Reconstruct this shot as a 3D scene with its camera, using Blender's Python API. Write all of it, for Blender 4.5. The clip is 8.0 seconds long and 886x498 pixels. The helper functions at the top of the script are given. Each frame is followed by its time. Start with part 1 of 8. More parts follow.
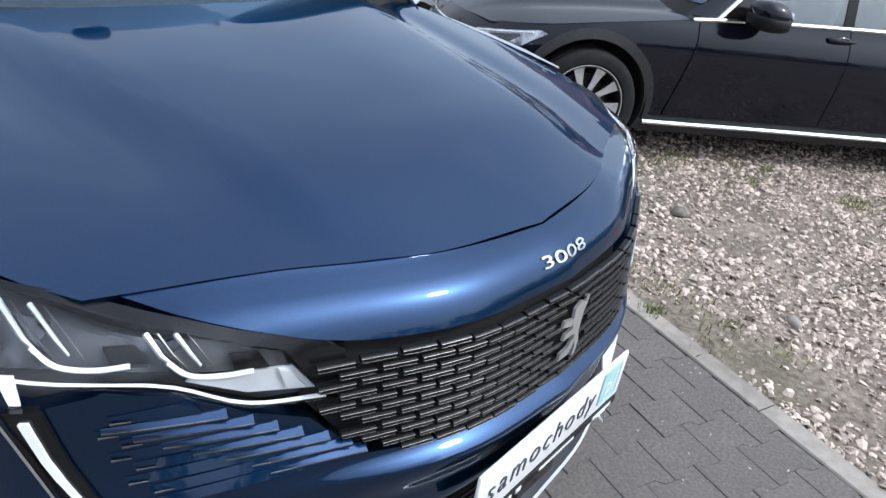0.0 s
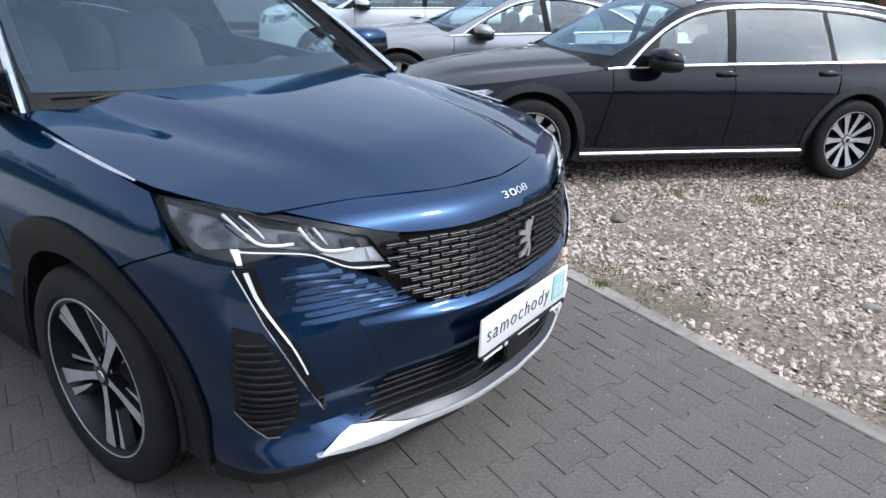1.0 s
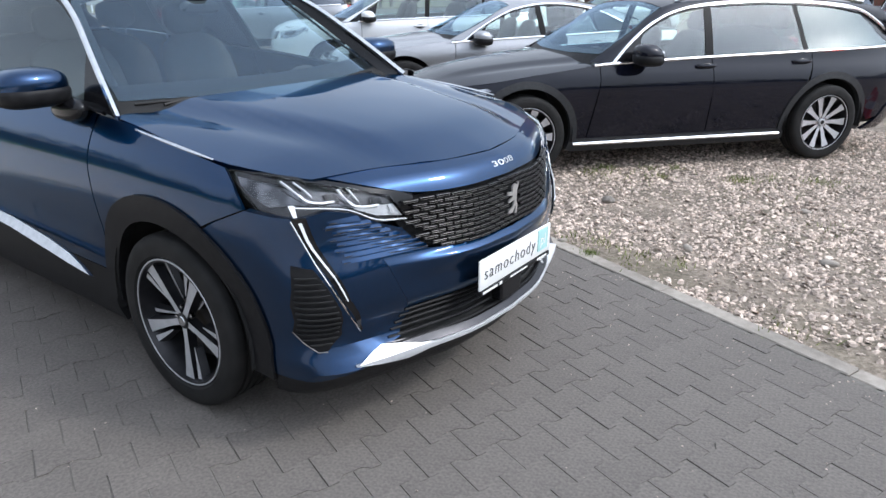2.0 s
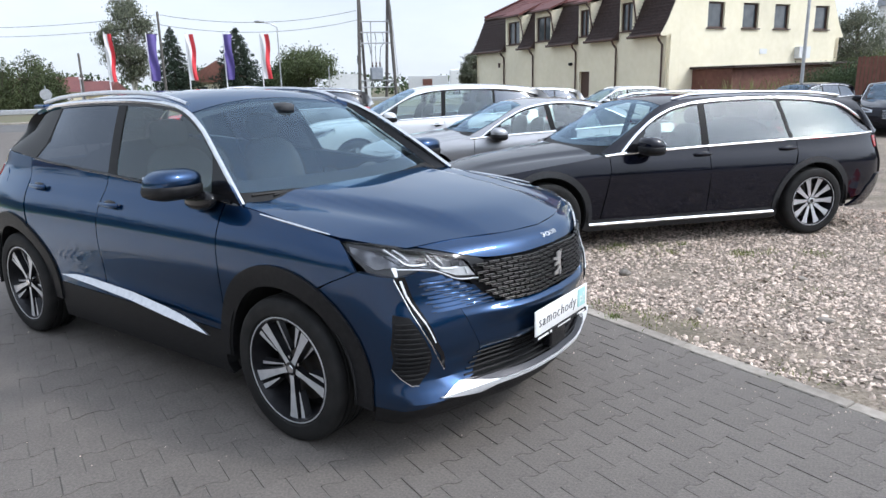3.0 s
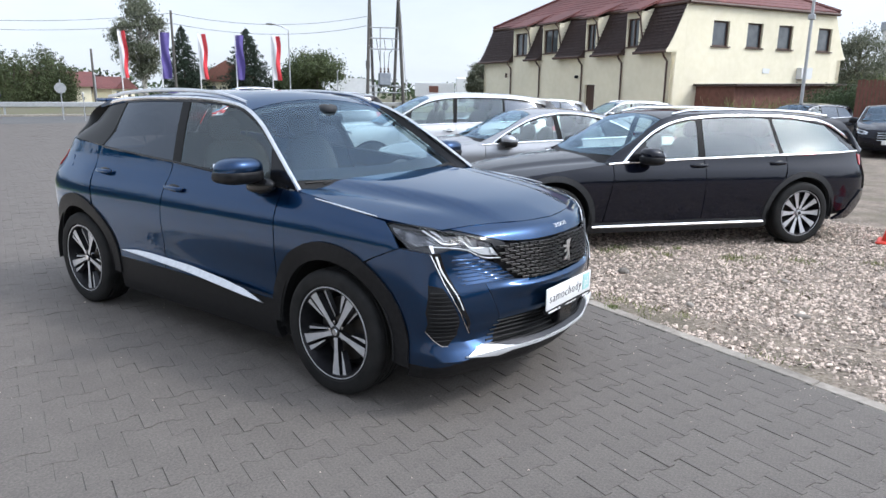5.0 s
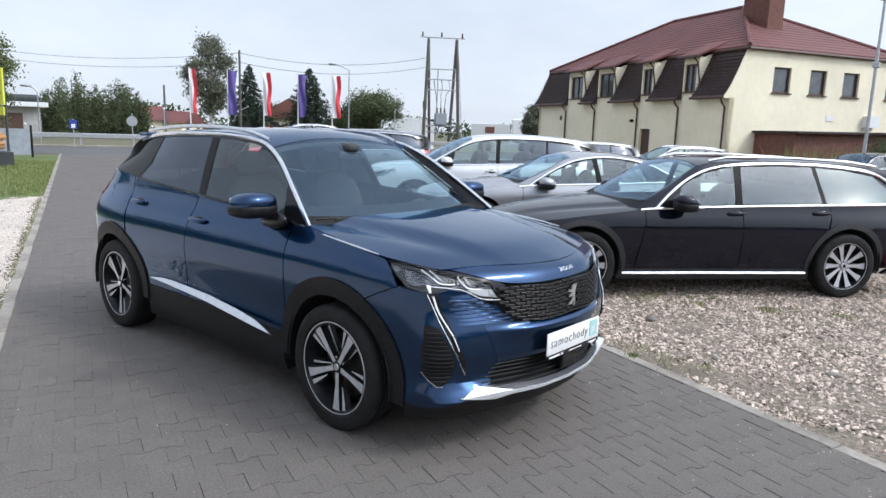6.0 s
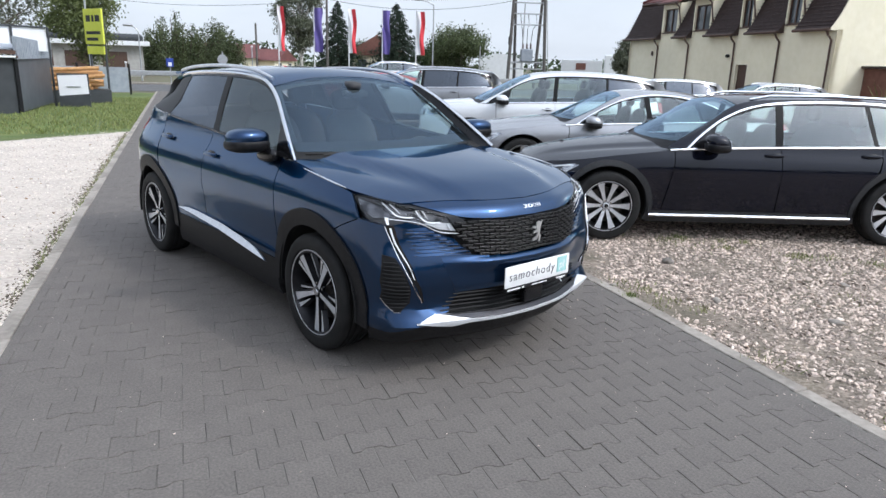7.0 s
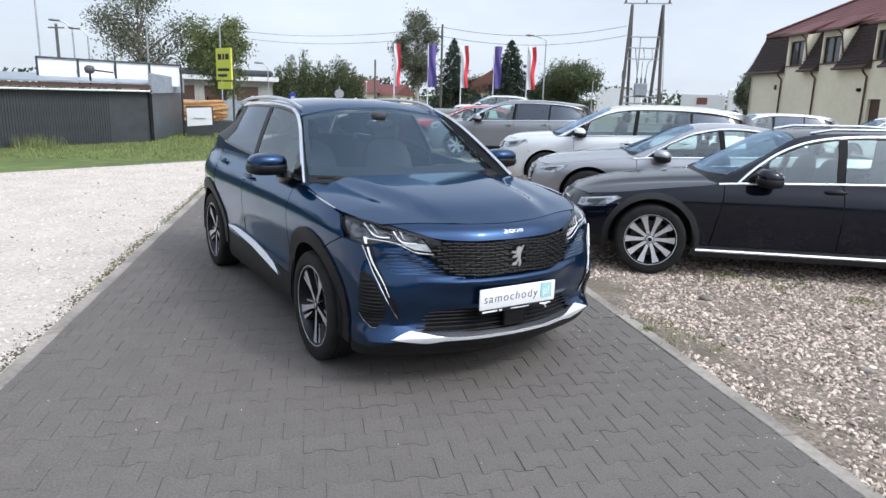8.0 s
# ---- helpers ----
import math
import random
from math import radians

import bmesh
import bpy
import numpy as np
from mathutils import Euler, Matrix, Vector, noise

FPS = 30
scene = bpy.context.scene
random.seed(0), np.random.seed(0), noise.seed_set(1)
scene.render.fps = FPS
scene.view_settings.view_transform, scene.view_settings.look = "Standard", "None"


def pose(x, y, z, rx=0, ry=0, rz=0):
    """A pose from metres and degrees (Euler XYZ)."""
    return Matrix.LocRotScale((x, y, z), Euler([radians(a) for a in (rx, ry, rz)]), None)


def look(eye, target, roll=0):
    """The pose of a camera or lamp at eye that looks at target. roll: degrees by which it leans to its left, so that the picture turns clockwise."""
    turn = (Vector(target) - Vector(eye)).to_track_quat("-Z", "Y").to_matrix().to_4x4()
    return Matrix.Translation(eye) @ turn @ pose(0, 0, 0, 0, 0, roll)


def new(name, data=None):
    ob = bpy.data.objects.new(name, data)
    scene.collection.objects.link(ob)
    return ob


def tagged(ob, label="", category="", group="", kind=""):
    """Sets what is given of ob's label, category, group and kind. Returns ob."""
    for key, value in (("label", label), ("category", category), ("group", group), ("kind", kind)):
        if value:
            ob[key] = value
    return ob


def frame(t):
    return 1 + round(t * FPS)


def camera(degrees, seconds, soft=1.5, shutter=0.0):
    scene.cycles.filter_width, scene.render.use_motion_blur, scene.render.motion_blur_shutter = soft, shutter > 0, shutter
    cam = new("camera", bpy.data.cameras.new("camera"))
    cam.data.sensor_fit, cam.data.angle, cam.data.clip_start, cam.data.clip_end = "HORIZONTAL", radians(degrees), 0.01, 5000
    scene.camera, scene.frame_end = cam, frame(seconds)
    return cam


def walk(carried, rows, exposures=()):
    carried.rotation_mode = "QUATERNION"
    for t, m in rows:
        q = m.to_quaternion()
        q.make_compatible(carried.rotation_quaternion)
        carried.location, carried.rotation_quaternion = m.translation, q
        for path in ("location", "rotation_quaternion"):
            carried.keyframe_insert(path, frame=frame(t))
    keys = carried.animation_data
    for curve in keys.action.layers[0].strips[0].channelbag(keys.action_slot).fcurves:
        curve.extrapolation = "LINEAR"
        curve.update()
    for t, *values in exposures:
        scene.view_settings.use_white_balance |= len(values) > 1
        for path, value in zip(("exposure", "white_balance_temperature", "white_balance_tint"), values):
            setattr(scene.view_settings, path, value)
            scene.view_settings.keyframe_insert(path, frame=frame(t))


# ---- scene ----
cam = camera(66.6, 8.0)
PATH = [
    (0, (-0.975, -0.415, 1.478), (0.428, 0.637, 0.516), 8.5),
    (0.5, (-1.374, -0.743, 1.482), (0.064, 0.358, 0.635), 4.8),
    (1, (-1.696, -0.888, 1.505), (-0.176, 0.176, 0.757), 2.7),
    (1.2, (-1.811, -0.93, 1.524), (-0.255, 0.092, 0.793), 2.6),
    (2.3, (-2.293, -1.307, 1.553), (-0.799, -0.166, 0.87), -1.3),
    (2.5, (-2.438, -1.323, 1.574), (-0.904, -0.177, 0.998), -2.0),
    (3, (-2.777, -1.385, 1.614), (-1.214, -0.231, 1.139), -1.4),
    (3.5, (-2.96, -1.568, 1.523), (-1.503, -0.33, 0.937), -1.8),
    (4, (-3.092, -1.628, 1.59), (-1.654, -0.367, 1.006), -1.7),
    (4.5, (-3.3, -1.579, 1.609), (-1.805, -0.362, 1.078), -1.1),
    (5.8, (-3.233, -1.708, 1.64), (-1.609, -0.601, 1.27), 2.0),
    (6, (-3.141, -1.799, 1.637), (-1.655, -0.506, 1.291), 1.9),
    (6.5, (-2.975, -2.106, 1.63), (-1.619, -0.693, 1.227), 1.8),
    (7, (-2.806, -2.397, 1.667), (-1.53, -0.95, 1.139), 1.7),
    (7.5, (-2.533, -2.633, 1.64), (-1.439, -1.019, 1.195), 1.5),
    (8, (-2.312, -2.97, 1.667), (-1.295, -1.306, 1.223), 1.7),
]
walk(cam, [(t, look(eye, target, roll)) for t, eye, target, roll in PATH],
     [(0, .02, 5880, 9), (1, -.04, 5880, 9), (2.5, .10, 6000, 9), (3.5, .05, 6000, 9), (4.5, .14, 6000, 9), (6, -.10, 6000, 9), (8, -.08, 6000, 9)])

# ---- daylight: a high thin overcast with the sun through it ----
SUN_TURN, SUN_HIGH = 155.0, 45.0
world = bpy.data.worlds.new("sky")
scene.world = world
world.use_nodes = True
wn, wl = world.node_tree.nodes, world.node_tree.links
wn.clear()
w_out, w_bg, w_sky = wn.new("ShaderNodeOutputWorld"), wn.new("ShaderNodeBackground"), wn.new("ShaderNodeTexSky")
w_sky.sky_type, w_sky.sun_disc = "NISHITA", False
w_sky.sun_elevation, w_sky.sun_rotation = radians(SUN_HIGH), radians(SUN_TURN)
w_sky.air_density, w_sky.dust_density, w_sky.ozone_density = 1.0, 2.5, 1.5
w_co, w_map, w_noise, w_ramp, w_mix = wn.new("ShaderNodeTexCoord"), wn.new("ShaderNodeMapping"), wn.new("ShaderNodeTexNoise"), wn.new("ShaderNodeValToRGB"), wn.new("ShaderNodeMix")
w_map.inputs["Scale"].default_value = (1.0, 1.0, 2.6)
w_noise.inputs["Scale"].default_value, w_noise.inputs["Detail"].default_value, w_noise.inputs["Roughness"].default_value = 2.2, 6.0, 0.55
w_ramp.color_ramp.elements[0].position, w_ramp.color_ramp.elements[1].position = 0.30, 0.72
w_ramp.color_ramp.elements[0].color, w_ramp.color_ramp.elements[1].color = (0.66, 0.66, 0.66, 1), (0.95, 0.95, 0.95, 1)
w_mix.data_type = "RGBA"
w_mix.inputs["B"].default_value = (10.4, 10.8, 11.5, 1)
wl.new(w_co.outputs["Generated"], w_map.inputs["Vector"])
wl.new(w_map.outputs["Vector"], w_noise.inputs["Vector"])
wl.new(w_noise.outputs["Fac"], w_ramp.inputs["Fac"])
# the haze thins overhead, where more blue shows
w_sep, w_thin, w_fac = wn.new("ShaderNodeSeparateXYZ"), wn.new("ShaderNodeMapRange"), wn.new("ShaderNodeMath")
w_thin.inputs["From Min"].default_value, w_thin.inputs["From Max"].default_value = 0.25, 0.95
w_thin.inputs["To Min"].default_value, w_thin.inputs["To Max"].default_value = 1.0, 0.66
w_fac.operation = "MULTIPLY"
wl.new(w_co.outputs["Generated"], w_sep.inputs["Vector"])
wl.new(w_sep.outputs["Z"], w_thin.inputs["Value"])
wl.new(w_thin.outputs["Result"], w_fac.inputs[0])
wl.new(w_ramp.outputs["Color"], w_fac.inputs[1])
wl.new(w_fac.outputs["Value"], w_mix.inputs["Factor"])
wl.new(w_sky.outputs["Color"], w_mix.inputs["A"])
# the veil is brightest round the sun behind it
away = Vector((math.sin(radians(SUN_TURN)) * math.cos(radians(SUN_HIGH)), math.cos(radians(SUN_TURN)) * math.cos(radians(SUN_HIGH)), math.sin(radians(SUN_HIGH))))
w_dot, w_pow, w_gain, w_scale = wn.new("ShaderNodeVectorMath"), wn.new("ShaderNodeMath"), wn.new("ShaderNodeMath"), wn.new("ShaderNodeVectorMath")
w_dot.operation, w_pow.operation, w_gain.operation, w_scale.operation = "DOT_PRODUCT", "POWER", "MULTIPLY_ADD", "SCALE"
w_dot.inputs[1].default_value = away
w_pow.inputs[1].default_value = 6.0
w_gain.inputs[1].default_value, w_gain.inputs[2].default_value = 2.4, 1.0
w_clip = wn.new("ShaderNodeMath")
w_clip.operation = "MAXIMUM"
w_clip.inputs[1].default_value = 0.0
wl.new(w_co.outputs["Generated"], w_dot.inputs[0])
wl.new(w_dot.outputs["Value"], w_clip.inputs[0])
wl.new(w_clip.outputs["Value"], w_pow.inputs[0])
wl.new(w_pow.outputs["Value"], w_gain.inputs[0])
wl.new(w_mix.outputs["Result"], w_scale.inputs[0])
# and the veil glows more overhead than towards the horizon
w_lift, w_both = wn.new("ShaderNodeMapRange"), wn.new("ShaderNodeMath")
w_lift.inputs["From Min"].default_value, w_lift.inputs["From Max"].default_value = 0.35, 0.95
w_lift.inputs["To Min"].default_value, w_lift.inputs["To Max"].default_value = 1.0, 1.6
w_both.operation = "MULTIPLY"
wl.new(w_sep.outputs["Z"], w_lift.inputs["Value"])
wl.new(w_lift.outputs["Result"], w_both.inputs[0])
wl.new(w_gain.outputs["Value"], w_both.inputs[1])
wl.new(w_both.outputs["Value"], w_scale.inputs["Scale"])
wl.new(w_scale.outputs["Vector"], w_bg.inputs["Color"])
w_bg.inputs["Strength"].default_value = 0.1
wl.new(w_bg.outputs["Background"], w_out.inputs["Surface"])
sun_data = bpy.data.lights.new("sun", "SUN")
sun_data.energy, sun_data.angle, sun_data.color = 1.45, radians(6.0), (1.0, 0.955, 0.89)
sun = new("sun", sun_data)
sun.matrix_basis = look(away * 60, (0, 0, 0))


# ---- small tools ----
def pchip(knots):
    """A smooth curve through (t, value) knots that does not overshoot, as a function of t."""
    xs = [float(k[0]) for k in knots]
    ys = [float(k[1]) for k in knots]
    n = len(xs)
    h = [xs[i + 1] - xs[i] for i in range(n - 1)]
    d = [(ys[i + 1] - ys[i]) / h[i] for i in range(n - 1)]
    m = [d[0]] + [0.0] * (n - 2) + [d[-1]]
    for i in range(1, n - 1):
        if d[i - 1] * d[i] > 0:
            w1, w2 = 2 * h[i] + h[i - 1], h[i] + 2 * h[i - 1]
            m[i] = (w1 + w2) / (w1 / d[i - 1] + w2 / d[i])

    def at(t):
        if t <= xs[0]:
            return ys[0]
        if t >= xs[-1]:
            return ys[-1]
        i = 0
        while t > xs[i + 1]:
            i += 1
        u = (t - xs[i]) / h[i]
        return (ys[i] * (1 + 2 * u) * (1 - u) ** 2 + m[i] * h[i] * u * (1 - u) ** 2
                + ys[i + 1] * u * u * (3 - 2 * u) + m[i + 1] * h[i] * u * u * (u - 1))
    return at


def spline(points, n=12, closed=False):
    """Catmull-Rom through points of any dimension, n steps a span."""
    p = [np.array(q, float) for q in points]
    out = []
    last = len(p) if closed else len(p) - 1
    for i in range(last):
        if closed:
            a, b, c, d = p[i - 1], p[i], p[(i + 1) % len(p)], p[(i + 2) % len(p)]
        else:
            b, c = p[i], p[i + 1]
            a = p[i - 1] if i > 0 else 2 * b - c
            d = p[i + 2] if i + 2 < len(p) else 2 * c - b
        for j in range(n):
            t = j / n
            out.append(0.5 * (2 * b + (c - a) * t + (2 * a - 5 * b + 4 * c - d) * t * t + (3 * b - a - 3 * c + d) * t ** 3))
    if not closed:
        out.append(p[-1])
    return out


def smooth01(a, b, t):
    u = min(1.0, max(0.0, (t - a) / (b - a)))
    return u * u * (3 - 2 * u)


def arc(cy, cz, r, a0, a1, n=14):
    return [(cy + r * math.cos(radians(a0 + (a1 - a0) * i / n)), cz + r * math.sin(radians(a0 + (a1 - a0) * i / n))) for i in range(n + 1)]


# ---- meshes ----
PANES = set()


def mesh_of(bm, name, smooth=True, sharp=32):
    if smooth:
        for f in bm.faces:
            f.smooth = True
        for e in bm.edges:
            if len(e.link_faces) == 2 and e.calc_face_angle(0) > radians(sharp):
                e.smooth = False
    me = bpy.data.meshes.new(name)
    bm.to_mesh(me)
    bm.free()
    return me


def part(name, bm, material, parent, label="", smooth=True, sharp=32):
    """One mesh object from a bmesh (or a ready mesh) under a thing or a part."""
    me = bm if isinstance(bm, bpy.types.Mesh) else mesh_of(bm, name, smooth, sharp)
    if material is not None and not len(me.materials):
        for one in (material if isinstance(material, (list, tuple)) else [material]):
            me.materials.append(one)
    ob = new(name, me)
    ob.parent = parent
    if len(me.materials) and me.materials[0].name in PANES:
        ob.visible_shadow = False
    if label:
        tagged(ob, label)
    return ob


def thing(name, label, category, m=None, group="", kind=""):
    ob = new(name)
    ob.empty_display_size = 0.2
    if m is not None:
        ob.matrix_basis = m
    return tagged(ob, label, category, group, kind)


def solo(name, bm, material, label, category, m=None, group="", kind="", smooth=True, sharp=32):
    ob = part(name, bm, material, None, "", smooth, sharp)
    if m is not None:
        ob.matrix_basis = m
    return tagged(ob, label, category, group, kind)


def add_box(bm, x0, x1, y0, y1, z0, z1, bevel=0.0, m=None, seg=1):
    r = bmesh.ops.create_cube(bm, size=1.0)
    vs = r["verts"]
    for v in vs:
        v.co = Vector(((x0 + x1) / 2 + v.co.x * (x1 - x0), (y0 + y1) / 2 + v.co.y * (y1 - y0), (z0 + z1) / 2 + v.co.z * (z1 - z0)))
    if bevel:
        es = list({e for v in vs for e in v.link_edges})
        r = bmesh.ops.bevel(bm, geom=es, offset=bevel, segments=seg, affect="EDGES", profile=0.5)
        vs = list({v for f in r["faces"] for v in f.verts} | {v for v in vs if v.is_valid})
    if m is not None:
        for v in vs:
            v.co = m @ v.co
    return vs


def box(x0, x1, y0, y1, z0, z1, bevel=0.0, m=None, seg=1):
    bm = bmesh.new()
    add_box(bm, x0, x1, y0, y1, z0, z1, bevel, m, seg)
    return bm


def add_tube(bm, path, radius, sides=8, caps=True, flat=1.0):
    """A round bar along points; radius may be a list."""
    pts = [Vector(p) for p in path]
    rings = []
    up = Vector((0, 0, 1))
    for i, p in enumerate(pts):
        d = (pts[min(i + 1, len(pts) - 1)] - pts[max(i - 1, 0)]).normalized()
        side = d.cross(up)
        if side.length < 1e-3:
            side = d.cross(Vector((1, 0, 0)))
        side.normalize()
        top = side.cross(d)
        r = radius[i] if isinstance(radius, (list, tuple)) else radius
        rings.append([bm.verts.new(p + side * (r * math.cos(2 * math.pi * k / sides)) + top * (r * flat * math.sin(2 * math.pi * k / sides))) for k in range(sides)])
    for a, b in zip(rings, rings[1:]):
        for k in range(sides):
            bm.faces.new((a[k], a[(k + 1) % sides], b[(k + 1) % sides], b[k]))
    if caps:
        bm.faces.new(rings[0][::-1])
        bm.faces.new(rings[-1])


def tube(path, radius, sides=8, caps=True, flat=1.0):
    bm = bmesh.new()
    add_tube(bm, path, radius, sides, caps, flat)
    bmesh.ops.recalc_face_normals(bm, faces=bm.faces[:])
    return bm


def add_lathe(bm, profile, n=32, axis="x", closed=False, caps=True):
    """profile: (along, radius) pairs turned round the axis."""
    rings = []
    for a, r in profile:
        ring = []
        for k in range(n):
            c, s = r * math.cos(2 * math.pi * k / n), r * math.sin(2 * math.pi * k / n)
            ring.append(bm.verts.new((a, c, s) if axis == "x" else (c, a, s) if axis == "y" else (c, s, a)))
        rings.append(ring)
    pairs = list(zip(rings, rings[1:])) + ([(rings[-1], rings[0])] if closed else [])
    for a, b in pairs:
        for k in range(n):
            bm.faces.new((a[k], a[(k + 1) % n], b[(k + 1) % n], b[k]))
    if not closed and caps:
        for ring in (rings[0], rings[-1]):
            bm.faces.new(ring)
    return rings


def lathe(profile, n=32, axis="x", closed=False, caps=True):
    bm = bmesh.new()
    add_lathe(bm, profile, n, axis, closed, caps)
    bmesh.ops.recalc_face_normals(bm, faces=bm.faces[:])
    return bm


def add_prism(bm, poly, depth, put):
    """A flat polygon (u, v) with thickness; put(u, v, w) gives the place."""
    a = [bm.verts.new(put(u, v, 0)) for u, v in poly]
    b = [bm.verts.new(put(u, v, depth)) for u, v in poly]
    bm.faces.new(a)
    bm.faces.new(b[::-1])
    for i in range(len(poly)):
        j = (i + 1) % len(poly)
        bm.faces.new((a[i], b[i], b[j], a[j]))


def prism(poly, depth, put):
    bm = bmesh.new()
    add_prism(bm, poly, depth, put)
    bmesh.ops.recalc_face_normals(bm, faces=bm.faces[:])
    return bm


def add_patch(bm_out, poly, chart, step, flange=0.012, away=None, offset=0.0):
    """A skin that fills the polygon poly (u, v), bent by chart(u, v) -> (x, y, z), with its rim turned inwards by flange."""
    bm = bmesh.new()
    us, vs = [p[0] for p in poly], [p[1] for p in poly]
    bm.faces.new([bm.verts.new((u, v, 0)) for u, v in poly])
    for lo, hi, st, ax in ((min(us), max(us), step[0], 0), (min(vs), max(vs), step[1], 1)):
        n = int((hi - lo) / st)
        for i in range(1, n + 1):
            c = lo + (hi - lo) * i / (n + 1)
            co, no = ((c, 0, 0), (1, 0, 0)) if ax == 0 else ((0, c, 0), (0, 1, 0))
            bmesh.ops.bisect_plane(bm, geom=bm.verts[:] + bm.edges[:] + bm.faces[:], dist=1e-6, plane_co=co, plane_no=no)
    flat = [(v, v.co.x, v.co.y) for v in bm.verts]
    for v, a, b in flat:
        v.co = chart(a, b)
    bm.normal_update()
    mid = Vector(away) if away is not None else Vector((0, 2.2, 0.7))
    total = sum(((f.calc_center_median() - mid).dot(f.normal) * f.calc_area() for f in bm.faces))
    if total < 0:
        bmesh.ops.reverse_faces(bm, faces=bm.faces[:])
    bm.normal_update()
    normals = {v: v.normal.copy() for v in bm.verts}
    if offset:
        for v in bm.verts:
            v.co += normals[v] * offset
    if flange:
        rim = [e for e in bm.edges if len(e.link_faces) == 1]
        made = {}
        for e in rim:
            for v in e.verts:
                if v not in made:
                    made[v] = bm.verts.new(v.co - normals[v] * flange)
        for e in rim:
            f = e.link_faces[0]
            loop = [l for l in f.loops if l.edge == e][0]
            a, b = loop.vert, loop.link_loop_next.vert
            bm.faces.new((b, a, made[a], made[b]))
            e.smooth = False
    me = bpy.data.meshes.new("tmp")
    bm.to_mesh(me)
    bm.free()
    bm_out.from_mesh(me)
    bpy.data.meshes.remove(me)


def patch(poly, chart, step=(0.05, 0.05), flange=0.012, away=None, offset=0.0):
    bm = bmesh.new()
    add_patch(bm, poly, chart, step, flange, away, offset)
    return bm


def ruled(a, b, n=4, bulge=0.0, mid=None):
    """A band between two curves of equal length, bowed outwards by bulge."""
    bm = bmesh.new()
    mid = Vector(mid) if mid is not None else Vector((0, 2.2, 0.7))
    rows = []
    for i in range(n + 1):
        t = i / n
        row = []
        for p, q in zip(a, b):
            p, q = Vector(p), Vector(q)
            c = p.lerp(q, t)
            out = (c - Vector((0, c.y, mid.z))).normalized()
            row.append(bm.verts.new(c + out * (bulge * 4 * t * (1 - t))))
        rows.append(row)
    for r, s in zip(rows, rows[1:]):
        for i in range(len(r) - 1):
            bm.faces.new((r[i], r[i + 1], s[i + 1], s[i]))
    bm.normal_update()
    if sum((f.calc_center_median() - mid).dot(f.normal) for f in bm.faces) < 0:
        bmesh.ops.reverse_faces(bm, faces=bm.faces[:])
    return bm


def islands(me):
    """The separate pieces of a mesh, each as a mesh of its own."""
    bm = bmesh.new()
    bm.from_mesh(me)
    left, out = set(bm.verts), []
    while left:
        todo, got = [left.pop()], set()
        while todo:
            v = todo.pop()
            got.add(v)
            for e in v.link_edges:
                o = e.other_vert(v)
                if o in left:
                    left.discard(o)
                    todo.append(o)
        b2 = bmesh.new()
        new_v = {v: b2.verts.new(v.co) for v in got}
        for f in bm.faces:
            if f.verts[0] in got:
                b2.faces.new([new_v[v] for v in f.verts])
        out.append(b2)
    bm.free()
    return out


def text_mesh(words, size, thick=0.001, spacing=1.0, thin=0.0):
    """A mesh of words, centred, in the x-y plane."""
    cu = bpy.data.curves.new("words", "FONT")
    cu.body, cu.size, cu.extrude, cu.align_x, cu.align_y = words, size, thick, "CENTER", "CENTER"
    cu.space_character, cu.offset = spacing, -thin
    ob = bpy.data.objects.new("words", cu)
    scene.collection.objects.link(ob)
    me = bpy.data.meshes.new_from_object(ob.evaluated_get(bpy.context.evaluated_depsgraph_get()))
    bpy.data.objects.remove(ob)
    bpy.data.curves.remove(cu)
    me.materials.clear()
    return me


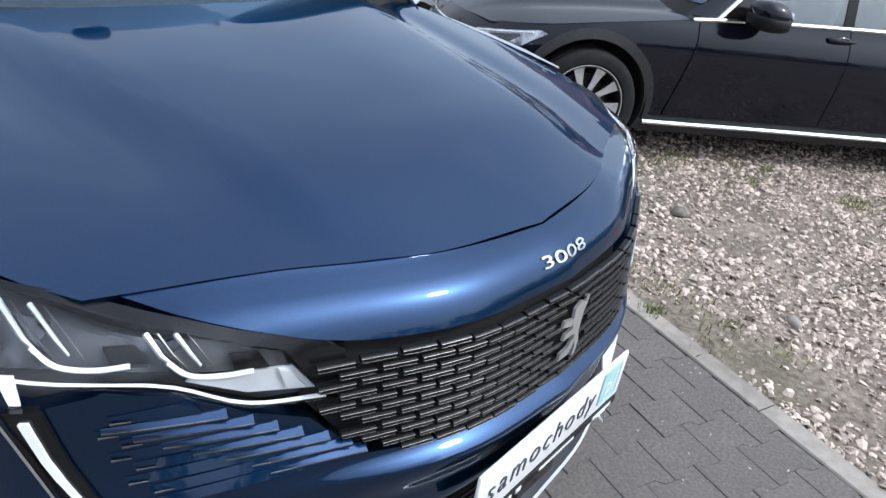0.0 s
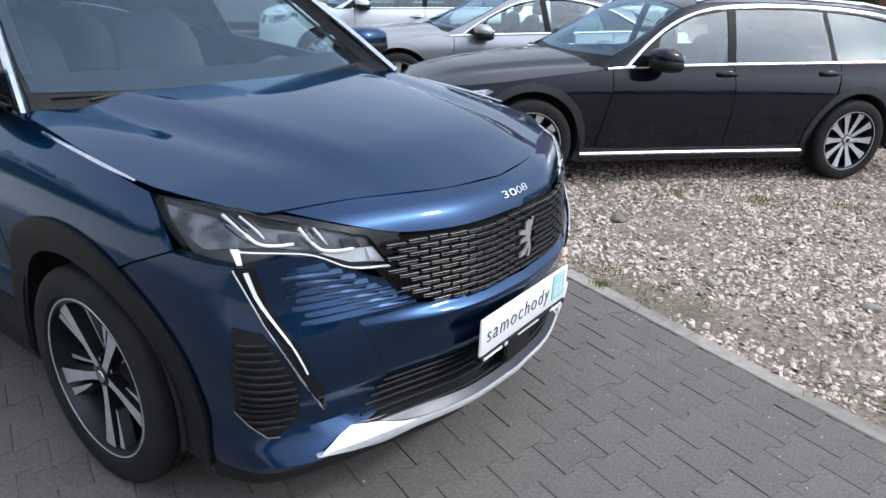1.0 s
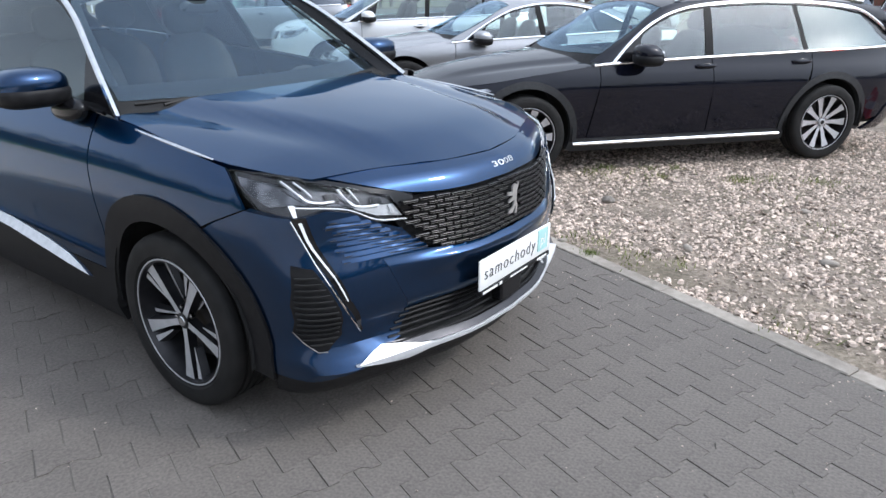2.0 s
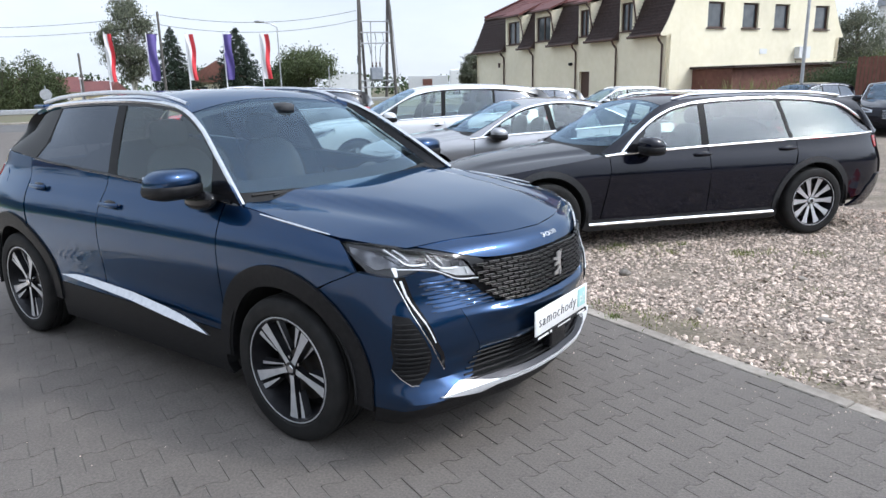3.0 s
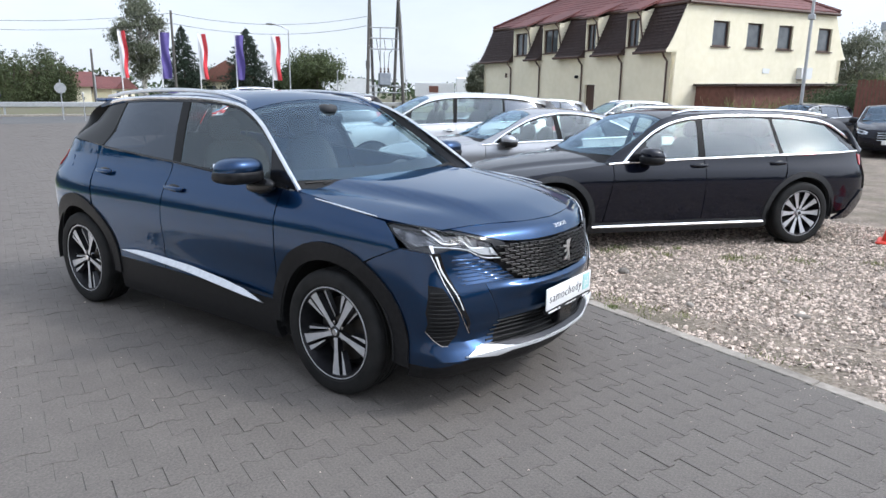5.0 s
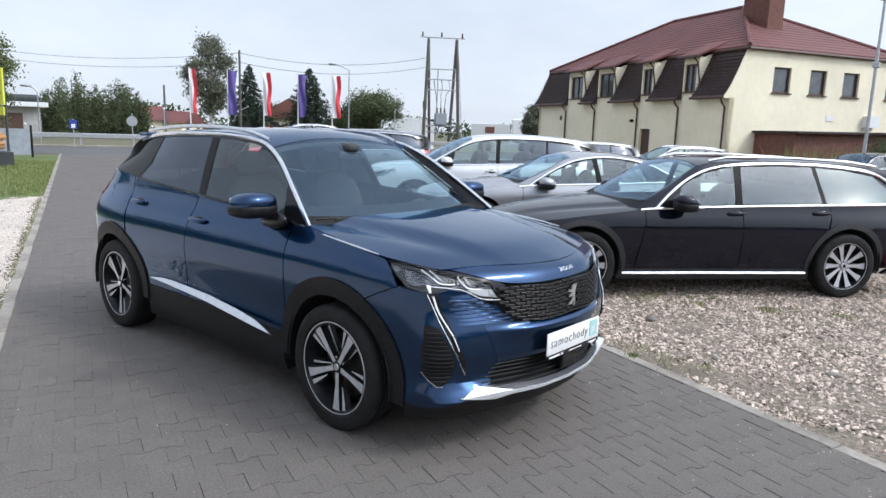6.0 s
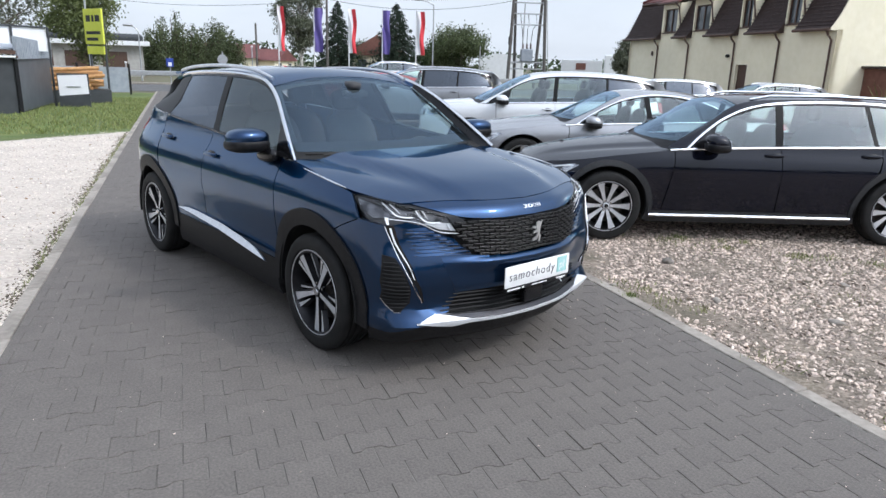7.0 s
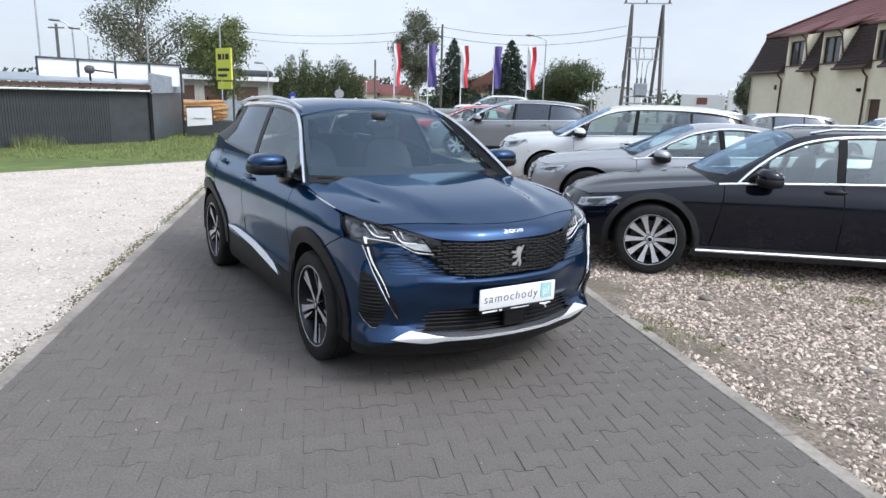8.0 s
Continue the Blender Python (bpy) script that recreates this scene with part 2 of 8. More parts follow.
# ---- materials ----
def mat(name, color, rough=0.5, metal=0.0, color2=None, scale=20.0, spread=(0.35, 0.65), bump=0.0, bump_scale=120.0,
        coat=0.0, rough2=None, stains=0.0, per_piece=0.0, islands=False, spec=0.5, detail=5.0, coat_rough=0.03):
    """A procedural surface: two tones mixed by noise, larger stains, fine relief, and a change from piece to piece."""
    m = bpy.data.materials.new(name)
    m.use_nodes = True
    n, l = m.node_tree.nodes, m.node_tree.links
    b = n["Principled BSDF"]
    b.inputs["Roughness"].default_value, b.inputs["Metallic"].default_value = rough, metal
    b.inputs["Coat Weight"].default_value, b.inputs["Coat Roughness"].default_value = coat, coat_rough
    b.inputs["Specular IOR Level"].default_value = spec
    co = n.new("ShaderNodeTexCoord")
    src = co.outputs["Object"]
    out = None
    if color2 is not None:
        no = n.new("ShaderNodeTexNoise")
        no.inputs["Scale"].default_value, no.inputs["Detail"].default_value = scale, detail
        l.new(src, no.inputs["Vector"])
        mr = n.new("ShaderNodeMapRange")
        mr.inputs["From Min"].default_value, mr.inputs["From Max"].default_value = spread
        l.new(no.outputs["Fac"], mr.inputs["Value"])
        mx = n.new("ShaderNodeMix")
        mx.data_type = "RGBA"
        mx.inputs["A"].default_value, mx.inputs["B"].default_value = (*color, 1), (*color2, 1)
        l.new(mr.outputs["Result"], mx.inputs["Factor"])
        out = mx.outputs["Result"]
        if rough2 is not None:
            rr = n.new("ShaderNodeMapRange")
            rr.inputs["To Min"].default_value, rr.inputs["To Max"].default_value = rough, rough2
            l.new(mr.outputs["Result"], rr.inputs["Value"])
            l.new(rr.outputs["Result"], b.inputs["Roughness"])
    else:
        rgb = n.new("ShaderNodeRGB")
        rgb.outputs[0].default_value = (*color, 1)
        out = rgb.outputs[0]
    if stains:
        no = n.new("ShaderNodeTexNoise")
        no.inputs["Scale"].default_value, no.inputs["Detail"].default_value = max(0.35, scale / 14), 4.0
        l.new(src, no.inputs["Vector"])
        mr = n.new("ShaderNodeMapRange")
        mr.inputs["From Min"].default_value, mr.inputs["From Max"].default_value = 0.35, 0.7
        mr.inputs["To Min"].default_value, mr.inputs["To Max"].default_value = 1 + stains * 0.5, 1 - stains
        l.new(no.outputs["Fac"], mr.inputs["Value"])
        mu = n.new("ShaderNodeMix")
        mu.data_type, mu.blend_type = "RGBA", "MULTIPLY"
        mu.inputs["Factor"].default_value = 1
        l.new(out, mu.inputs["A"])
        l.new(mr.outputs["Result"], mu.inputs["B"])
        out = mu.outputs["Result"]
    if per_piece:
        if islands:
            rnd = n.new("ShaderNodeNewGeometry").outputs["Random Per Island"]
        else:
            rnd = n.new("ShaderNodeObjectInfo").outputs["Random"]
        mr = n.new("ShaderNodeMapRange")
        mr.inputs["To Min"].default_value, mr.inputs["To Max"].default_value = 1 - per_piece, 1 + per_piece
        l.new(rnd, mr.inputs["Value"])
        mu = n.new("ShaderNodeMix")
        mu.data_type, mu.blend_type = "RGBA", "MULTIPLY"
        mu.inputs["Factor"].default_value = 1
        l.new(out, mu.inputs["A"])
        l.new(mr.outputs["Result"], mu.inputs["B"])
        out = mu.outputs["Result"]
    l.new(out, b.inputs["Base Color"])
    if bump:
        no = n.new("ShaderNodeTexNoise")
        no.inputs["Scale"].default_value, no.inputs["Detail"].default_value = bump_scale, 4.0
        l.new(src, no.inputs["Vector"])
        bu = n.new("ShaderNodeBump")
        bu.inputs["Strength"].default_value, bu.inputs["Distance"].default_value = bump, 0.01
        l.new(no.outputs["Fac"], bu.inputs["Height"])
        l.new(bu.outputs["Normal"], b.inputs["Normal"])
    return m


def paint(name, color, flake, metal=0.55, rough=0.38, dust=0.02, coat=1.0):
    """Car paint: coloured base with flakes under a clear coat, thinly dusted."""
    m = mat(name, color, rough, metal, flake, 900.0, (0.42, 0.62), coat=coat, coat_rough=0.02, spec=0.0)
    n, l = m.node_tree.nodes, m.node_tree.links
    b = n["Principled BSDF"]
    co = n.new("ShaderNodeTexCoord")
    no = n.new("ShaderNodeTexNoise")
    no.inputs["Scale"].default_value, no.inputs["Detail"].default_value = 5.0, 8.0
    l.new(co.outputs["Object"], no.inputs["Vector"])
    mr = n.new("ShaderNodeMapRange")
    mr.inputs["From Min"].default_value, mr.inputs["From Max"].default_value = 0.4, 0.75
    mr.inputs["To Min"].default_value, mr.inputs["To Max"].default_value = 0.012, 0.012 + dust * 2
    l.new(no.outputs["Fac"], mr.inputs["Value"])
    l.new(mr.outputs["Result"], b.inputs["Coat Roughness"])
    return m


def pane(name, tint, gloss=(1.0, 1.0, 1.0), ior=1.75, dust=0.0):
    """Car and window glass: tinted and clear, with a mirror sheen that grows at grazing angles."""
    m = bpy.data.materials.new(name)
    PANES.add(name)
    m.use_nodes = True
    n, l = m.node_tree.nodes, m.node_tree.links
    n.clear()
    o, mx, tr, gl, fr = n.new("ShaderNodeOutputMaterial"), n.new("ShaderNodeMixShader"), n.new("ShaderNodeBsdfTransparent"), n.new("ShaderNodeBsdfGlossy"), n.new("ShaderNodeLayerWeight")
    tr.inputs["Color"].default_value = (*tint, 1)
    gl.inputs["Color"].default_value = (*gloss, 1)
    gl.inputs["Roughness"].default_value = 0.015
    # a thin sheet, alike from both of its sides
    fr.inputs["Blend"].default_value = 0.5
    f0 = ((ior - 1) / (ior + 1)) ** 2
    po, sh = n.new("ShaderNodeMath"), n.new("ShaderNodeMath")
    po.operation, sh.operation = "POWER", "MULTIPLY_ADD"
    po.inputs[1].default_value, sh.inputs[1].default_value, sh.inputs[2].default_value = 5.0, 1 - f0, f0
    l.new(fr.outputs["Facing"], po.inputs[0])
    l.new(po.outputs["Value"], sh.inputs[0])
    l.new(sh.outputs["Value"], mx.inputs["Fac"])
    l.new(tr.outputs["BSDF"], mx.inputs[1])
    l.new(gl.outputs["BSDF"], mx.inputs[2])
    if dust:
        df, m2 = n.new("ShaderNodeBsdfDiffuse"), n.new("ShaderNodeMixShader")
        df.inputs["Color"].default_value = (0.55, 0.57, 0.58, 1)
        co, no, mr = n.new("ShaderNodeTexCoord"), n.new("ShaderNodeTexNoise"), n.new("ShaderNodeMapRange")
        no.inputs["Scale"].default_value, no.inputs["Detail"].default_value = 6.0, 8.0
        l.new(co.outputs["Object"], no.inputs["Vector"])
        mr.inputs["To Min"].default_value, mr.inputs["To Max"].default_value = dust * .6, dust * 1.5
        l.new(no.outputs["Fac"], mr.inputs["Value"])
        l.new(mr.outputs["Result"], m2.inputs["Fac"])
        l.new(mx.outputs["Shader"], m2.inputs[1])
        l.new(df.outputs["BSDF"], m2.inputs[2])
        l.new(m2.outputs["Shader"], o.inputs["Surface"])
    else:
        l.new(mx.outputs["Shader"], o.inputs["Surface"])
    return m


BLUE = paint("blue_metallic_paint", (0.0060, 0.0285, 0.080), (0.0086, 0.040, 0.112), 0.95, 0.28, 0.02, 1.0)
BLUE.node_tree.nodes["Principled BSDF"].inputs["Coat IOR"].default_value = 1.45
BLUE.node_tree.nodes["Principled BSDF"].inputs["Specular Tint"].default_value = (0.42, 0.60, 0.82, 1)
BLACKPAINT = paint("black_car_paint", (0.0040, 0.0046, 0.0095), (0.007, 0.008, 0.015), 0.0, 0.3, 0.10)
BLACKPAINT.node_tree.nodes["Principled BSDF"].inputs["Coat IOR"].default_value = 1.42
SILVER = paint("silver_car_paint", (0.31, 0.315, 0.33), (0.42, 0.425, 0.44), 0.7, 0.4)
PALE = paint("pale_silver_car_paint", (0.66, 0.67, 0.68), (0.76, 0.77, 0.78), 0.35, 0.4)
MIDGREY = paint("mid_grey_car_paint", (0.20, 0.21, 0.225), (0.28, 0.29, 0.305), 0.6, 0.4)
WHITEPAINT = paint("white_car_paint", (0.74, 0.75, 0.75), (0.80, 0.80, 0.80), 0.0, 0.4)
REDPAINT = paint("red_car_paint", (0.42, 0.012, 0.012), (0.50, 0.03, 0.02), 0.1, 0.4)
GLOSSBLACK = mat("gloss_black_trim", (0.006, 0.006, 0.007), 0.12, 0.0, (0.009, 0.009, 0.010), 30, spec=0.32)
PLASTIC = mat("black_grained_plastic", (0.007, 0.007, 0.008), 0.5, 0.0, (0.013, 0.013, 0.014), 40, bump=0.12, bump_scale=600, spec=0.20)
CLADDING = mat("matt_grey_cladding", (0.026, 0.027, 0.029), 0.62, 0.0, (0.036, 0.037, 0.039), 40, bump=0.12, bump_scale=600, spec=0.25)
DARK = mat("dark_lining", (0.006, 0.006, 0.006), 0.9, 0.0, (0.010, 0.010, 0.010), 15)
CHROME = mat("bright_chrome", (0.80, 0.81, 0.83), 0.10, 1.0, (0.70, 0.71, 0.73), 30, rough2=0.18)
DULLCHROME = mat("smoked_chrome", (0.24, 0.234, 0.228), 0.36, 1.0, (0.11, 0.107, 0.104), 30)
BARBLACK = mat("satin_black_bar", (0.007, 0.007, 0.0075), 0.38, 0.0, (0.010, 0.010, 0.010), 60, spec=0.12)
LEDGESATIN = mat("dark_satin_metal", (0.045, 0.045, 0.049), 0.34, 0.8, (0.050, 0.050, 0.054), 30, spec=0.3)
LEDGE = mat("grey_plastic", (0.055, 0.056, 0.06), 0.5, 0.0, (0.08, 0.081, 0.085), 60)
SATIN = mat("satin_aluminium", (0.72, 0.73, 0.75), 0.30, 1.0, (0.62, 0.63, 0.65), 30, rough2=0.38)
SKIDPAINT = mat("silver_painted_plastic", (0.62, 0.63, 0.65), 0.38, 0.35, (0.68, 0.69, 0.70), 60)
RUBBER = mat("tyre_rubber", (0.008, 0.008, 0.008), 0.72, 0.0, (0.017, 0.0165, 0.016), 9, bump=0.1, bump_scale=300, stains=0.2, spec=0.25)
RIMFACE = mat("machined_alloy", (0.60, 0.61, 0.63), 0.34, 0.55, (0.52, 0.53, 0.55), 25, rough2=0.42)
RIMDARK = mat("dark_alloy", (0.010, 0.010, 0.012), 0.32, 0.2, (0.018, 0.018, 0.020), 20, spec=0.35)
DISC = mat("brake_steel", (0.10, 0.098, 0.096), 0.45, 0.9, (0.07, 0.06, 0.052), 14)
GLASS = pane("clear_car_glass", (0.78, 0.90, 0.93), (0.62, 0.80, 1.0), 1.95, 0.005)
SIDEGLASS = pane("dusty_side_glass", (0.78, 0.90, 0.86), (0.92, 0.98, 1.0), 1.95, 0.006)
TINTED = pane("tinted_car_glass", (0.76, 0.87, 0.86), (0.85, 0.94, 1.0), 1.85, 0.010)
PRIVACY = pane("privacy_car_glass", (0.07, 0.075, 0.085), (0.80, 0.88, 1.0), 1.95, 0.004)
LENS = pane("lamp_lens", (0.93, 0.94, 0.95), (1.0, 1.0, 1.0), 1.33)
LAMPWHITE = mat("white_light_guide", (0.82, 0.84, 0.86), 0.25, 0.0, coat=0.5)
LAMPLIT = mat("lit_light_guide", (0.85, 0.86, 0.88), 0.25, 0.0, coat=0.5)
LAMPLIT.node_tree.nodes["Principled BSDF"].inputs["Emission Color"].default_value = (1.0, 0.98, 0.94, 1)
LAMPLIT.node_tree.nodes["Principled BSDF"].inputs["Emission Strength"].default_value = 0.25
LAMPGREY = mat("lamp_reflector", (0.20, 0.20, 0.21), 0.20, 0.95, (0.07, 0.07, 0.075), 22, (0.42, 0.58))
LAMPBRIGHT = mat("bright_lamp_reflector", (0.62, 0.63, 0.65), 0.16, 0.9, (0.30, 0.30, 0.32), 16, (0.40, 0.60))
LAMPPALE = mat("pale_lamp_wedge", (0.70, 0.71, 0.72), 0.3, 0.3, (0.62, 0.63, 0.64), 30)
LAMPDARK = mat("lamp_bezel", (0.05, 0.05, 0.054), 0.3, 0.3, (0.08, 0.08, 0.085), 30)
REDLENS = mat("red_lamp_lens", (0.36, 0.010, 0.012), 0.12, 0.0, coat=0.8)
SEATDARK = mat("dark_seat_fabric", (0.028, 0.028, 0.03), 0.9, 0.0, (0.045, 0.045, 0.048), 60, bump=0.2, bump_scale=500)
# beige seat cloth coloured near black: the cabin's dimness is in the colour
SEATDIM = mat("dimmed_seat_fabric", (0.032, 0.032, 0.032), 0.9, 0.0, (0.055, 0.054, 0.052), 50, bump=0.2, bump_scale=500)
DASH = mat("dashboard_plastic", (0.030, 0.031, 0.033), 0.7, 0.0, (0.045, 0.045, 0.047), 30, bump=0.1, bump_scale=400)
PLATEWHITE = mat("white_plate", (0.80, 0.80, 0.79), 0.35, 0.0, (0.76, 0.76, 0.75), 25)
TEAL = mat("turquoise_print", (0.30, 0.56, 0.55), 0.4, 0, (0.42, 0.65, 0.63), 6)
INK = mat("grey_black_print", (0.06, 0.06, 0.062), 0.5)
EMBLEM = mat("satin_grey_emblem", (0.60, 0.60, 0.59), 0.36, 0.8, (0.52, 0.52, 0.51), 40)
PAPER = mat("white_paper", (0.78, 0.78, 0.77), 0.7, 0.0, (0.72, 0.72, 0.71), 30)


# ---- the shape of a car's skin: x to its side, y from its nose backwards, z up ----
class Skin:
    def __init__(self, spec):
        self.spec = spec
        self.base = pchip(spec["section"])      # half width by height, below the windows
        self.front = pchip(spec["nose"])        # y of the nose by height
        self.back = pchip(spec["tail"])
        self.turn = pchip(spec["turn"])         # how far round the front corners reach, by height
        self.turn_b = pchip(spec["turn_b"])
        self.belt = pchip(spec["belt"])         # window line's height by y
        self.taper = pchip(spec["taper"])       # cabin's narrowing by y
        self.hips = pchip(spec["hips"])         # body's narrowing by y
        self.lean = spec["lean"]                # side windows' lean
        self.crown = pchip(spec["crown"])       # centre line of screen and roof by y
        self.camber = pchip(spec["camber"])
        self.edge = pchip(spec["edge"])         # half width at which camber is given, by y
        self.plan_f = self.dense(spec["plan"])
        self.plan_b = self.dense(spec["plan_b"])

    @staticmethod
    def dense(points):
        p = np.array(spline(points, 60))
        w = p[-1, 0]
        run = np.concatenate(([0], np.cumsum(np.hypot(*np.diff(p, axis=0).T))))
        return np.maximum.accumulate(p[:, 0] / w), np.maximum.accumulate(p[:, 1]), run

    def wide(self, y, z):
        b = self.belt(y)
        if z <= b:
            return self.base(z) * self.hips(y)
        top = self.base(b) * self.hips(y)
        low = smooth01(0.0, 0.5, z - b)
        return top * (1 - (1 - self.taper(y)) * smooth01(0, 0.12, z - b)) - self.lean * (z - b) * (0.9 + 0.2 * low)

    def side(self, y, z, sign=-1):
        """(y, z) on the flank."""
        w = self.wide(y, z)
        xs, ys, _ = self.plan_f
        w1 = float(np.interp((y - self.front(z)) / self.turn(z), ys, xs))
        xs, ys, _ = self.plan_b
        w2 = float(np.interp((self.back(z) - y) / self.turn_b(z), ys, xs))
        return Vector((sign * w * min(w1, w2), y, z))

    def face(self, x, z):
        """(x, z) on the nose."""
        xs, ys, _ = self.plan_f
        r = min(1.0, abs(x) / self.base(z))
        return Vector((x, self.front(z) + self.turn(z) * float(np.interp(r, xs, ys)), z))

    def rear(self, x, z):
        """(x, z) on the tail."""
        xs, ys, _ = self.plan_b
        r = min(1.0, abs(x) / self.wide(3.9 if z > 1 else 3.5, z))
        return Vector((x, self.back(z) - self.turn_b(z) * float(np.interp(r, xs, ys)), z))

    def wrap(self, u, z, sign=-1):
        """(run round the front corner from the middle, z)."""
        xs, ys, run = self.plan_f
        return Vector((sign * self.base(z) * float(np.interp(u, run, xs)), self.front(z) + self.turn(z) * float(np.interp(u, run, ys)), z))

    def top(self, x, y):
        """(x, y) on screen, roof and rear window."""
        return Vector((x, y, self.crown(y) - self.camber(y) * (abs(x) / self.edge(y)) ** 2.2))


SUV = dict(
    section=[(.15, .80), (.22, .85), (.33, .864), (.44, .867), (.52, .869), (.6, .876), (.70, .893), (.80, .908), (.87, .909), (.93, .902), (1.0, .876), (1.05, .85), (1.09, .825), (1.16, .812), (1.25, .80)],
    nose=[(.2, .12), (.24, .06), (.29, .025), (.32, -.004), (.345, -.012), (.375, .02), (.42, .045), (.47, .04), (.50, .02), (.54, .002), (.60, -.002), (.66, -.004), (.70, .004), (.80, .012), (.87, .02), (.90, .03), (.93, .048), (.95, .075), (.965, .115), (1.02, .16), (1.1, .2)],
    tail=[(.2, 4.30), (.35, 4.40), (.5, 4.44), (.62, 4.43), (.8, 4.38), (.95, 4.36), (1.05, 4.32), (1.15, 4.24), (1.25, 4.16), (1.4, 4.02), (1.55, 3.86)],
    turn=[(.2, .7), (.45, .72), (.6, .8), (.7, .9), (.8, 1.0), (1.1, 1.0)],
    turn_b=[(.2, 1.0), (1.5, 1.0)],
    plan=[(0, 0), (.25, .028), (.47, .112), (.66, .195), (.79, .27), (.865, .37), (.900, .56), (.912, .78), (.915, .95)],
    plan_b=[(0, 0), (.3, .02), (.55, .07), (.72, .15), (.82, .27), (.88, .45), (.91, .8), (.915, 1.1)],
    belt=[(1.0, 1.07), (1.2, 1.083), (1.55, 1.10), (2.02, 1.13), (2.34, 1.152), (2.8, 1.175), (3.2, 1.2), (3.5, 1.225), (4.3, 1.26)],
    taper=[(2.3, 1), (2.8, .985), (3.2, .95), (3.5, .91), (4.2, .83)],
    hips=[(0, 1), (.9, 1), (1.9, .992), (2.8, .995), (3.5, 1.005), (4.4, 1.0)],
    lean=.44,
    crown=[(1.0, 1.0), (1.15, 1.075), (1.25, 1.135), (1.5, 1.305), (1.75, 1.46), (1.95, 1.562), (2.1, 1.60), (2.35, 1.618), (2.7, 1.62), (3.1, 1.61), (3.5, 1.58), (3.8, 1.54), (3.95, 1.48), (4.1, 1.33), (4.25, 1.15)],
    camber=[(1.2, .075), (1.5, .08), (1.95, .05), (2.5, .042), (3.5, .05), (4.2, .05)],
    edge=[(1.2, .78), (1.5, .71), (1.95, .60), (2.5, .585), (3.2, .57), (3.8, .54), (4.2, .56)],
)


# ---- the drive's own axes: a along it, b across it ----
TURN_R = math.atan(.37)
DA, DB = Vector((math.sin(TURN_R), math.cos(TURN_R), 0)), Vector((math.cos(TURN_R), -math.sin(TURN_R), 0))
B_LEFT, B_RIGHT = -2.86, 1.22


def ab(a, b, z=0.0):
    return DA * a + DB * b + Vector((0, 0, z))


def sheet(poly, z, cut=0.0):
    bm = bmesh.new()
    bm.faces.new([bm.verts.new((p[0], p[1], z)) for p in poly])
    bm.normal_update()
    if bm.faces[:][0].normal.z < 0:
        bmesh.ops.reverse_faces(bm, faces=bm.faces[:])
    return bm


EARTH = mat("worn_earth_and_grass", (0.10, 0.105, 0.05), 0.95, 0, (0.16, 0.14, 0.10), 0.35, bump=0.5, bump_scale=8, stains=0.3)
SANDBED = mat("joint_sand", (0.12, 0.110, 0.098), 0.95, 0, (0.17, 0.158, 0.142), 30, bump=0.3, bump_scale=200)
PAVER = mat("grey_paver", (0.100, 0.089, 0.079), 0.85, 0, (0.150, 0.134, 0.120), 85, bump=0.25, bump_scale=260, per_piece=0.045, stains=0.08)
PAVER_J = mat("grey_paver_far", (0.100, 0.089, 0.079), 0.85, 0, (0.150, 0.134, 0.120), 85, bump=0.25, bump_scale=260, per_piece=0.045, islands=True, stains=0.08)
KERBM = mat("kerb_concrete", (0.26, 0.232, 0.198), 0.85, 0, (0.34, 0.306, 0.264), 18, bump=0.3, bump_scale=160, per_piece=0.08, stains=0.3)
GRAVELBED = mat("crushed_gravel_bed", (0.125, 0.100, 0.076), 0.95, 0, (0.285, 0.237, 0.188), 38, bump=1.0, bump_scale=60, stains=0.36)
gn, gk = GRAVELBED.node_tree.nodes, GRAVELBED.node_tree.links
g_co, g_no, g_mr, g_mx = gn.new("ShaderNodeTexCoord"), gn.new("ShaderNodeTexNoise"), gn.new("ShaderNodeMapRange"), gn.new("ShaderNodeMix")
g_no.inputs["Scale"].default_value, g_no.inputs["Detail"].default_value = 1.1, 7.0
g_mr.inputs["From Min"].default_value, g_mr.inputs["From Max"].default_value = 0.50, 0.66
g_mr.inputs["To Max"].default_value = 0.55
g_mx.data_type = "RGBA"
g_mx.inputs["B"].default_value = (0.105, 0.092, 0.058, 1)
gk.new(g_co.outputs["Object"], g_no.inputs["Vector"])
gk.new(g_no.outputs["Fac"], g_mr.inputs["Value"])
gk.new(g_mr.outputs["Result"], g_mx.inputs["Factor"])
gk.new(gn["Principled BSDF"].inputs["Base Color"].links[0].from_socket, g_mx.inputs["A"])
gk.new(g_mx.outputs["Result"], gn["Principled BSDF"].inputs["Base Color"])
DARKSTONE = mat("dark_stone", (0.13, 0.115, 0.10), 0.9, 0, (0.22, 0.20, 0.175), 30, bump=0.4, bump_scale=90)
STONE = mat("crushed_stone", (0.41, 0.332, 0.274), 0.85, 0, (0.57, 0.472, 0.398), 40, bump=0.3, bump_scale=200, per_piece=0.55, islands=True)
WHITEBED = mat("pale_gravel_bed", (0.45, 0.395, 0.335), 0.95, 0, (0.57, 0.51, 0.445), 22, bump=0.9, bump_scale=70, stains=0.12)
WHITESTONE = mat("pale_stone", (0.51, 0.455, 0.395), 0.85, 0, (0.64, 0.58, 0.515), 40, per_piece=0.25, islands=True)
GRASSM = mat("lawn", (0.075, 0.115, 0.022), 0.9, 0, (0.125, 0.155, 0.040), 2.2, bump=0.6, bump_scale=50, stains=0.3)
BLADE = mat("grass_blade", (0.12, 0.16, 0.035), 0.7, 0, (0.23, 0.24, 0.09), 5, per_piece=0.35, islands=True)
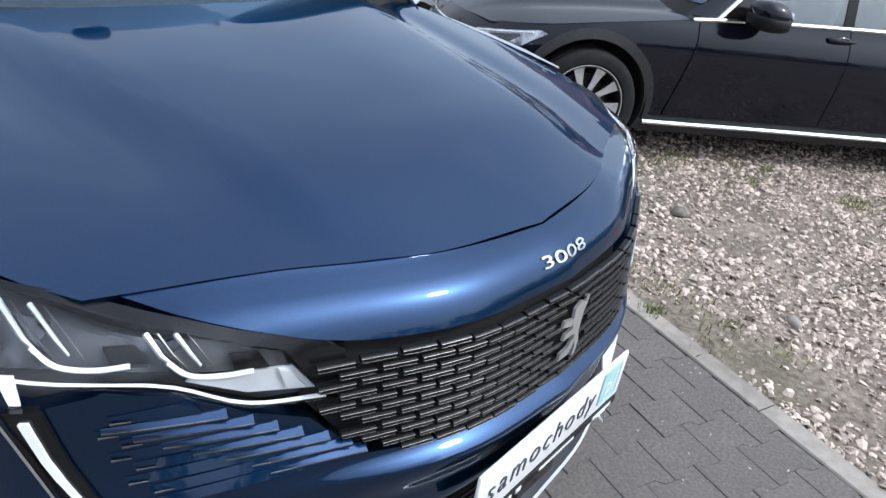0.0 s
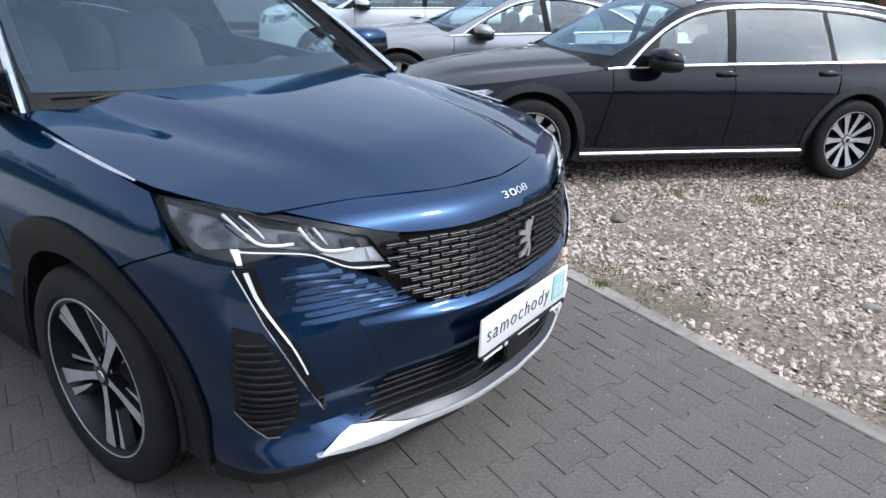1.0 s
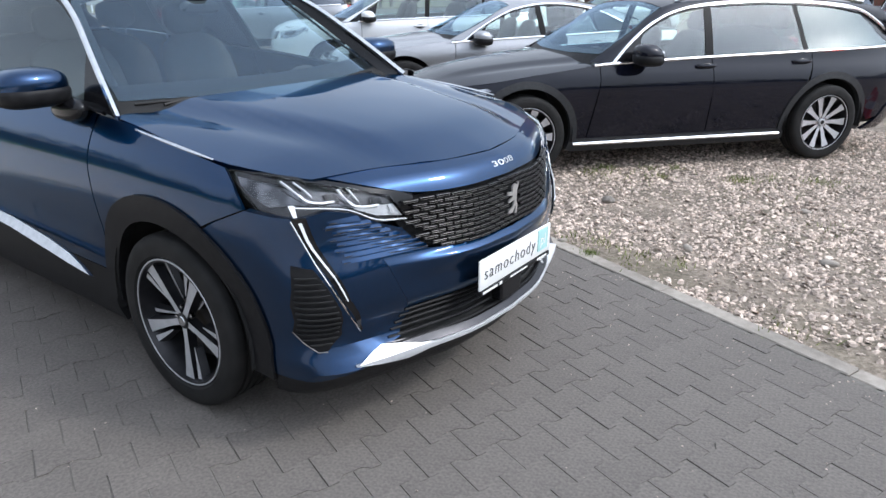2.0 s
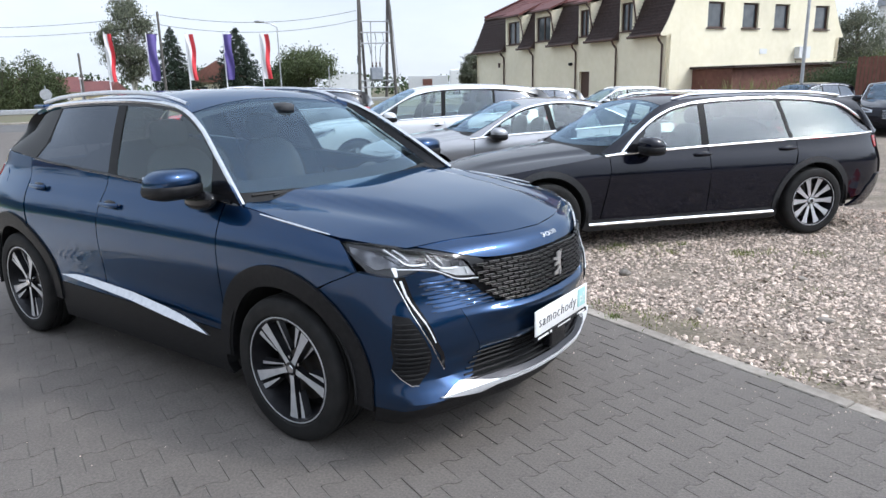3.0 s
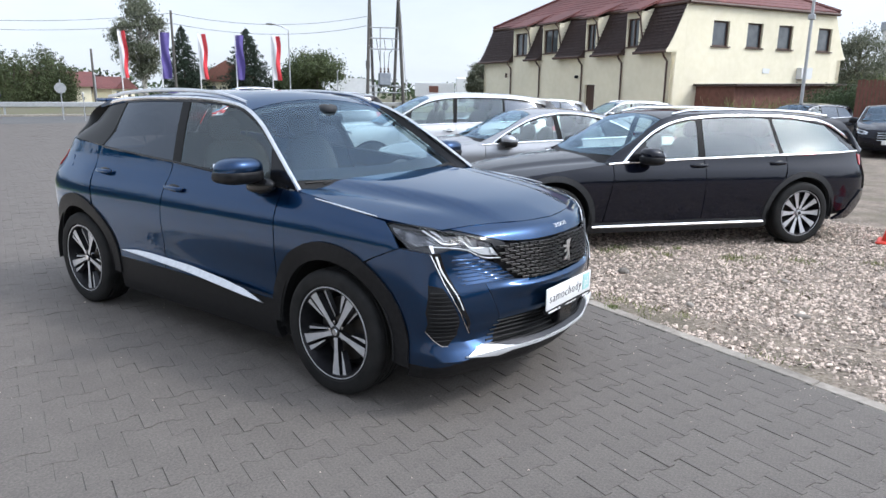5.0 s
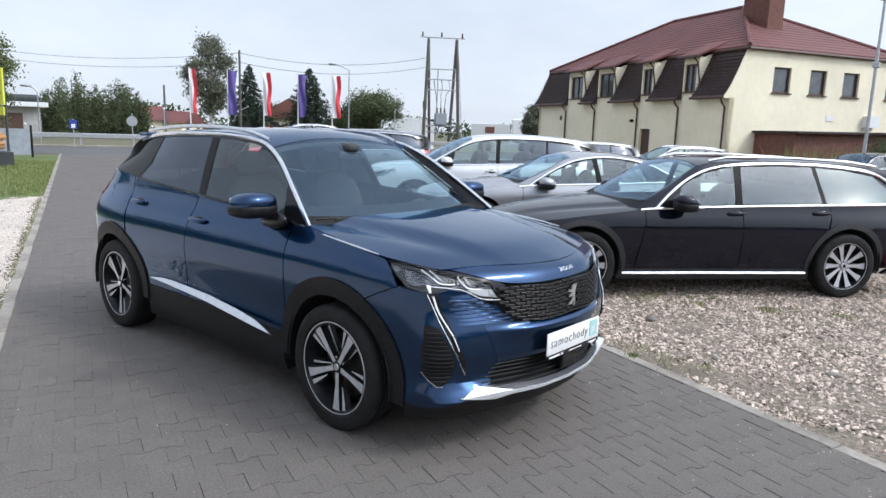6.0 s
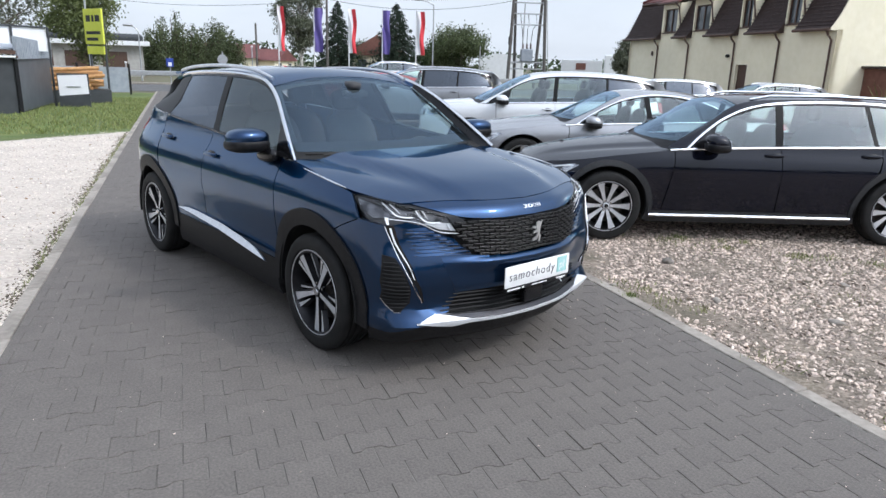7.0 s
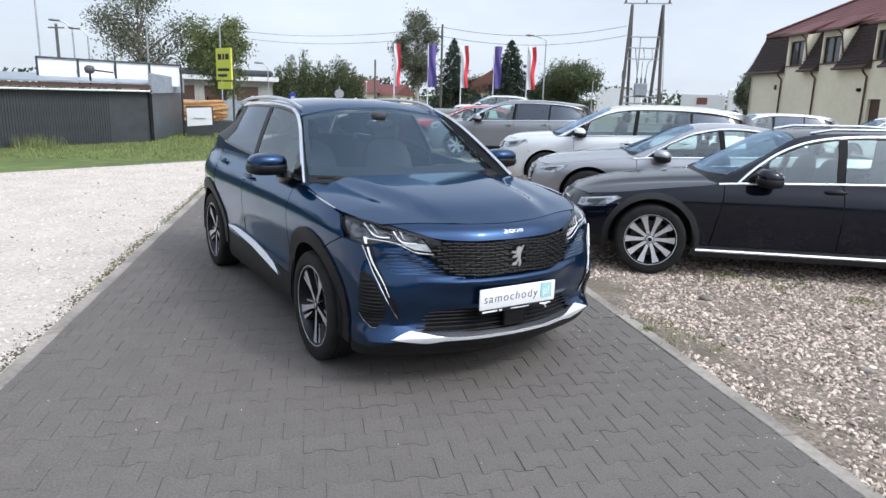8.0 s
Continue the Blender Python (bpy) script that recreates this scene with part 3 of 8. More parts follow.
ASPHALT = mat("old_asphalt", (0.085, 0.084, 0.083), 0.9, 0, (0.12, 0.118, 0.115), 8, bump=0.3, bump_scale=120, stains=0.15)

tagged(part("ground", sheet([(-900, -900), (900, -900), (900, 900), (-900, 900)], -.03), EARTH, None), "flat worn earth and grass reaching the horizon", "ground", "", "structure")
A0, A1 = -9.0, 33.5
bed = [ab(A0, B_LEFT), ab(A0, B_RIGHT), ab(A1, B_RIGHT), ab(A1, B_LEFT)]
pavement = tagged(part("pavement", sheet(bed, -.0040), SANDBED, None), "drive of grey interlocking concrete pavers with sandy joints", "pavement", "", "structure")
lot = [ab(A0 - 20, B_RIGHT + .08), ab(A1 + 1, B_RIGHT + .08), ab(A1 + 1, 60), ab(A0 - 20, 60)]
tagged(part("gravel_lot", sheet(lot, -.008), GRAVELBED, None), "parking lot of pale crushed gravel with weeds", "gravel", "", "structure")
left = [ab(A0 - 20, B_LEFT - .08), ab(13.75, B_LEFT - .08), (-2.87, 12.31, 0), (-9, 9.8, 0), (-40, 0, 0), ab(A0 - 20, -45)]
tagged(part("gravel_verge", sheet(left, -.008), WHITEBED, None), "strip of almost white fine gravel beside the drive", "gravel", "", "structure")
lawn = [ab(13.75, B_LEFT - .08), ab(31.5, B_LEFT - .08), ab(31.0, B_LEFT - 12), ab(24, B_LEFT - 40), (-40, 0, 0), (-9, 9.8, 0), (-2.87, 12.31, 0)]
tagged(part("lawn", sheet(lawn, -.004), GRASSM, None), "mown patchy green lawn beside the drive", "lawn", "", "structure")


# ---- cars ----
def wheel(parent, x, y, r, rim, width, style, sign, steer=0.0):
    """A wheel with its tyre, rim, spokes, cap and brake disc; sign: the side on which its face looks."""
    hub = part("wheel", lathe([(-width * .42, rim * .93), (-width * .2, rim * .90), (width * .25, rim * .93), (width * .40, rim * .985), (width * .455, rim * 1.0),
                               (width * .455, rim * .955), (width * .36, rim * .93), (width * .1, rim * .86), (-width * .38, rim * .84)], 48, closed=True), RIMDARK, parent)
    hub.matrix_basis = pose(x, y, r, 0, 0, (0 if sign > 0 else 180) + steer)
    h = width / 2
    prof = [(h * .82, rim * .985), (h * .97, rim * 1.05), (h * 1.0, (rim + r) / 2), (h * .95, r * .945), (h * .86, r * .98), (h * .74, r * .995)]
    for g in (.5, .18, -.18, -.5):
        prof += [(h * (g + .07), r), (h * (g + .05), r - .009), (h * (g - .05), r - .009), (h * (g - .07), r)]
    prof += [(-a, b) for a, b in prof[5::-1]]
    tyre = lathe(prof, 64, caps=False)
    part("tyre", tyre, RUBBER, hub)
    part("rim_lip", lathe([(h * .90, rim * 1.005), (h * .925, rim * .997), (h * .92, rim * .980), (h * .88, rim * .974), (h * .80, rim * .976)], 48, closed=True), RIMFACE, hub)
    part("brake_disc", lathe([(-.03, .05), (-.03, rim * .70), (-.005, rim * .70), (-.005, .05)], 40), DISC, hub)
    part("wheel_back", lathe([(-.05, .03), (-.052, rim * .86), (-.056, rim * .86), (-.06, .03)], 32), DARK, hub)
    face = h * .80

    def arm(poly, hub_x, tip_x, depth, tones=True):
        bm = bmesh.new()
        rmin, rmax = .03, rim
        def put(u, v, w):
            t = min(1, max(0, (math.hypot(u, v) - rmin) / (rmax - rmin)))
            sag = hub_x + (tip_x - hub_x) * t ** 1.3
            k = 1 - .18 * (w > 0) * (1 if w else 0)
            return Vector((sag - w, v * (1 + .25 * (w > 0)), u))
        add_prism(bm, poly, depth, put)
        bmesh.ops.recalc_face_normals(bm, faces=bm.faces[:])
        me = mesh_of(bm, "spoke", True, 25)
        me.materials.append(RIMFACE)
        me.materials.append(RIMDARK)
        for f in me.polygons:
            f.material_index = 0 if f.normal.x > .6 else 1
        return me
    R = rim * .955
    if style == "suv":
        # five pairs of flared arms
        a = [(.028, .014), (.07, .013), (R * .45, .015), (R * .75, .022), (R, .030), (R, -.026), (R * .75, -.019), (R * .45, -.014), (.07, -.013), (.028, -.014)]
        bar = [(R * .44, -.030), (R * .7, -.038), (R, -.045), (R, -.074), (R * .72, -.056), (R * .46, -.036)]
        dim = [(R * .30, .020), (R * .65, .034), (R, .052), (R, .070), (R * .65, .046), (R * .32, .026)]
        sets = [(arm(a, face * .84, face, .035), 5), (arm(bar, face * .70, face * .95, .03), 5), (arm(dim, face * .45, face * .62, .02), 5)]
        off = 39
    elif style == "ten":
        # ten broad petals in twos
        a = [(.040, .012), (.060, .016), (R * .4, .017), (R * .62, .020), (R * .85, .028), (R, .036), (R, -.036), (R * .85, -.028), (R * .62, -.020), (R * .4, -.017), (.060, -.016), (.040, -.012)]
        sets = [(arm(a, face * .7, face, .03), 10)]
        off = 18
    else:
        a = [(.030, .022), (.060, .026), (R * .6, .026), (R, .040), (R, -.040), (R * .6, -.026), (.060, -.026), (.030, -.022)]
        sets = [(arm(a, face * .7, face, .03), 5 if style == "five" else 7)]
        off = 0
    for me, count in sets:
        for i in range(count):
            s = part("spoke", me, None, hub)
            s.matrix_basis = pose(0, 0, 0, 360 / count * i + off)
    part("hub_cap", lathe([(face * .70, .034), (face * .86, .033), (face * .9, .026), (face * .9, .001)], 24), RIMDARK if style == "suv" else RIMFACE, hub)
    part("centre_badge", lathe([(face * .90, .020), (face * .93, .018), (face * .93, .001)], 20), CHROME if style == "suv" else RIMDARK, hub)
    for i in range(5):
        bt = part("wheel_bolt", lathe([(face * .55, .011), (face * .78, .010), (face * .79, .004)], 6), CHROME, hub)
        bt.matrix_basis = pose(0, .052 * math.cos(radians(72 * i + 36)), .052 * math.sin(radians(72 * i + 36)))
    return hub


def blob(cx, cy, cz, sx, sy, sz, power=2.6, nu=20, nv=12, shear=0.0):
    """A rounded block, softer than a box and fuller than a ball."""
    bm = bmesh.new()
    bmesh.ops.create_uvsphere(bm, u_segments=nu, v_segments=nv, radius=1.0)
    for v in bm.verts:
        c = v.co
        k = (abs(c.x) ** power + abs(c.y) ** power + abs(c.z) ** power) ** (-1 / power)
        v.co = Vector((cx + c.x * k * sx, cy + c.y * k * sy + shear * c.z * k * sz, cz + c.z * k * sz))
    return bm


def seat(parent, x, y, z, cloth, bench=0.0):
    w = .25 + bench
    s = part("seat", blob(x, y, z, w, .25, .09, 3.5), cloth, parent)
    part("backrest", blob(x, y + .30, z + .34, w * .94, .075, .32, 3.2, shear=.28), cloth, s)
    for dx in ((-.42, .42) if bench else (0,)):
        part("headrest", blob(x + dx, y + .44, z + .74, .125, .05, .085, 3.0, shear=.15), cloth, s)
        for e in (-.05, .05):
            part("headrest_post", tube([(x + dx + e, y + .42, z + .58), (x + dx + e, y + .44, z + .70)], .007, 6), CHROME, s)
    return s


def u_of(skin, y, z):
    """Run round the front corner at which the skin reaches y."""
    xs, ys, run = skin.plan_f
    return float(np.interp((y - skin.front(z)) / skin.turn(z), ys, run))


def lin(f, a, b, n):
    return [(a + (b - a) * i / n, f(a + (b - a) * i / n)) for i in range(n + 1)]


def car_flank(car, skin, c, sign, coat, glass_front, glass_rear, clad):
    """Fender, doors, quarter panel, side windows and trims of one flank."""
    S = lambda y, z: skin.side(y, z, sign)
    yF, yR, ra, rz = c["front_wheel"], c["rear_wheel"], c["arch"], c["r"]
    zs = c["sill"]
    d0, d1, d2 = c["doors"]
    b0, b1 = c["feet"]
    gap = .004
    a_sill = math.degrees(math.asin((zs - rz) / ra))
    sh = pchip(c["shoulder"])
    seam = c["bumper_seam"]
    st = (.06, .05)
    pts = lin(sh, seam[0][0], d0 - gap, 12) + [(d0 - gap, .80), (b0 - gap, zs + .02)]
    if b0 - yF > ra * math.cos(radians(a_sill)):
        pts += [(b0 - gap, zs)]
    pts += arc(yF, rz, ra, a_sill, c["fender_angle"], 18) + list(reversed(seam[1:]))
    part("front_fender", patch(pts, S, st), coat, car)
    pts = lin(skin.belt, d0 + gap, d1 - gap, 8) + [(d1 + (b1 - d1) * .35, .85), (b1 - gap, zs), (b0 + gap, zs), (d0 + gap, .80)]
    door = part("front_door", patch(pts, S, st), coat, car)
    a2 = c["door_angle"]
    ya = yR + ra * math.cos(radians(a2)) - .02
    za = rz + ra * math.sin(radians(a2))
    foot = 180 - a_sill
    pts = lin(skin.belt, d1 + gap, d2 - gap, 8) + [(d2 - gap, skin.belt(d2) - .12), (ya - gap, za)] + [(p[0] - .012, p[1]) for p in arc(yR, rz, ra, a2, foot, 10)[1:]] + [(b1 + gap, zs), (d1 + (b1 - d1) * .35 + 2 * gap, .85)]
    door_b = part("rear_door", patch(pts, S, st), coat, car)
    end = c["tail_seam"]
    pts = lin(skin.belt, d2 + gap, end[0][0], 8) + end[1:] + arc(yR, rz, ra, 12, a2, 18) + [(d2 + gap, skin.belt(d2) - .12)]
    part("quarter_panel", patch(pts, S, st), coat, car)
    # handles
    for dr, (hy, hz) in ((door, c["handles"][0]), (door_b, c["handles"][1])):
        p = skin.side(hy, hz, sign)
        part("handle_cup", blob(p.x - sign * .006, hy + .02, hz - .006, .014, .074, .034, 2.2), GLOSSBLACK, dr)
        bar = [p + Vector((sign * .006, -.085, .006)), p + Vector((sign * .026, -.06, .006)), p + Vector((sign * .030, 0, .006)), p + Vector((sign * .026, .07, .006)), p + Vector((sign * .006, .105, .006))]
        part("door_handle", tube(spline(bar, 4), .011, 8, flat=1.25), coat, dr)
    # sill and arches
    bot = c["bottom"]
    pts = [(yF + ra * math.cos(radians(a_sill)) + .0, zs - .004), (yR - ra * math.cos(radians(a_sill)), zs - .004), (yR - ra * .98, bot + .06), (yR - ra * .94, bot), (yF + ra * .94, bot), (yF + ra * .98, bot + .06)]
    part("sill", patch(pts, S, (.15, .05), .05), clad, car)
    for yw, a0, a1 in ((yF, a_sill - 14, c["arch_end"]), (yR, c["arch_start"], 194 - a_sill)):
        ri = c["arch_in"]
        outer = arc(yw, rz, ra + (.004 if c["wide_arch"] else 0), a0, a1, 26)
        inner = arc(yw, rz, ri, a1, a0, 26)
        part("wheel_arch_trim", patch(outer + inner, S, (.05, .05), .05, None, c["arch_proud"]), clad if c["wide_arch"] else coat, car)
        liner = bmesh.new()
        rows = []
        for xx in (.885, .6):
            rows.append([liner.verts.new((sign * xx, y, z)) for y, z in arc(yw, rz, ri + .015, -8, 188, 24)])
        for i in range(24):
            liner.faces.new((rows[0][i], rows[0][i + 1], rows[1][i + 1], rows[1][i]))
        part("wheel_arch_liner", liner, DARK, car)
    # side windows and their frame
    line = spline(c["window_line"], 6)
    top = pchip(c["window_line_y"])
    g0, g1, g2, g3 = c["glass"]
    drop = .028
    hi_y0 = c["glass_front_tip"]
    lo = lin(lambda y: skin.belt(y) + .012, g0, g1, 6)
    hi = [(float(y), top(float(y)) - drop) for y in np.linspace(g1 + c["b_lean"], hi_y0, 12)]
    part("front_side_window", patch(lo + hi, S, (.08, .08), .004, None, -.004), glass_front, car)
    lo = lin(lambda y: skin.belt(y) + .012, g2, g3, 6)
    hi = [(float(y), top(float(y)) - drop) for y in np.linspace(g3 + c["c_lean"], g2 + c["b_lean"], 10)]
    part("rear_side_window", patch(lo + hi, S, (.08, .08), .004, None, -.004), glass_rear, car)
    # pillar behind the doors
    q = c["quarter_glass"]
    part("quarter_window", patch(q, S, (.08, .08), .004, None, -.003), c["quarter_mat"], car)
    if c.get("quarter_frame"):
        ye = c["window_line_y"][-1][0]
        rim = lin(lambda y: skin.belt(y) + .004, g3 - .02, ye - .004, 8) + [(float(y), max(top(float(y)), skin.belt(float(y)) + .012)) for y in np.linspace(ye - .004, g3 + c["c_lean"] - .02, 14)]
        part("quarter_frame", patch(rim, S, (.08, .08), .006, None, -.012), GLOSSBLACK, car)
    qa, qb = q[0], q[-1]
    post = [(g3 + .002, skin.belt(g3) + .006), (qa[0] + .004, skin.belt(qa[0]) + .006), (qb[0] + .006, top(qb[0]) - drop + .006), (g3 + c["c_lean"] + .002, top(g3 + c["c_lean"]) - drop + .006)]
    part("rear_pillar", patch(post, S, (.08, .08), .01, None, -.006), BARBLACK, car)
    # the frame round the glass: front triangle, middle pillar, rail over the windows, rear piece
    tri = [(d0 - .12, skin.belt(d0 - .12) + .006), (g0 - .008, skin.belt(g0) + .006)] + [(float(y), top(float(y)) - drop + .004) for y in np.linspace(hi_y0, c["window_line_y"][0][0] + .03, 4)]
    part("mirror_triangle", patch(tri, S, (.08, .08), .01), GLOSSBLACK, car)
    mid = [(g1 + .004, skin.belt(g1) + .006), (g2 - .004, skin.belt(g2) + .006), (g2 + c["b_lean"] - .004, top(g2 + c["b_lean"]) - drop + .004), (g1 + c["b_lean"] + .004, top(g1 + c["b_lean"]) - drop + .004)]
    part("middle_pillar", patch(mid, S, (.08, .08), .01), BARBLACK, car)
    rail_lo = [S(y, top(y) - drop + .003) for y in np.linspace(hi_y0 - .02, c["frame_end"], 30)]
    rail_hi = [S(y, top(y) - .004) for y in np.linspace(hi_y0 - .02, c["frame_end"], 30)]
    part("window_rail", ruled(rail_lo, rail_hi, 1), GLOSSBLACK, car)
    strip = [S(float(y), float(z)) + Vector((sign * .004, 0, 0)) for y, z in line]
    part("window_chrome", tube([tuple(p) for p in strip], c["chrome"], 6), CHROME, car, "bright strip over the side windows")
    waist = [S(y, skin.belt(y) + .004) + Vector((sign * .004, 0, 0)) for y in np.linspace(d0 - .05, c["waist_end"], 30)]
    part("waist_strip", tube([tuple(p) for p in waist], c.get("waist_r", .009), 6), CHROME if c["waist_chrome"] else GLOSSBLACK, car)
    # roof side and pillars
    ends = spline(c["roof_edge"], 6)
    top_edge = [skin.top(sign * p[0], p[1]) for p in ends]
    cut = c.get("pillar_cut", 0)
    part("roof_side", ruled(strip[cut:], top_edge[cut:], 5, c["bulge"]), coat, car)
    if cut:
        part("screen_pillar", ruled(strip[:cut + 1], top_edge[:cut + 1], 5, .026), GLOSSBLACK, car)
    if c.get("rear_corner"):
        pts, x, y0, y1, skin_mat = c["rear_corner"]
        low = [S(float(y), float(z)) for y, z in spline(pts, 6)]
        high = [skin.top(sign * x, float(y)) for y in np.linspace(y0, y1, len(low))]
        part("rear_corner", ruled(low, high, 5, .012), skin_mat or coat, car)


def car_top(car, skin, c, coat):
    T = skin.top
    e = c["roof_edge"]
    xw = pchip([(p[1], p[0]) for p in e])
    s0, s1, r1, g1 = c["screen"]
    low = [(x, s0 + c["screen_bow"] * (x / .78) ** 2) for x in np.linspace(-.985 * xw(s0 + c["screen_bow"]), .985 * xw(s0 + c["screen_bow"]), 15)]
    up = [(x, s1 - .04 * (x / .57) ** 2) for x in np.linspace(.985 * xw(s1), -.985 * xw(s1), 11)]
    sides_r = [(.985 * xw(y), y) for y in np.linspace(low[-1][1], up[0][1], 7)][1:-1]
    sides_l = [(-x, y) for x, y in reversed(sides_r)]
    screen = [(float(a), float(b)) for a, b in low + sides_r + up + sides_l]
    part("windscreen", patch(screen, T, (.1, .08), .004), c["screen_glass"], car)
    band = [(float(x), float(y)) for x, y in [(.97 * xw(s1), s1 - .04), (-.97 * xw(s1), s1 - .04), (-.97 * xw(s1 - .03), s1 - .085), (0, s1 - .06), (.97 * xw(s1 - .03), s1 - .085)]]
    part("screen_band", patch(band, T, (.1, .05), .002, None, -.006), GLOSSBLACK, car)
    # dark printed border along the foot and the sides of the screen
    foot = c.get("screen_foot", .07)
    rim = [(a, b) for a, b in low] + [(a * (.985 - .01 * abs(a)), b + foot * (1 - .25 * (a / .78) ** 2)) for a, b in reversed(low)]
    part("screen_border", patch([(float(a), float(b)) for a, b in rim], T, (.1, .03), .002, None, -.004), BARBLACK, car)
    for s in (-1, 1):
        ys = np.linspace(low[-1][1] + foot * .6, up[0][1], 9)
        rim = [(s * .985 * xw(y), y) for y in ys] + [(s * (.985 * xw(y) - .035), y) for y in ys[::-1]]
        part("screen_border", patch([(float(a), float(b)) for a, b in rim], T, (.1, .08), .002, None, -.006), GLOSSBLACK, car)
    brow = lambda x: s1 + .006 - .04 * (x / .57) ** 2
    xf = .99 * xw(s1)
    roof = [(xw(y), y) for y in np.linspace(brow(xf) + .004, r1, 22)]
    roof = [(-x, y) for x, y in roof] + roof[::-1] + [(x, brow(x)) for x in np.linspace(xf * .92, -xf * .92, 13)]
    part("roof", patch([(float(a), float(b)) for a, b in roof], T, (.09, .09), .02), coat, car)
    rg = [(xw(y) * .97, y) for y in np.linspace(r1 + .01, g1, 8)]
    rg = [(-x, y) for x, y in rg] + rg[::-1]
    part("rear_window", patch([(float(a), float(b)) for a, b in rg], T, (.09, .09), .004), c["rear_glass"], car)


def car_hood(car, skin, c, coat, name="bonnet"):
    zc, ze, xe = pchip(c["hood_mid"]), pchip(c["hood_edge"]), pchip(c["hood_wide"])
    ridge = pchip(c["ridge"])
    y0, y1, drop = c["hood_front"], c["hood_back"], pchip(c["hood_drop"])
    w0 = xe(y0(1.0))

    def hood(x, y):
        w = xe(y)
        r = min(1.0, abs(x) / w)
        z = zc(y) - (zc(y) - ze(y)) * r ** c["hood_power"]
        xr = ridge(y)
        z += c["dome"] * (1 - smooth01(xr - .05, xr + .035, abs(x))) * smooth01(c["hood_mid"][0][0], c["hood_mid"][0][0] + .35, y)
        z -= c["dome"] * .55 * math.exp(-((abs(x) - xr - .09) / .06) ** 2) * smooth01(c["hood_mid"][0][0] + .1, c["hood_mid"][0][0] + .6, y)
        # the front lip comes down to the nose panel
        z -= drop(abs(x)) * (1 - smooth01(0, .24, y - y0(min(1.0, abs(x) / w0))))
        return Vector((x, y, z))
    left = [(-xe(y), y) for y in np.linspace(y0(1.0), y1(1.0), 16)]
    back = [(x, y1(abs(x) / xe(y1(1.0)))) for x in np.linspace(-xe(y1(1.0)), xe(y1(1.0)), 15)][1:-1]
    right = [(-x, y) for x, y in reversed(left)]
    front = [(x, y0(abs(x) / w0)) for x in np.linspace(w0, -w0, 49)][1:-1]
    poly = [(float(a), float(b)) for a, b in left + back + right + front]
    part(name, patch(poly, hood, (.04, .05), .02), coat, car)
    return hood


def car_inside(car, c, cloth, wheel_x):
    y0, z0 = c["seat_y"], c["seat_z"]
    part("cabin_floor", box(-.72, .72, c["screen"][0] + .1, c["rear_wheel"] + .35, .30, .34), DARK, car)
    dash = bmesh.new()
    add_box(dash, -.70, .70, c["screen"][0] + .22, c["screen"][0] + .62, .70, skin_z(c) - .10, .05, None, 3)
    part("dashboard", dash, DASH, car)
    for sx in (-.36, .36):
        seat(car, sx, y0, z0, cloth)
    seat(car, 0, y0 + .85, z0, cloth, .38)
    ring = [(wheel_x + .18 * math.cos(a), y0 - .50 - .18 * .35 * math.sin(a), z0 + .34 + .18 * math.sin(a)) for a in np.linspace(0, 2 * math.pi, 25)]
    sw = part("steering_wheel", tube(ring, .015, 8, False), DASH, car)
    part("wheel_pad", blob(wheel_x, y0 - .5, z0 + .34, .07, .03, .055, 2.5), DASH, sw)
    part("wheel_column", tube([(wheel_x, y0 - .5, z0 + .34), (wheel_x, y0 - .75, z0 + .22)], .03, 8), DASH, sw)


def skin_z(c):
    return c["belt_front"]


def car_belly(car, c):
    """Dark engine bay, floor and boot, between the wheels."""
    bm = bmesh.new()
    yF, yR, r = c["front_wheel"], c["rear_wheel"], c["arch_in"]
    w = c["belly"]
    add_box(bm, -.58, .58, .22, yF + r + .03, .24, c["bay"], .03)
    add_box(bm, -w, w, yF + r + .03, yR - r - .03, .20, .60, .03)
    add_box(bm, -.60, .60, yR - r - .04, c["length"] - .20, .26, .92, .03)
    part("underbody", bm, DARK, car)


def mirror(car, x, y, z, sx, sy, sz, coat, sign):
    m = part("door_mirror", blob(sign * x, y, z, sx, sy, sz, 2.7, 24, 14, -.2), coat, car)
    part("mirror_base", blob(sign * x, y + .004, z - sz * .40, sx * 1.035, sy * 1.05, sz * .68, 2.9, 24, 14, -.2), PLASTIC, m)
    part("mirror_arm", tube([(sign * (x - sx * .6), y, z - sz * .75), (sign * (x - sx - .05), y - .03, z - sz - .03), (sign * (x - sx - .10), y - .06, z - sz - .05)], [.035, .03, .035], 8), GLOSSBLACK, m)
    glass_v = bmesh.new()
    add_prism(glass_v, [(-.62 * sx, -.5 * sz), (.62 * sx, -.5 * sz), (.66 * sx, .4 * sz), (-.66 * sx, .45 * sz)], .003, lambda u, v, w: Vector((sign * x + u, y + sy * .96 + w - .2 * v, z + v)))
    part("mirror_glass", glass_v, CHROME, m)


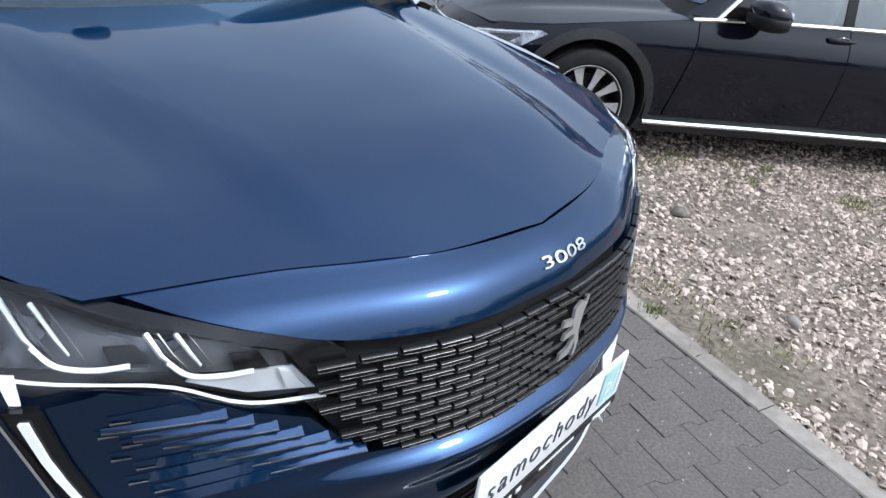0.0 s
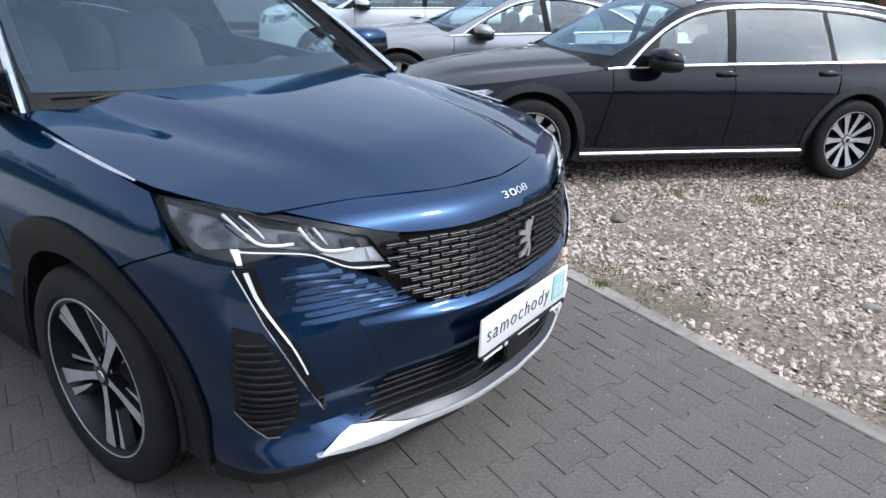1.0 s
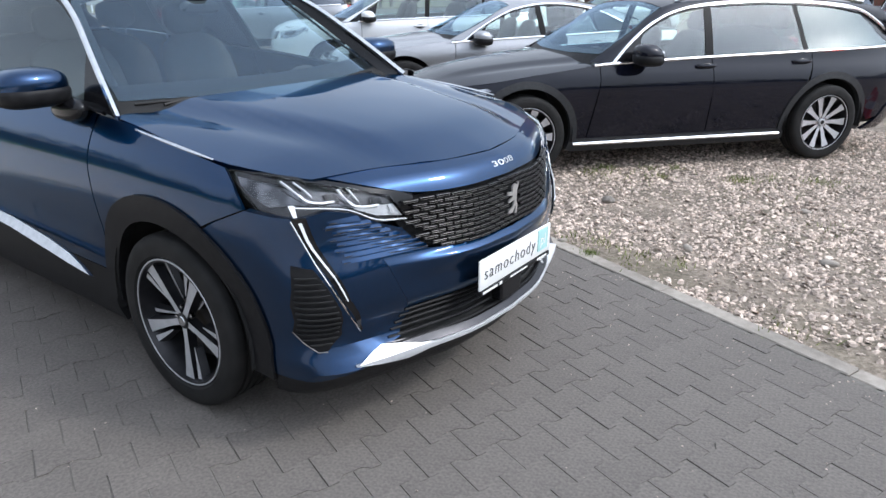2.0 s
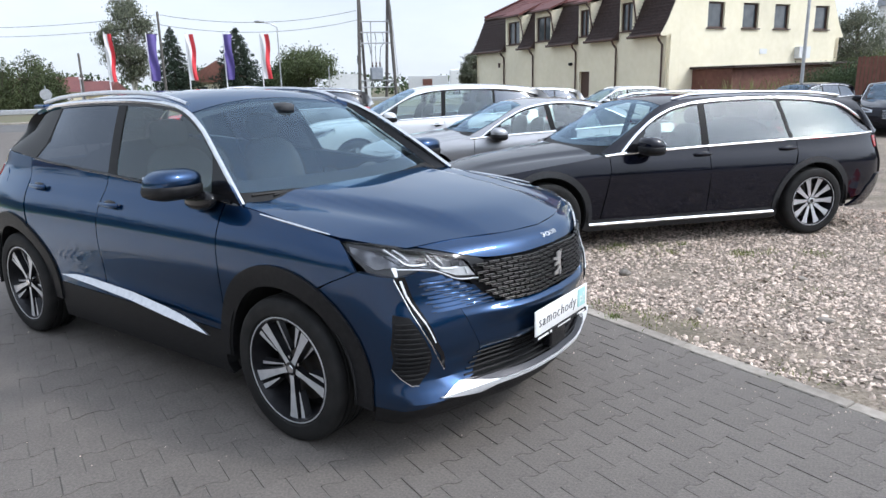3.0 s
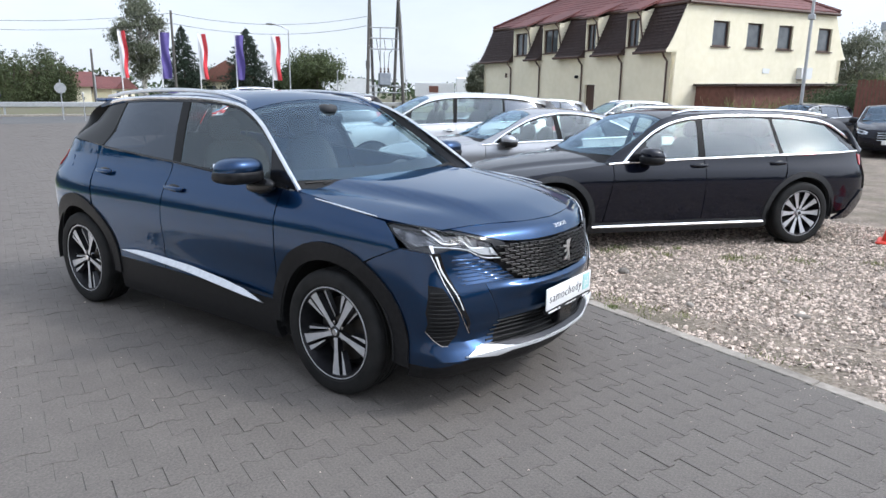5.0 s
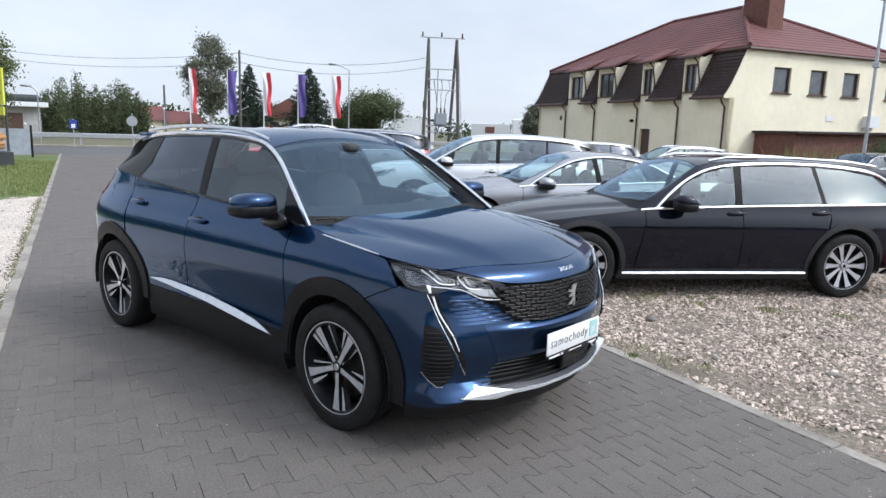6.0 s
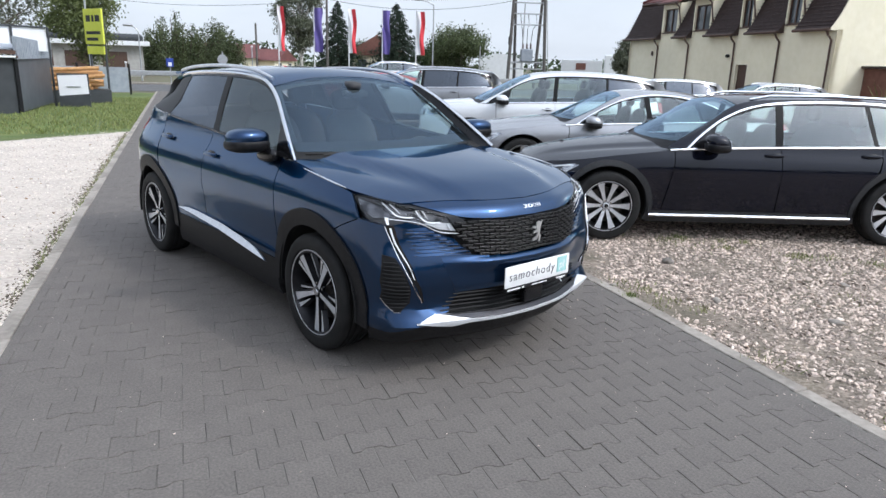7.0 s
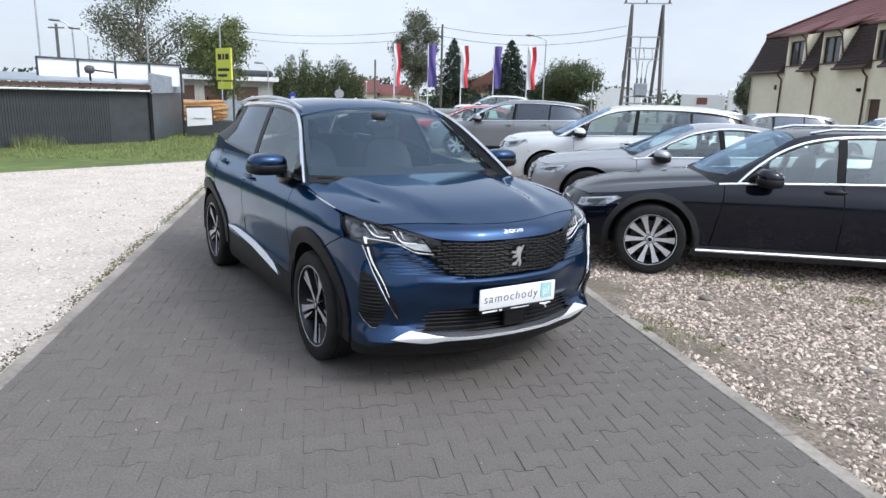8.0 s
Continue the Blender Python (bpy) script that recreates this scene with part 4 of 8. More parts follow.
# ---- the blue car in the middle of the drive ----
def build_suv():
    car = thing("suv", "dark blue metallic five-door family SUV parked on grey paving", "car")
    sk = Skin(SUV)
    nose_top = pchip([(0, .960), (.25, .965), (.47, .972), (.672, .967)])
    nose_y = lambda r: sk.face(r * .672, nose_top(r * .672)).y + .003
    edge = [(.775, 1.22), (.735, 1.42), (.662, 1.68), (.592, 1.93), (.588, 2.2), (.585, 2.6), (.573, 3.1), (.555, 3.5), (.54, 3.8)]
    line = [(1.2, 1.085), (1.47, 1.28), (1.72, 1.44), (1.97, 1.53), (2.33, 1.56), (2.7, 1.563), (3.1, 1.553), (3.45, 1.532), (3.75, 1.495)]
    c = dict(
        length=4.44, front_wheel=.92, rear_wheel=3.595, r=.350, arch=.50, arch_in=.408, sill=.44, bottom=.20,
        doors=(1.345, 2.43, 3.37), feet=(1.40, 2.53), shoulder=[(.56, .995), (.64, 1.008), (.9, 1.045), (1.2, 1.078), (1.36, 1.083)],
        bumper_seam=[(.575, .998), (.512, .95), (.475, .905), (.462, .885), (.60, .825)], fender_angle=119, door_angle=118,
        tail_seam=[(4.05, 0), (4.12, 1.12), (4.24, 1.0), (4.29, .8), (4.31, .62), (4.24, .42), (4.10, .42)],
        handles=((2.325, .998), (3.20, 1.042)), arch_end=189, arch_start=-10, wide_arch=True, arch_proud=.012,
        window_line=line, window_line_y=line, glass=(1.47, 2.345, 2.44, 3.30), b_lean=.11, c_lean=-.03, glass_front_tip=1.53,
        quarter_glass=[(3.325, 1.218), (3.6, 1.238), (3.93, 1.252), (3.80, 1.38), (3.66, 1.475), (3.45, 1.505), (3.29, 1.52)], quarter_mat=BARBLACK, frame_end=3.31,
        chrome=.013, waist_end=3.3, waist_chrome=False, roof_edge=edge, bulge=.012, pillar_cut=17,
        rear_corner=([(3.62, 1.512), (3.75, 1.495), (3.86, 1.40), (3.95, 1.27), (4.04, 1.24)], .535, 3.72, 4.22, BARBLACK), screen=(1.20, 1.935, 3.80, 4.2), screen_bow=.16, screen_foot=.095, screen_glass=GLASS, rear_glass=PRIVACY,
        hood_mid=[(.09, .958), (.12, .970), (.16, .982), (.23, .999), (.3, 1.015), (.6, 1.062), (.9, 1.092), (1.3, 1.12)],
        hood_edge=[(.09, .945), (.29, .970), (.6, 1.006), (.9, 1.047), (1.2, 1.08), (1.4, 1.09)],
        hood_wide=[(.1, .60), (.29, .672), (.36, .722), (.45, .772), (.6, .829), (.75, .841), (.9, .838), (1.05, .829), (1.3, .815)], hood_power=2.5, ridge=[(.2, .36), (.6, .44), (1.2, .58)], dome=.021,
        hood_drop=[(0, .003), (.10, .006), (.30, .010), (.45, .0115), (.672, .010)], hood_front=nose_y, hood_back=lambda r: 1.13 + .13 * r * r,
        seat_y=2.05, seat_z=.62, belt_front=1.10, belly=.80, bay=.90)
    for s in (-1, 1):
        car_flank(car, sk, c, s, BLUE, TINTED, PRIVACY, PLASTIC)
    car_top(car, sk, c, BLUE)
    hood = car_hood(car, sk, c, BLUE)
    car_belly(car, c)
    car_inside(car, c, SEATDIM, .36)
    # cowl between bonnet and screen
    a = [hood(x, 1.13 + .13 * (x / .8) ** 2) - Vector((0, -.004, .012)) for x in np.linspace(-.78, .78, 21)]
    b = [sk.top(x, 1.21 + .16 * (x / .78) ** 2) - Vector((0, 0, .006)) for x in np.linspace(-.76, .76, 21)]
    part("cowl", ruled(a, b, 2, 0, (0, 1.2, .6)), DARK, car)
    for x0, x1 in ((-.70, .02), (.66, .06)):
        blade = [sk.top(x0 + (x1 - x0) * t, 1.205 + .14 * ((x0 + (x1 - x0) * t) / .78) ** 2 + .004 * t) + Vector((0, -.018, -.006)) for t in np.linspace(0, 1, 9)]
        w = part("wiper", tube([tuple(p) for p in blade], .006, 6), BARBLACK, car)
        part("wiper_arm", tube([tuple(blade[4] + Vector((0, 0, .004))), tuple(blade[2] + Vector((0, -.012, .003))), tuple(blade[1] + Vector((0, -.03, -.008)))], .006, 6), BARBLACK, w)
    # nose panel with badge
    F = sk.face
    nose = [(-.672, .967), (-.47, .972), (-.25, .965), (0, .960), (.25, .965), (.47, .972), (.672, .967), (.557, .930), (.44, .897), (.29, .887), (0, .885), (-.29, .887), (-.44, .897), (-.557, .930)]
    part("nose_panel", patch([tuple(p) for p in spline(nose[:7], 5)] + [tuple(p) for p in spline(nose[7:], 5)], F, (.04, .012), .02), BLUE, car)
    badge = text_mesh("3008", .038, .0008)
    for v in badge.vertices:
        x, zz = v.co.x * 1.9, .926 + v.co.y * .64
        p = F(x, zz)
        v.co = p + Vector((0, -.0025 - v.co.z, 0))
    badge.update()
    for b in islands(badge):
        part("badge_digit", b, CHROME, car, "raised chrome digit of the model number", smooth=False)
    # upper grille
    gr = [(-.47, .882), (-.30, .884), (0, .882), (.30, .884), (.47, .882), (.50, .80), (.43, .70), (.30, .690), (0, .686), (-.30, .690), (-.43, .70), (-.50, .80)]
    grille = part("grille", patch(gr, F, (.06, .03), .02, None, -.03), DARK, car, "black grille of short staggered bars")
    bar = bmesh.new()
    add_box(bar, -.5, .5, -.010, .004, -.0042, .0042, .003)
    bar_me = mesh_of(bar, "grille_bar")
    bar_me.materials.append(BARBLACK)
    tip = bmesh.new()
    add_box(tip, -.5, .5, -.0120, -.008, .0024, .0040, .0005)
    add_box(tip, -.47, .5, -.0112, -.008, -.0040, -.0034, .0002)
    tip_me = mesh_of(tip, "bar_edge")
    tip_me.materials.append(DULLCHROME)
    rows = 11
    for k in range(rows):
        z = .700 + .0172 * k
        half = .40 + .085 * smooth01(0, 6, k)
        w = .058
        i0 = int(half / w) + 1
        for i in range(-i0, i0 + 1):
            x = (i + (.5 if k % 2 else 0)) * w
            if abs(x) > half or (abs(x) < .040 and .735 < z < .845):
                continue
            p, q = F(x - .02, z), F(x + .02, z)
            g = part("grille_bar", bar_me, None, grille)
            g.matrix_basis = pose(x, (p.y + q.y) / 2 - .006, z + .004 * math.cos(i), 0, 0, math.degrees(math.atan2(q.y - p.y, .04))) @ Matrix.Diagonal((w * .93, 1, 1, 1))
            part("bar_edge", tip_me, None, g)
    # a plain upright emblem, bent bars
    em = bmesh.new()
    for poly in ([(-.008, .050), (.014, .058), (.030, .050), (.028, .030), (.022, .010), (.018, -.010), (-.004, -.006), (-.010, .018)],
                 [(-.010, .030), (-.036, .034), (-.040, .022), (-.012, .016)], [(-.008, .010), (-.030, .004), (-.034, -.008), (-.006, -.004)],
                 [(.018, -.008), (.026, -.030), (.018, -.056), (.004, -.056), (.010, -.034), (.002, -.010)],
                 [(.000, -.010), (-.014, -.030), (-.034, -.036), (-.038, -.050), (-.010, -.046), (.006, -.024)], [(.028, .030), (.040, .044), (.046, .058), (.038, .060), (.029, .046)]):
        add_prism(em, poly, .006, lambda u, v, w: F(u, .787 + v) + Vector((0, -.020 + w, 0)))
    bmesh.ops.recalc_face_normals(em, faces=em.faces[:])
    part("emblem", em, EMBLEM, car, "chrome emblem of bent bars")
    # bumper, centre
    mid = [(-.585, .712), (-.42, .698), (-.3, .686), (0, .682), (.3, .686), (.42, .698), (.585, .712), (.54, .60), (.49, .492), (.3, .503), (0, .507), (-.3, .503), (-.49, .492), (-.54, .60)]
    # a rounded step runs under the grille and fades towards the corners
    step = lambda x, z: F(x, z) + Vector((0, -.021 * smooth01(.58, .660, z) * (1 - smooth01(.662, .688, z)) * (1 - smooth01(.34, .54, abs(x))), 0))
    part("front_bumper", patch(mid, step, (.04, .006), .03, None, .0015), BLUE, car)
    lg = [(-.495, .495), (.495, .495), (.575, .385), (.3, .360), (-.3, .360), (-.575, .385)]
    low = part("lower_grille", patch(lg, F, (.08, .03), .01, None, -.03), DARK, car)
    for k in range(6):
        z = .374 + .022 * k
        h = .565 - .075 * (z - .395) / .1
        path = [tuple(F(x, z) + Vector((0, -.004, 0))) for x in np.linspace(-h, h, 25)]
        part("grille_slat", tube(path, .0055, 6, flat=.8), PLASTIC, low)
    part("sensor_cover", box(-.075, .075, -.012, .04, .385, .495, .008), GLOSSBLACK, car)
    skid = [(-.715, .346), (-.60, .381), (-.47, .354), (-.40, .346), (-.2, .343), (.2, .343), (.40, .346), (.47, .354), (.60, .381), (.715, .346), (.52, .316), (.43, .328), (.2, .330), (-.2, .330), (-.43, .328), (-.52, .316)]
    part("skid_plate", patch(skid, F, (.04, .012), .03, None, .008), SKIDPAINT, car, "silver painted lip under the bumper")
    ledge = [(-.585, .382), (-.47, .356), (-.40, .348), (-.2, .345), (.2, .345), (.40, .348), (.47, .356), (.585, .382), (.45, .371), (.2, .364), (-.2, .364), (-.45, .371)]
    part("bumper_ledge", patch(ledge, F, (.05, .02), .01, None, .004), LEDGESATIN, car)
    # bumper, sides
    for s in (-1, 1):
        W = lambda u, z, s=s: sk.wrap(u, z, s)
        U = lambda y, z: (u_of(sk, y, z), z)
        ring = [U(y, z) for y, z in arc(.92, .345, .50, 120, 186, 12)]
        side = [(.455, .705), (.52, .785), (.60, .815), (.69, .862), (.77, .880), (.862, .862), (.99, .878), U(.458, .882), U(.595, .822)] + ring + [(.95, .29), (.735, .339), (.62, .378), (.575, .388), (.508, .49), (.556, .60), (.604, .706)]
        part("bumper_side", patch(side, W, (.05, .04), .03), BLUE, car)
        chin = [(0, .330), (.44, .326), (.53, .312), (.735, .342), (.95, .295)] + [U(.43, .29)] + [U(.45, .21), (.7, .205), (.3, .205), (0, .205)]
        part("chin", patch(chin, W, (.08, .03), .05), PLASTIC, car)
        # ribs beside the grille
        lim = pchip([(.69, .43), (.70, .43), (.785, .553), (.846, .66)])
        for k in range(8):
            z = .712 + .0188 * k
            u0, u1 = lim(z) + .006, .795 - .004 * (7 - k) - (.02 if k % 2 else 0)
            rib = [(u0, z - .0075), (u1 - .02, z - .0075), (u1, z - .004), (u1 - .004, z + .004), (u0 + .012, z + .0095)]
            louvre = lambda u, v, s=s, z=z: sk.wrap(u, v, s) + Vector((s * .45, -.9, 0)) * (.001 + .0046 * max(0, z + .0095 - v) / .017 * min(1, max(0, (.80 - u) / .10)))
            part("bumper_rib", patch(rib, louvre, (.03, .006), .006), BLUE, car)
            if u0 < .66:
                reach = .150
                wedge = bmesh.new()
                rows = []
                for t in np.linspace(0, 1, 7):
                    u, deep = u0 + .003 + reach * t, .011 * (1 - .80 * t)
                    out = Vector((s * .45, -.9, 0))
                    rows.append([wedge.verts.new(W(u, z + dz) + out * (deep * k2 + .001)) for dz, k2 in ((.0070, 0), (.0000, 1), (-.0032, .95), (-.0050, 0))])
                for q0, q1 in zip(rows, rows[1:]):
                    for j in range(4):
                        wedge.faces.new((q0[j], q0[(j + 1) % 4], q1[(j + 1) % 4], q1[j]))
                wedge.faces.new(rows[0])
                wedge.faces.new(rows[-1][::-1])
                bmesh.ops.recalc_face_normals(wedge, faces=wedge.faces[:])
                blade_rib = part("rib_blade", wedge, BLUE, car)
                edge_line = [tuple(W(u, z - .0005) + Vector((s * .45, -.9, 0)) * (.011 * (1 - .80 * t) + .001)) for t, u in [(t, u0 + .003 + reach * t) for t in np.linspace(0, 1, 7)]]
                part("rib_edge", tube(edge_line, .0014, 5), DULLCHROME, blade_rib)
            tip_line = [tuple(W(u, z - .004) + Vector((s * .45, -.9, 0)) * .006) for u in (u1 - .030, u1 - .006)]
            part("rib_tip", tube(tip_line, [.0008, .0018], 5), DULLCHROME, car)
        # daytime light blade
        blade = [(.884, .864), (.838, .866), (.782, .585), (.722, .455), (.730, .450), (.812, .580)]
        cl = part("light_blade", patch(blade, W, (.03, .03), .015, None, .006), GLOSSBLACK, car)
        part("light_guide", patch([(.864, .852), (.853, .853), (.793, .588), (.797, .586)], W, (.03, .03), .006, None, .011), LAMPWHITE, cl, "white ribbed light guide")
        part("blade_edge", tube([tuple(W(u, z) + Vector((s * .008, -.008, 0))) for u, z in ((.886, .862), (.85, .72), (.814, .582), (.730, .452))], .0028, 5), CHROME, cl)
        # fog recess
        fog = [(.935, .715), (1.020, .575), (1.008, .475), (.905, .404), (.865, .404), (.806, .455), (.824, .555), (.868, .700)]
        fr = part("bumper_vent", patch(fog, W, (.04, .04), .01, None, .004), PLASTIC, car)
        for k in range(13):
            z = .43 + .0205 * k
            lo = float(np.interp(z, [.404, .455, .555, .70], [.865, .806, .824, .868])) + .010
            hi = float(np.interp(z, [.404, .475, .575, .715], [.905, 1.008, 1.020, .935])) - .010
            part("vent_slat", tube([tuple(W(u, z) + Vector((s * .005, -.008, 0))) for u in np.linspace(lo, hi, 5)], .004, 5), DARK, fr)
        part("vent_edge", tube([tuple(W(u, z) + Vector((s * .006, -.007, 0))) for u, z in ((1.012, .478), (.955, .437), (.905, .404), (.868, .403))], .0022, 5), DULLCHROME, fr)
        # headlight
        lens = [(1.015, .994), (.888, .985), (.78, .963), (.669, .937), (.545, .899), (.489, .808), (.601, .822), (.69, .867), (.769, .885), (.862, .893), (.866, .866), (.985, .884), (1.025, .930)]
        hl = part("headlight", patch([(u * 1.0, z) for u, z in [(1.02, 1.0), (.86, .992), (.66, .962), (.56, .93), (.44, .895), (.47, .80), (.58, .806), (.69, .855), (.77, .872), (.86, .855), (1.0, .872), (1.035, .93)]], W, (.05, .03), .01, None, -.040), LAMPDARK, car)
        part("headlight_frame", patch([(1.02, .997), (.888, .991), (.78, .972), (.669, .950), (.60, .940), (.50, .905), (.46, .885), (.47, .80), (.489, .806), (.545, .899), (.669, .937), (.78, .963), (.888, .985)], W, (.05, .03), .02, None, -.004), GLOSSBLACK, hl)
        ref = [(1.005, .985), (.89, .976), (.78, .955), (.67, .929), (.56, .893), (.52, .835), (.60, .842), (.69, .885), (.77, .902), (.86, .912), (.96, .90), (1.01, .935)]
        part("reflector", patch(ref, W, (.03, .02), .004, None, -.030), LAMPGREY, hl)
        # two lamp cells, each with a lit foot and two upright strips, and the pale wedge at the inner tip
        part("lamp_wedge", patch([(.505, .824), (.60, .838), (.675, .872), (.655, .876), (.575, .870), (.535, .868)], W, (.02, .015), .004, None, -.016), LAMPPALE, hl)
        part("wedge_fin", patch([(.520, .832), (.548, .838), (.556, .868), (.540, .862)], W, (.02, .015), .006, None, -.010), LAMPPALE, hl)
        part("lamp_bezel", patch([(.548, .893), (.538, .868), (.575, .872), (.60, .876), (.60, .908)], W, (.03, .02), .006, None, -.020), LAMPDARK, hl)
        for cu, cz in ((.745, .918), (.60, .888)):
            part("lamp_cell", patch([(cu - .030, cz - .018), (cu + .065, cz - .006), (cu + .085, cz + .024), (cu + .055, cz + .040), (cu - .012, cz + .022)], W, (.02, .015), .006, None, -.022), LAMPDARK, hl)
            part("led_lamp", patch([(cu - .034, cz - .012), (cu + .012, cz - .010), (cu + .016, cz + .014), (cu - .022, cz + .012)], W, (.02, .015), .010, None, -.014), GLOSSBLACK, hl)
            foot = [(cu - .010, cz - .016), (cu + .03, cz - .016), (cu + .07, cz - .008), (cu + .092, cz + .012)]
            part("lamp_foot", tube([tuple(p) for p in spline([W(u, z) + Vector((-s * .005, .010, 0)) for u, z in foot], 4)], .0036, 6), LAMPLIT, hl)
            for k, (du, dw) in enumerate(((.088, .0044), (.074, .0014), (.054, .0036), (.040, .0012))):
                up = [(cu + du, cz - .004 + .2 * (du - .03)), (cu + du + .010, cz + .018), (cu + du + .022, cz + .044 - .10 * (.085 - du))]
                part("light_tube", tube([tuple(W(u, z) + Vector((-s * .007, .013, 0))) for u, z in up], [dw * .45, dw * .8, dw], 5), DULLCHROME if k % 2 else LAMPPALE, hl)
        drl = [(.492, .810), (.601, .824), (.69, .869), (.769, .887), (.875, .898)]
        drl_up = [(.875, .9015), (.769, .8898), (.69, .8722), (.601, .8275), (.498, .8150)]
        part("daylight_strip", patch([tuple(p) for p in spline(drl, 4)] + [tuple(p) for p in spline(drl_up, 4)], W, (.03, .02), .004, None, -.006), LAMPLIT, hl, "lit white light guide along the lower edge")
        part("daylight_tick", patch([(.864, .905), (.884, .905), (.876, .868), (.864, .868)], W, (.03, .02), .004, None, -.005), LAMPLIT, hl)
        part("lens", patch(lens, W, (.04, .03), .006), LENS, hl, "clear moulded lamp lens")
        # fender fin and door strip
        fin = [sk.side(y, z, s) + Vector((s * .004, 0, .004)) for y, z in ((.62, 1.012), (.75, 1.027), (.90, 1.043), (1.06, 1.058))]
        part("fender_fin", tube([tuple(p) for p in fin], [.003, .006, .006, .004], 6), CHROME, car)
        strip = [(3.02, .500), (2.84, .519), (2.67, .522), (2.2, .512), (1.85, .491), (1.64, .472), (1.52, .452), (1.43, .432), (1.62, .440), (1.85, .453), (2.2, .474), (2.67, .490)]
        part("door_strip", patch(strip, lambda y, z, s=s: sk.side(y, z, s) + Vector((s * .75 * max(0, .53 - z), 0, 0)), (.1, .02), .02, None, .008), SATIN, car, "satin silver spear along the doors")
        # roof rail
        rail = [(.566, 1.955, 1.540), (.578, 2.05, 1.567), (.583, 2.25, 1.598), (.583, 2.6, 1.612), (.578, 3.0, 1.606), (.570, 3.35, 1.586), (.556, 3.62, 1.555)]
        part("roof_rail", tube([(s * p[0], p[1], p[2]) for p in spline(rail, 5)], .013, 8), SATIN, car)
        mirror(car, .965, 1.545, 1.185, .128, .115, .072, BLUE, s)
        part("mirror_foot", blob(s * .858, 1.495, 1.092, .042, .115, .048, 2.4, shear=-.3), GLOSSBLACK, car)
        if s < 0:
            part("fuel_flap", patch([(3.72, 1.045), (3.90, 1.060), (3.93, 1.135), (3.76, 1.125)], lambda y, z, s=s: sk.side(y, z, s), (.06, .04), .008, None, .003), BLUE, car)
        part("tail_lamp", patch([(3.95, 1.14), (4.10, 1.135), (4.26, 1.05), (4.24, .98), (4.02, 1.03)], lambda y, z, s=s: sk.side(y, z, s), (.06, .04), .02, None, .006), REDLENS, car)
        for y in (.92, 3.595):
            wheel(car, s * .788, y, .350, .256, .225, "suv", s, 0)
    # back of the car
    R = sk.rear
    part("tailgate", patch([(-.74, .62), (.74, .62), (.76, .95), (.70, 1.12), (-.70, 1.12), (-.76, .95)], R, (.08, .06), .02), BLUE, car)
    part("rear_bumper", patch([(-.80, .24), (.80, .24), (.82, .5), (.80, .61), (-.80, .61), (-.82, .5)], R, (.08, .06), .03), PLASTIC, car)
    part("roof_spoiler", box(-.50, .50, 3.79, 3.95, 1.512, 1.540, .012), BLUE, car)
    part("inside_mirror", blob(0, 1.80, 1.44, .11, .02, .035, 3), GLOSSBLACK, car)
    part("sensor_housing", blob(0, 1.84, 1.50, .06, .07, .03, 3), DASH, car)
    # plate in its holder, on the bumper
    plate = part("advert_plate", box(-.268, .268, -.034, -.024, .505, .626, .006, None, 2), PLATEWHITE, car, "white dealer plate with grey lettering")
    words = text_mesh("samochody", .076, .001, 1.22, .0010)
    wide = max(v.co.x for v in words.vertices) - min(v.co.x for v in words.vertices)
    for v in words.vertices:
        v.co = Vector((v.co.x * .372 / wide + v.co.y * .10 - .052, -.0355 - v.co.z, .566 + v.co.y * .95))
    for b in islands(words):
        part("plate_letter", b, INK, plate, smooth=False)
    part("plate_patch", box(.158, .236, -.0365, -.034, .528, .618, .003), TEAL, plate)
    ending = text_mesh("pl", .070, .0006)
    for v in ending.vertices:
        v.co = Vector((v.co.x * .9 + v.co.y * .08 + .198, -.0372 - v.co.z, .570 + v.co.y * .9))
    for b in islands(ending):
        part("plate_letter", b, PLATEWHITE, plate, smooth=False)
    part("plate_holder", box(-.262, .262, -.036, -.012, .484, .504, .003), PLASTIC, plate)
    for x0, x1, z0, z1 in ((-.25, -.15, .490, .499), (-.135, -.118, .489, .500), (-.055, .075, .4915, .497), (.155, .235, .4905, .499), (.175, .215, .4865, .489)):
        part("print_bar", box(x0, x1, -.0375, -.036, z0, z1), PLATEWHITE, plate, smooth=False)
    part("cable_tie", tube([(.19, -.036, .486), (.195, -.045, .470), (.205, -.035, .464), (.21, -.02, .478)], .002, 5), PLATEWHITE, plate)
    part("instrument_hood", box(-.16, .10, 1.50, 1.66, 1.03, 1.075, .015), LEDGE, car)
    part("windscreen_card", box(.42, .58, 1.42, 1.50, 1.105, 1.108, 0, pose(0, 0, 0, 0, 0, 0)), PAPER, car)
    return car


build_suv()


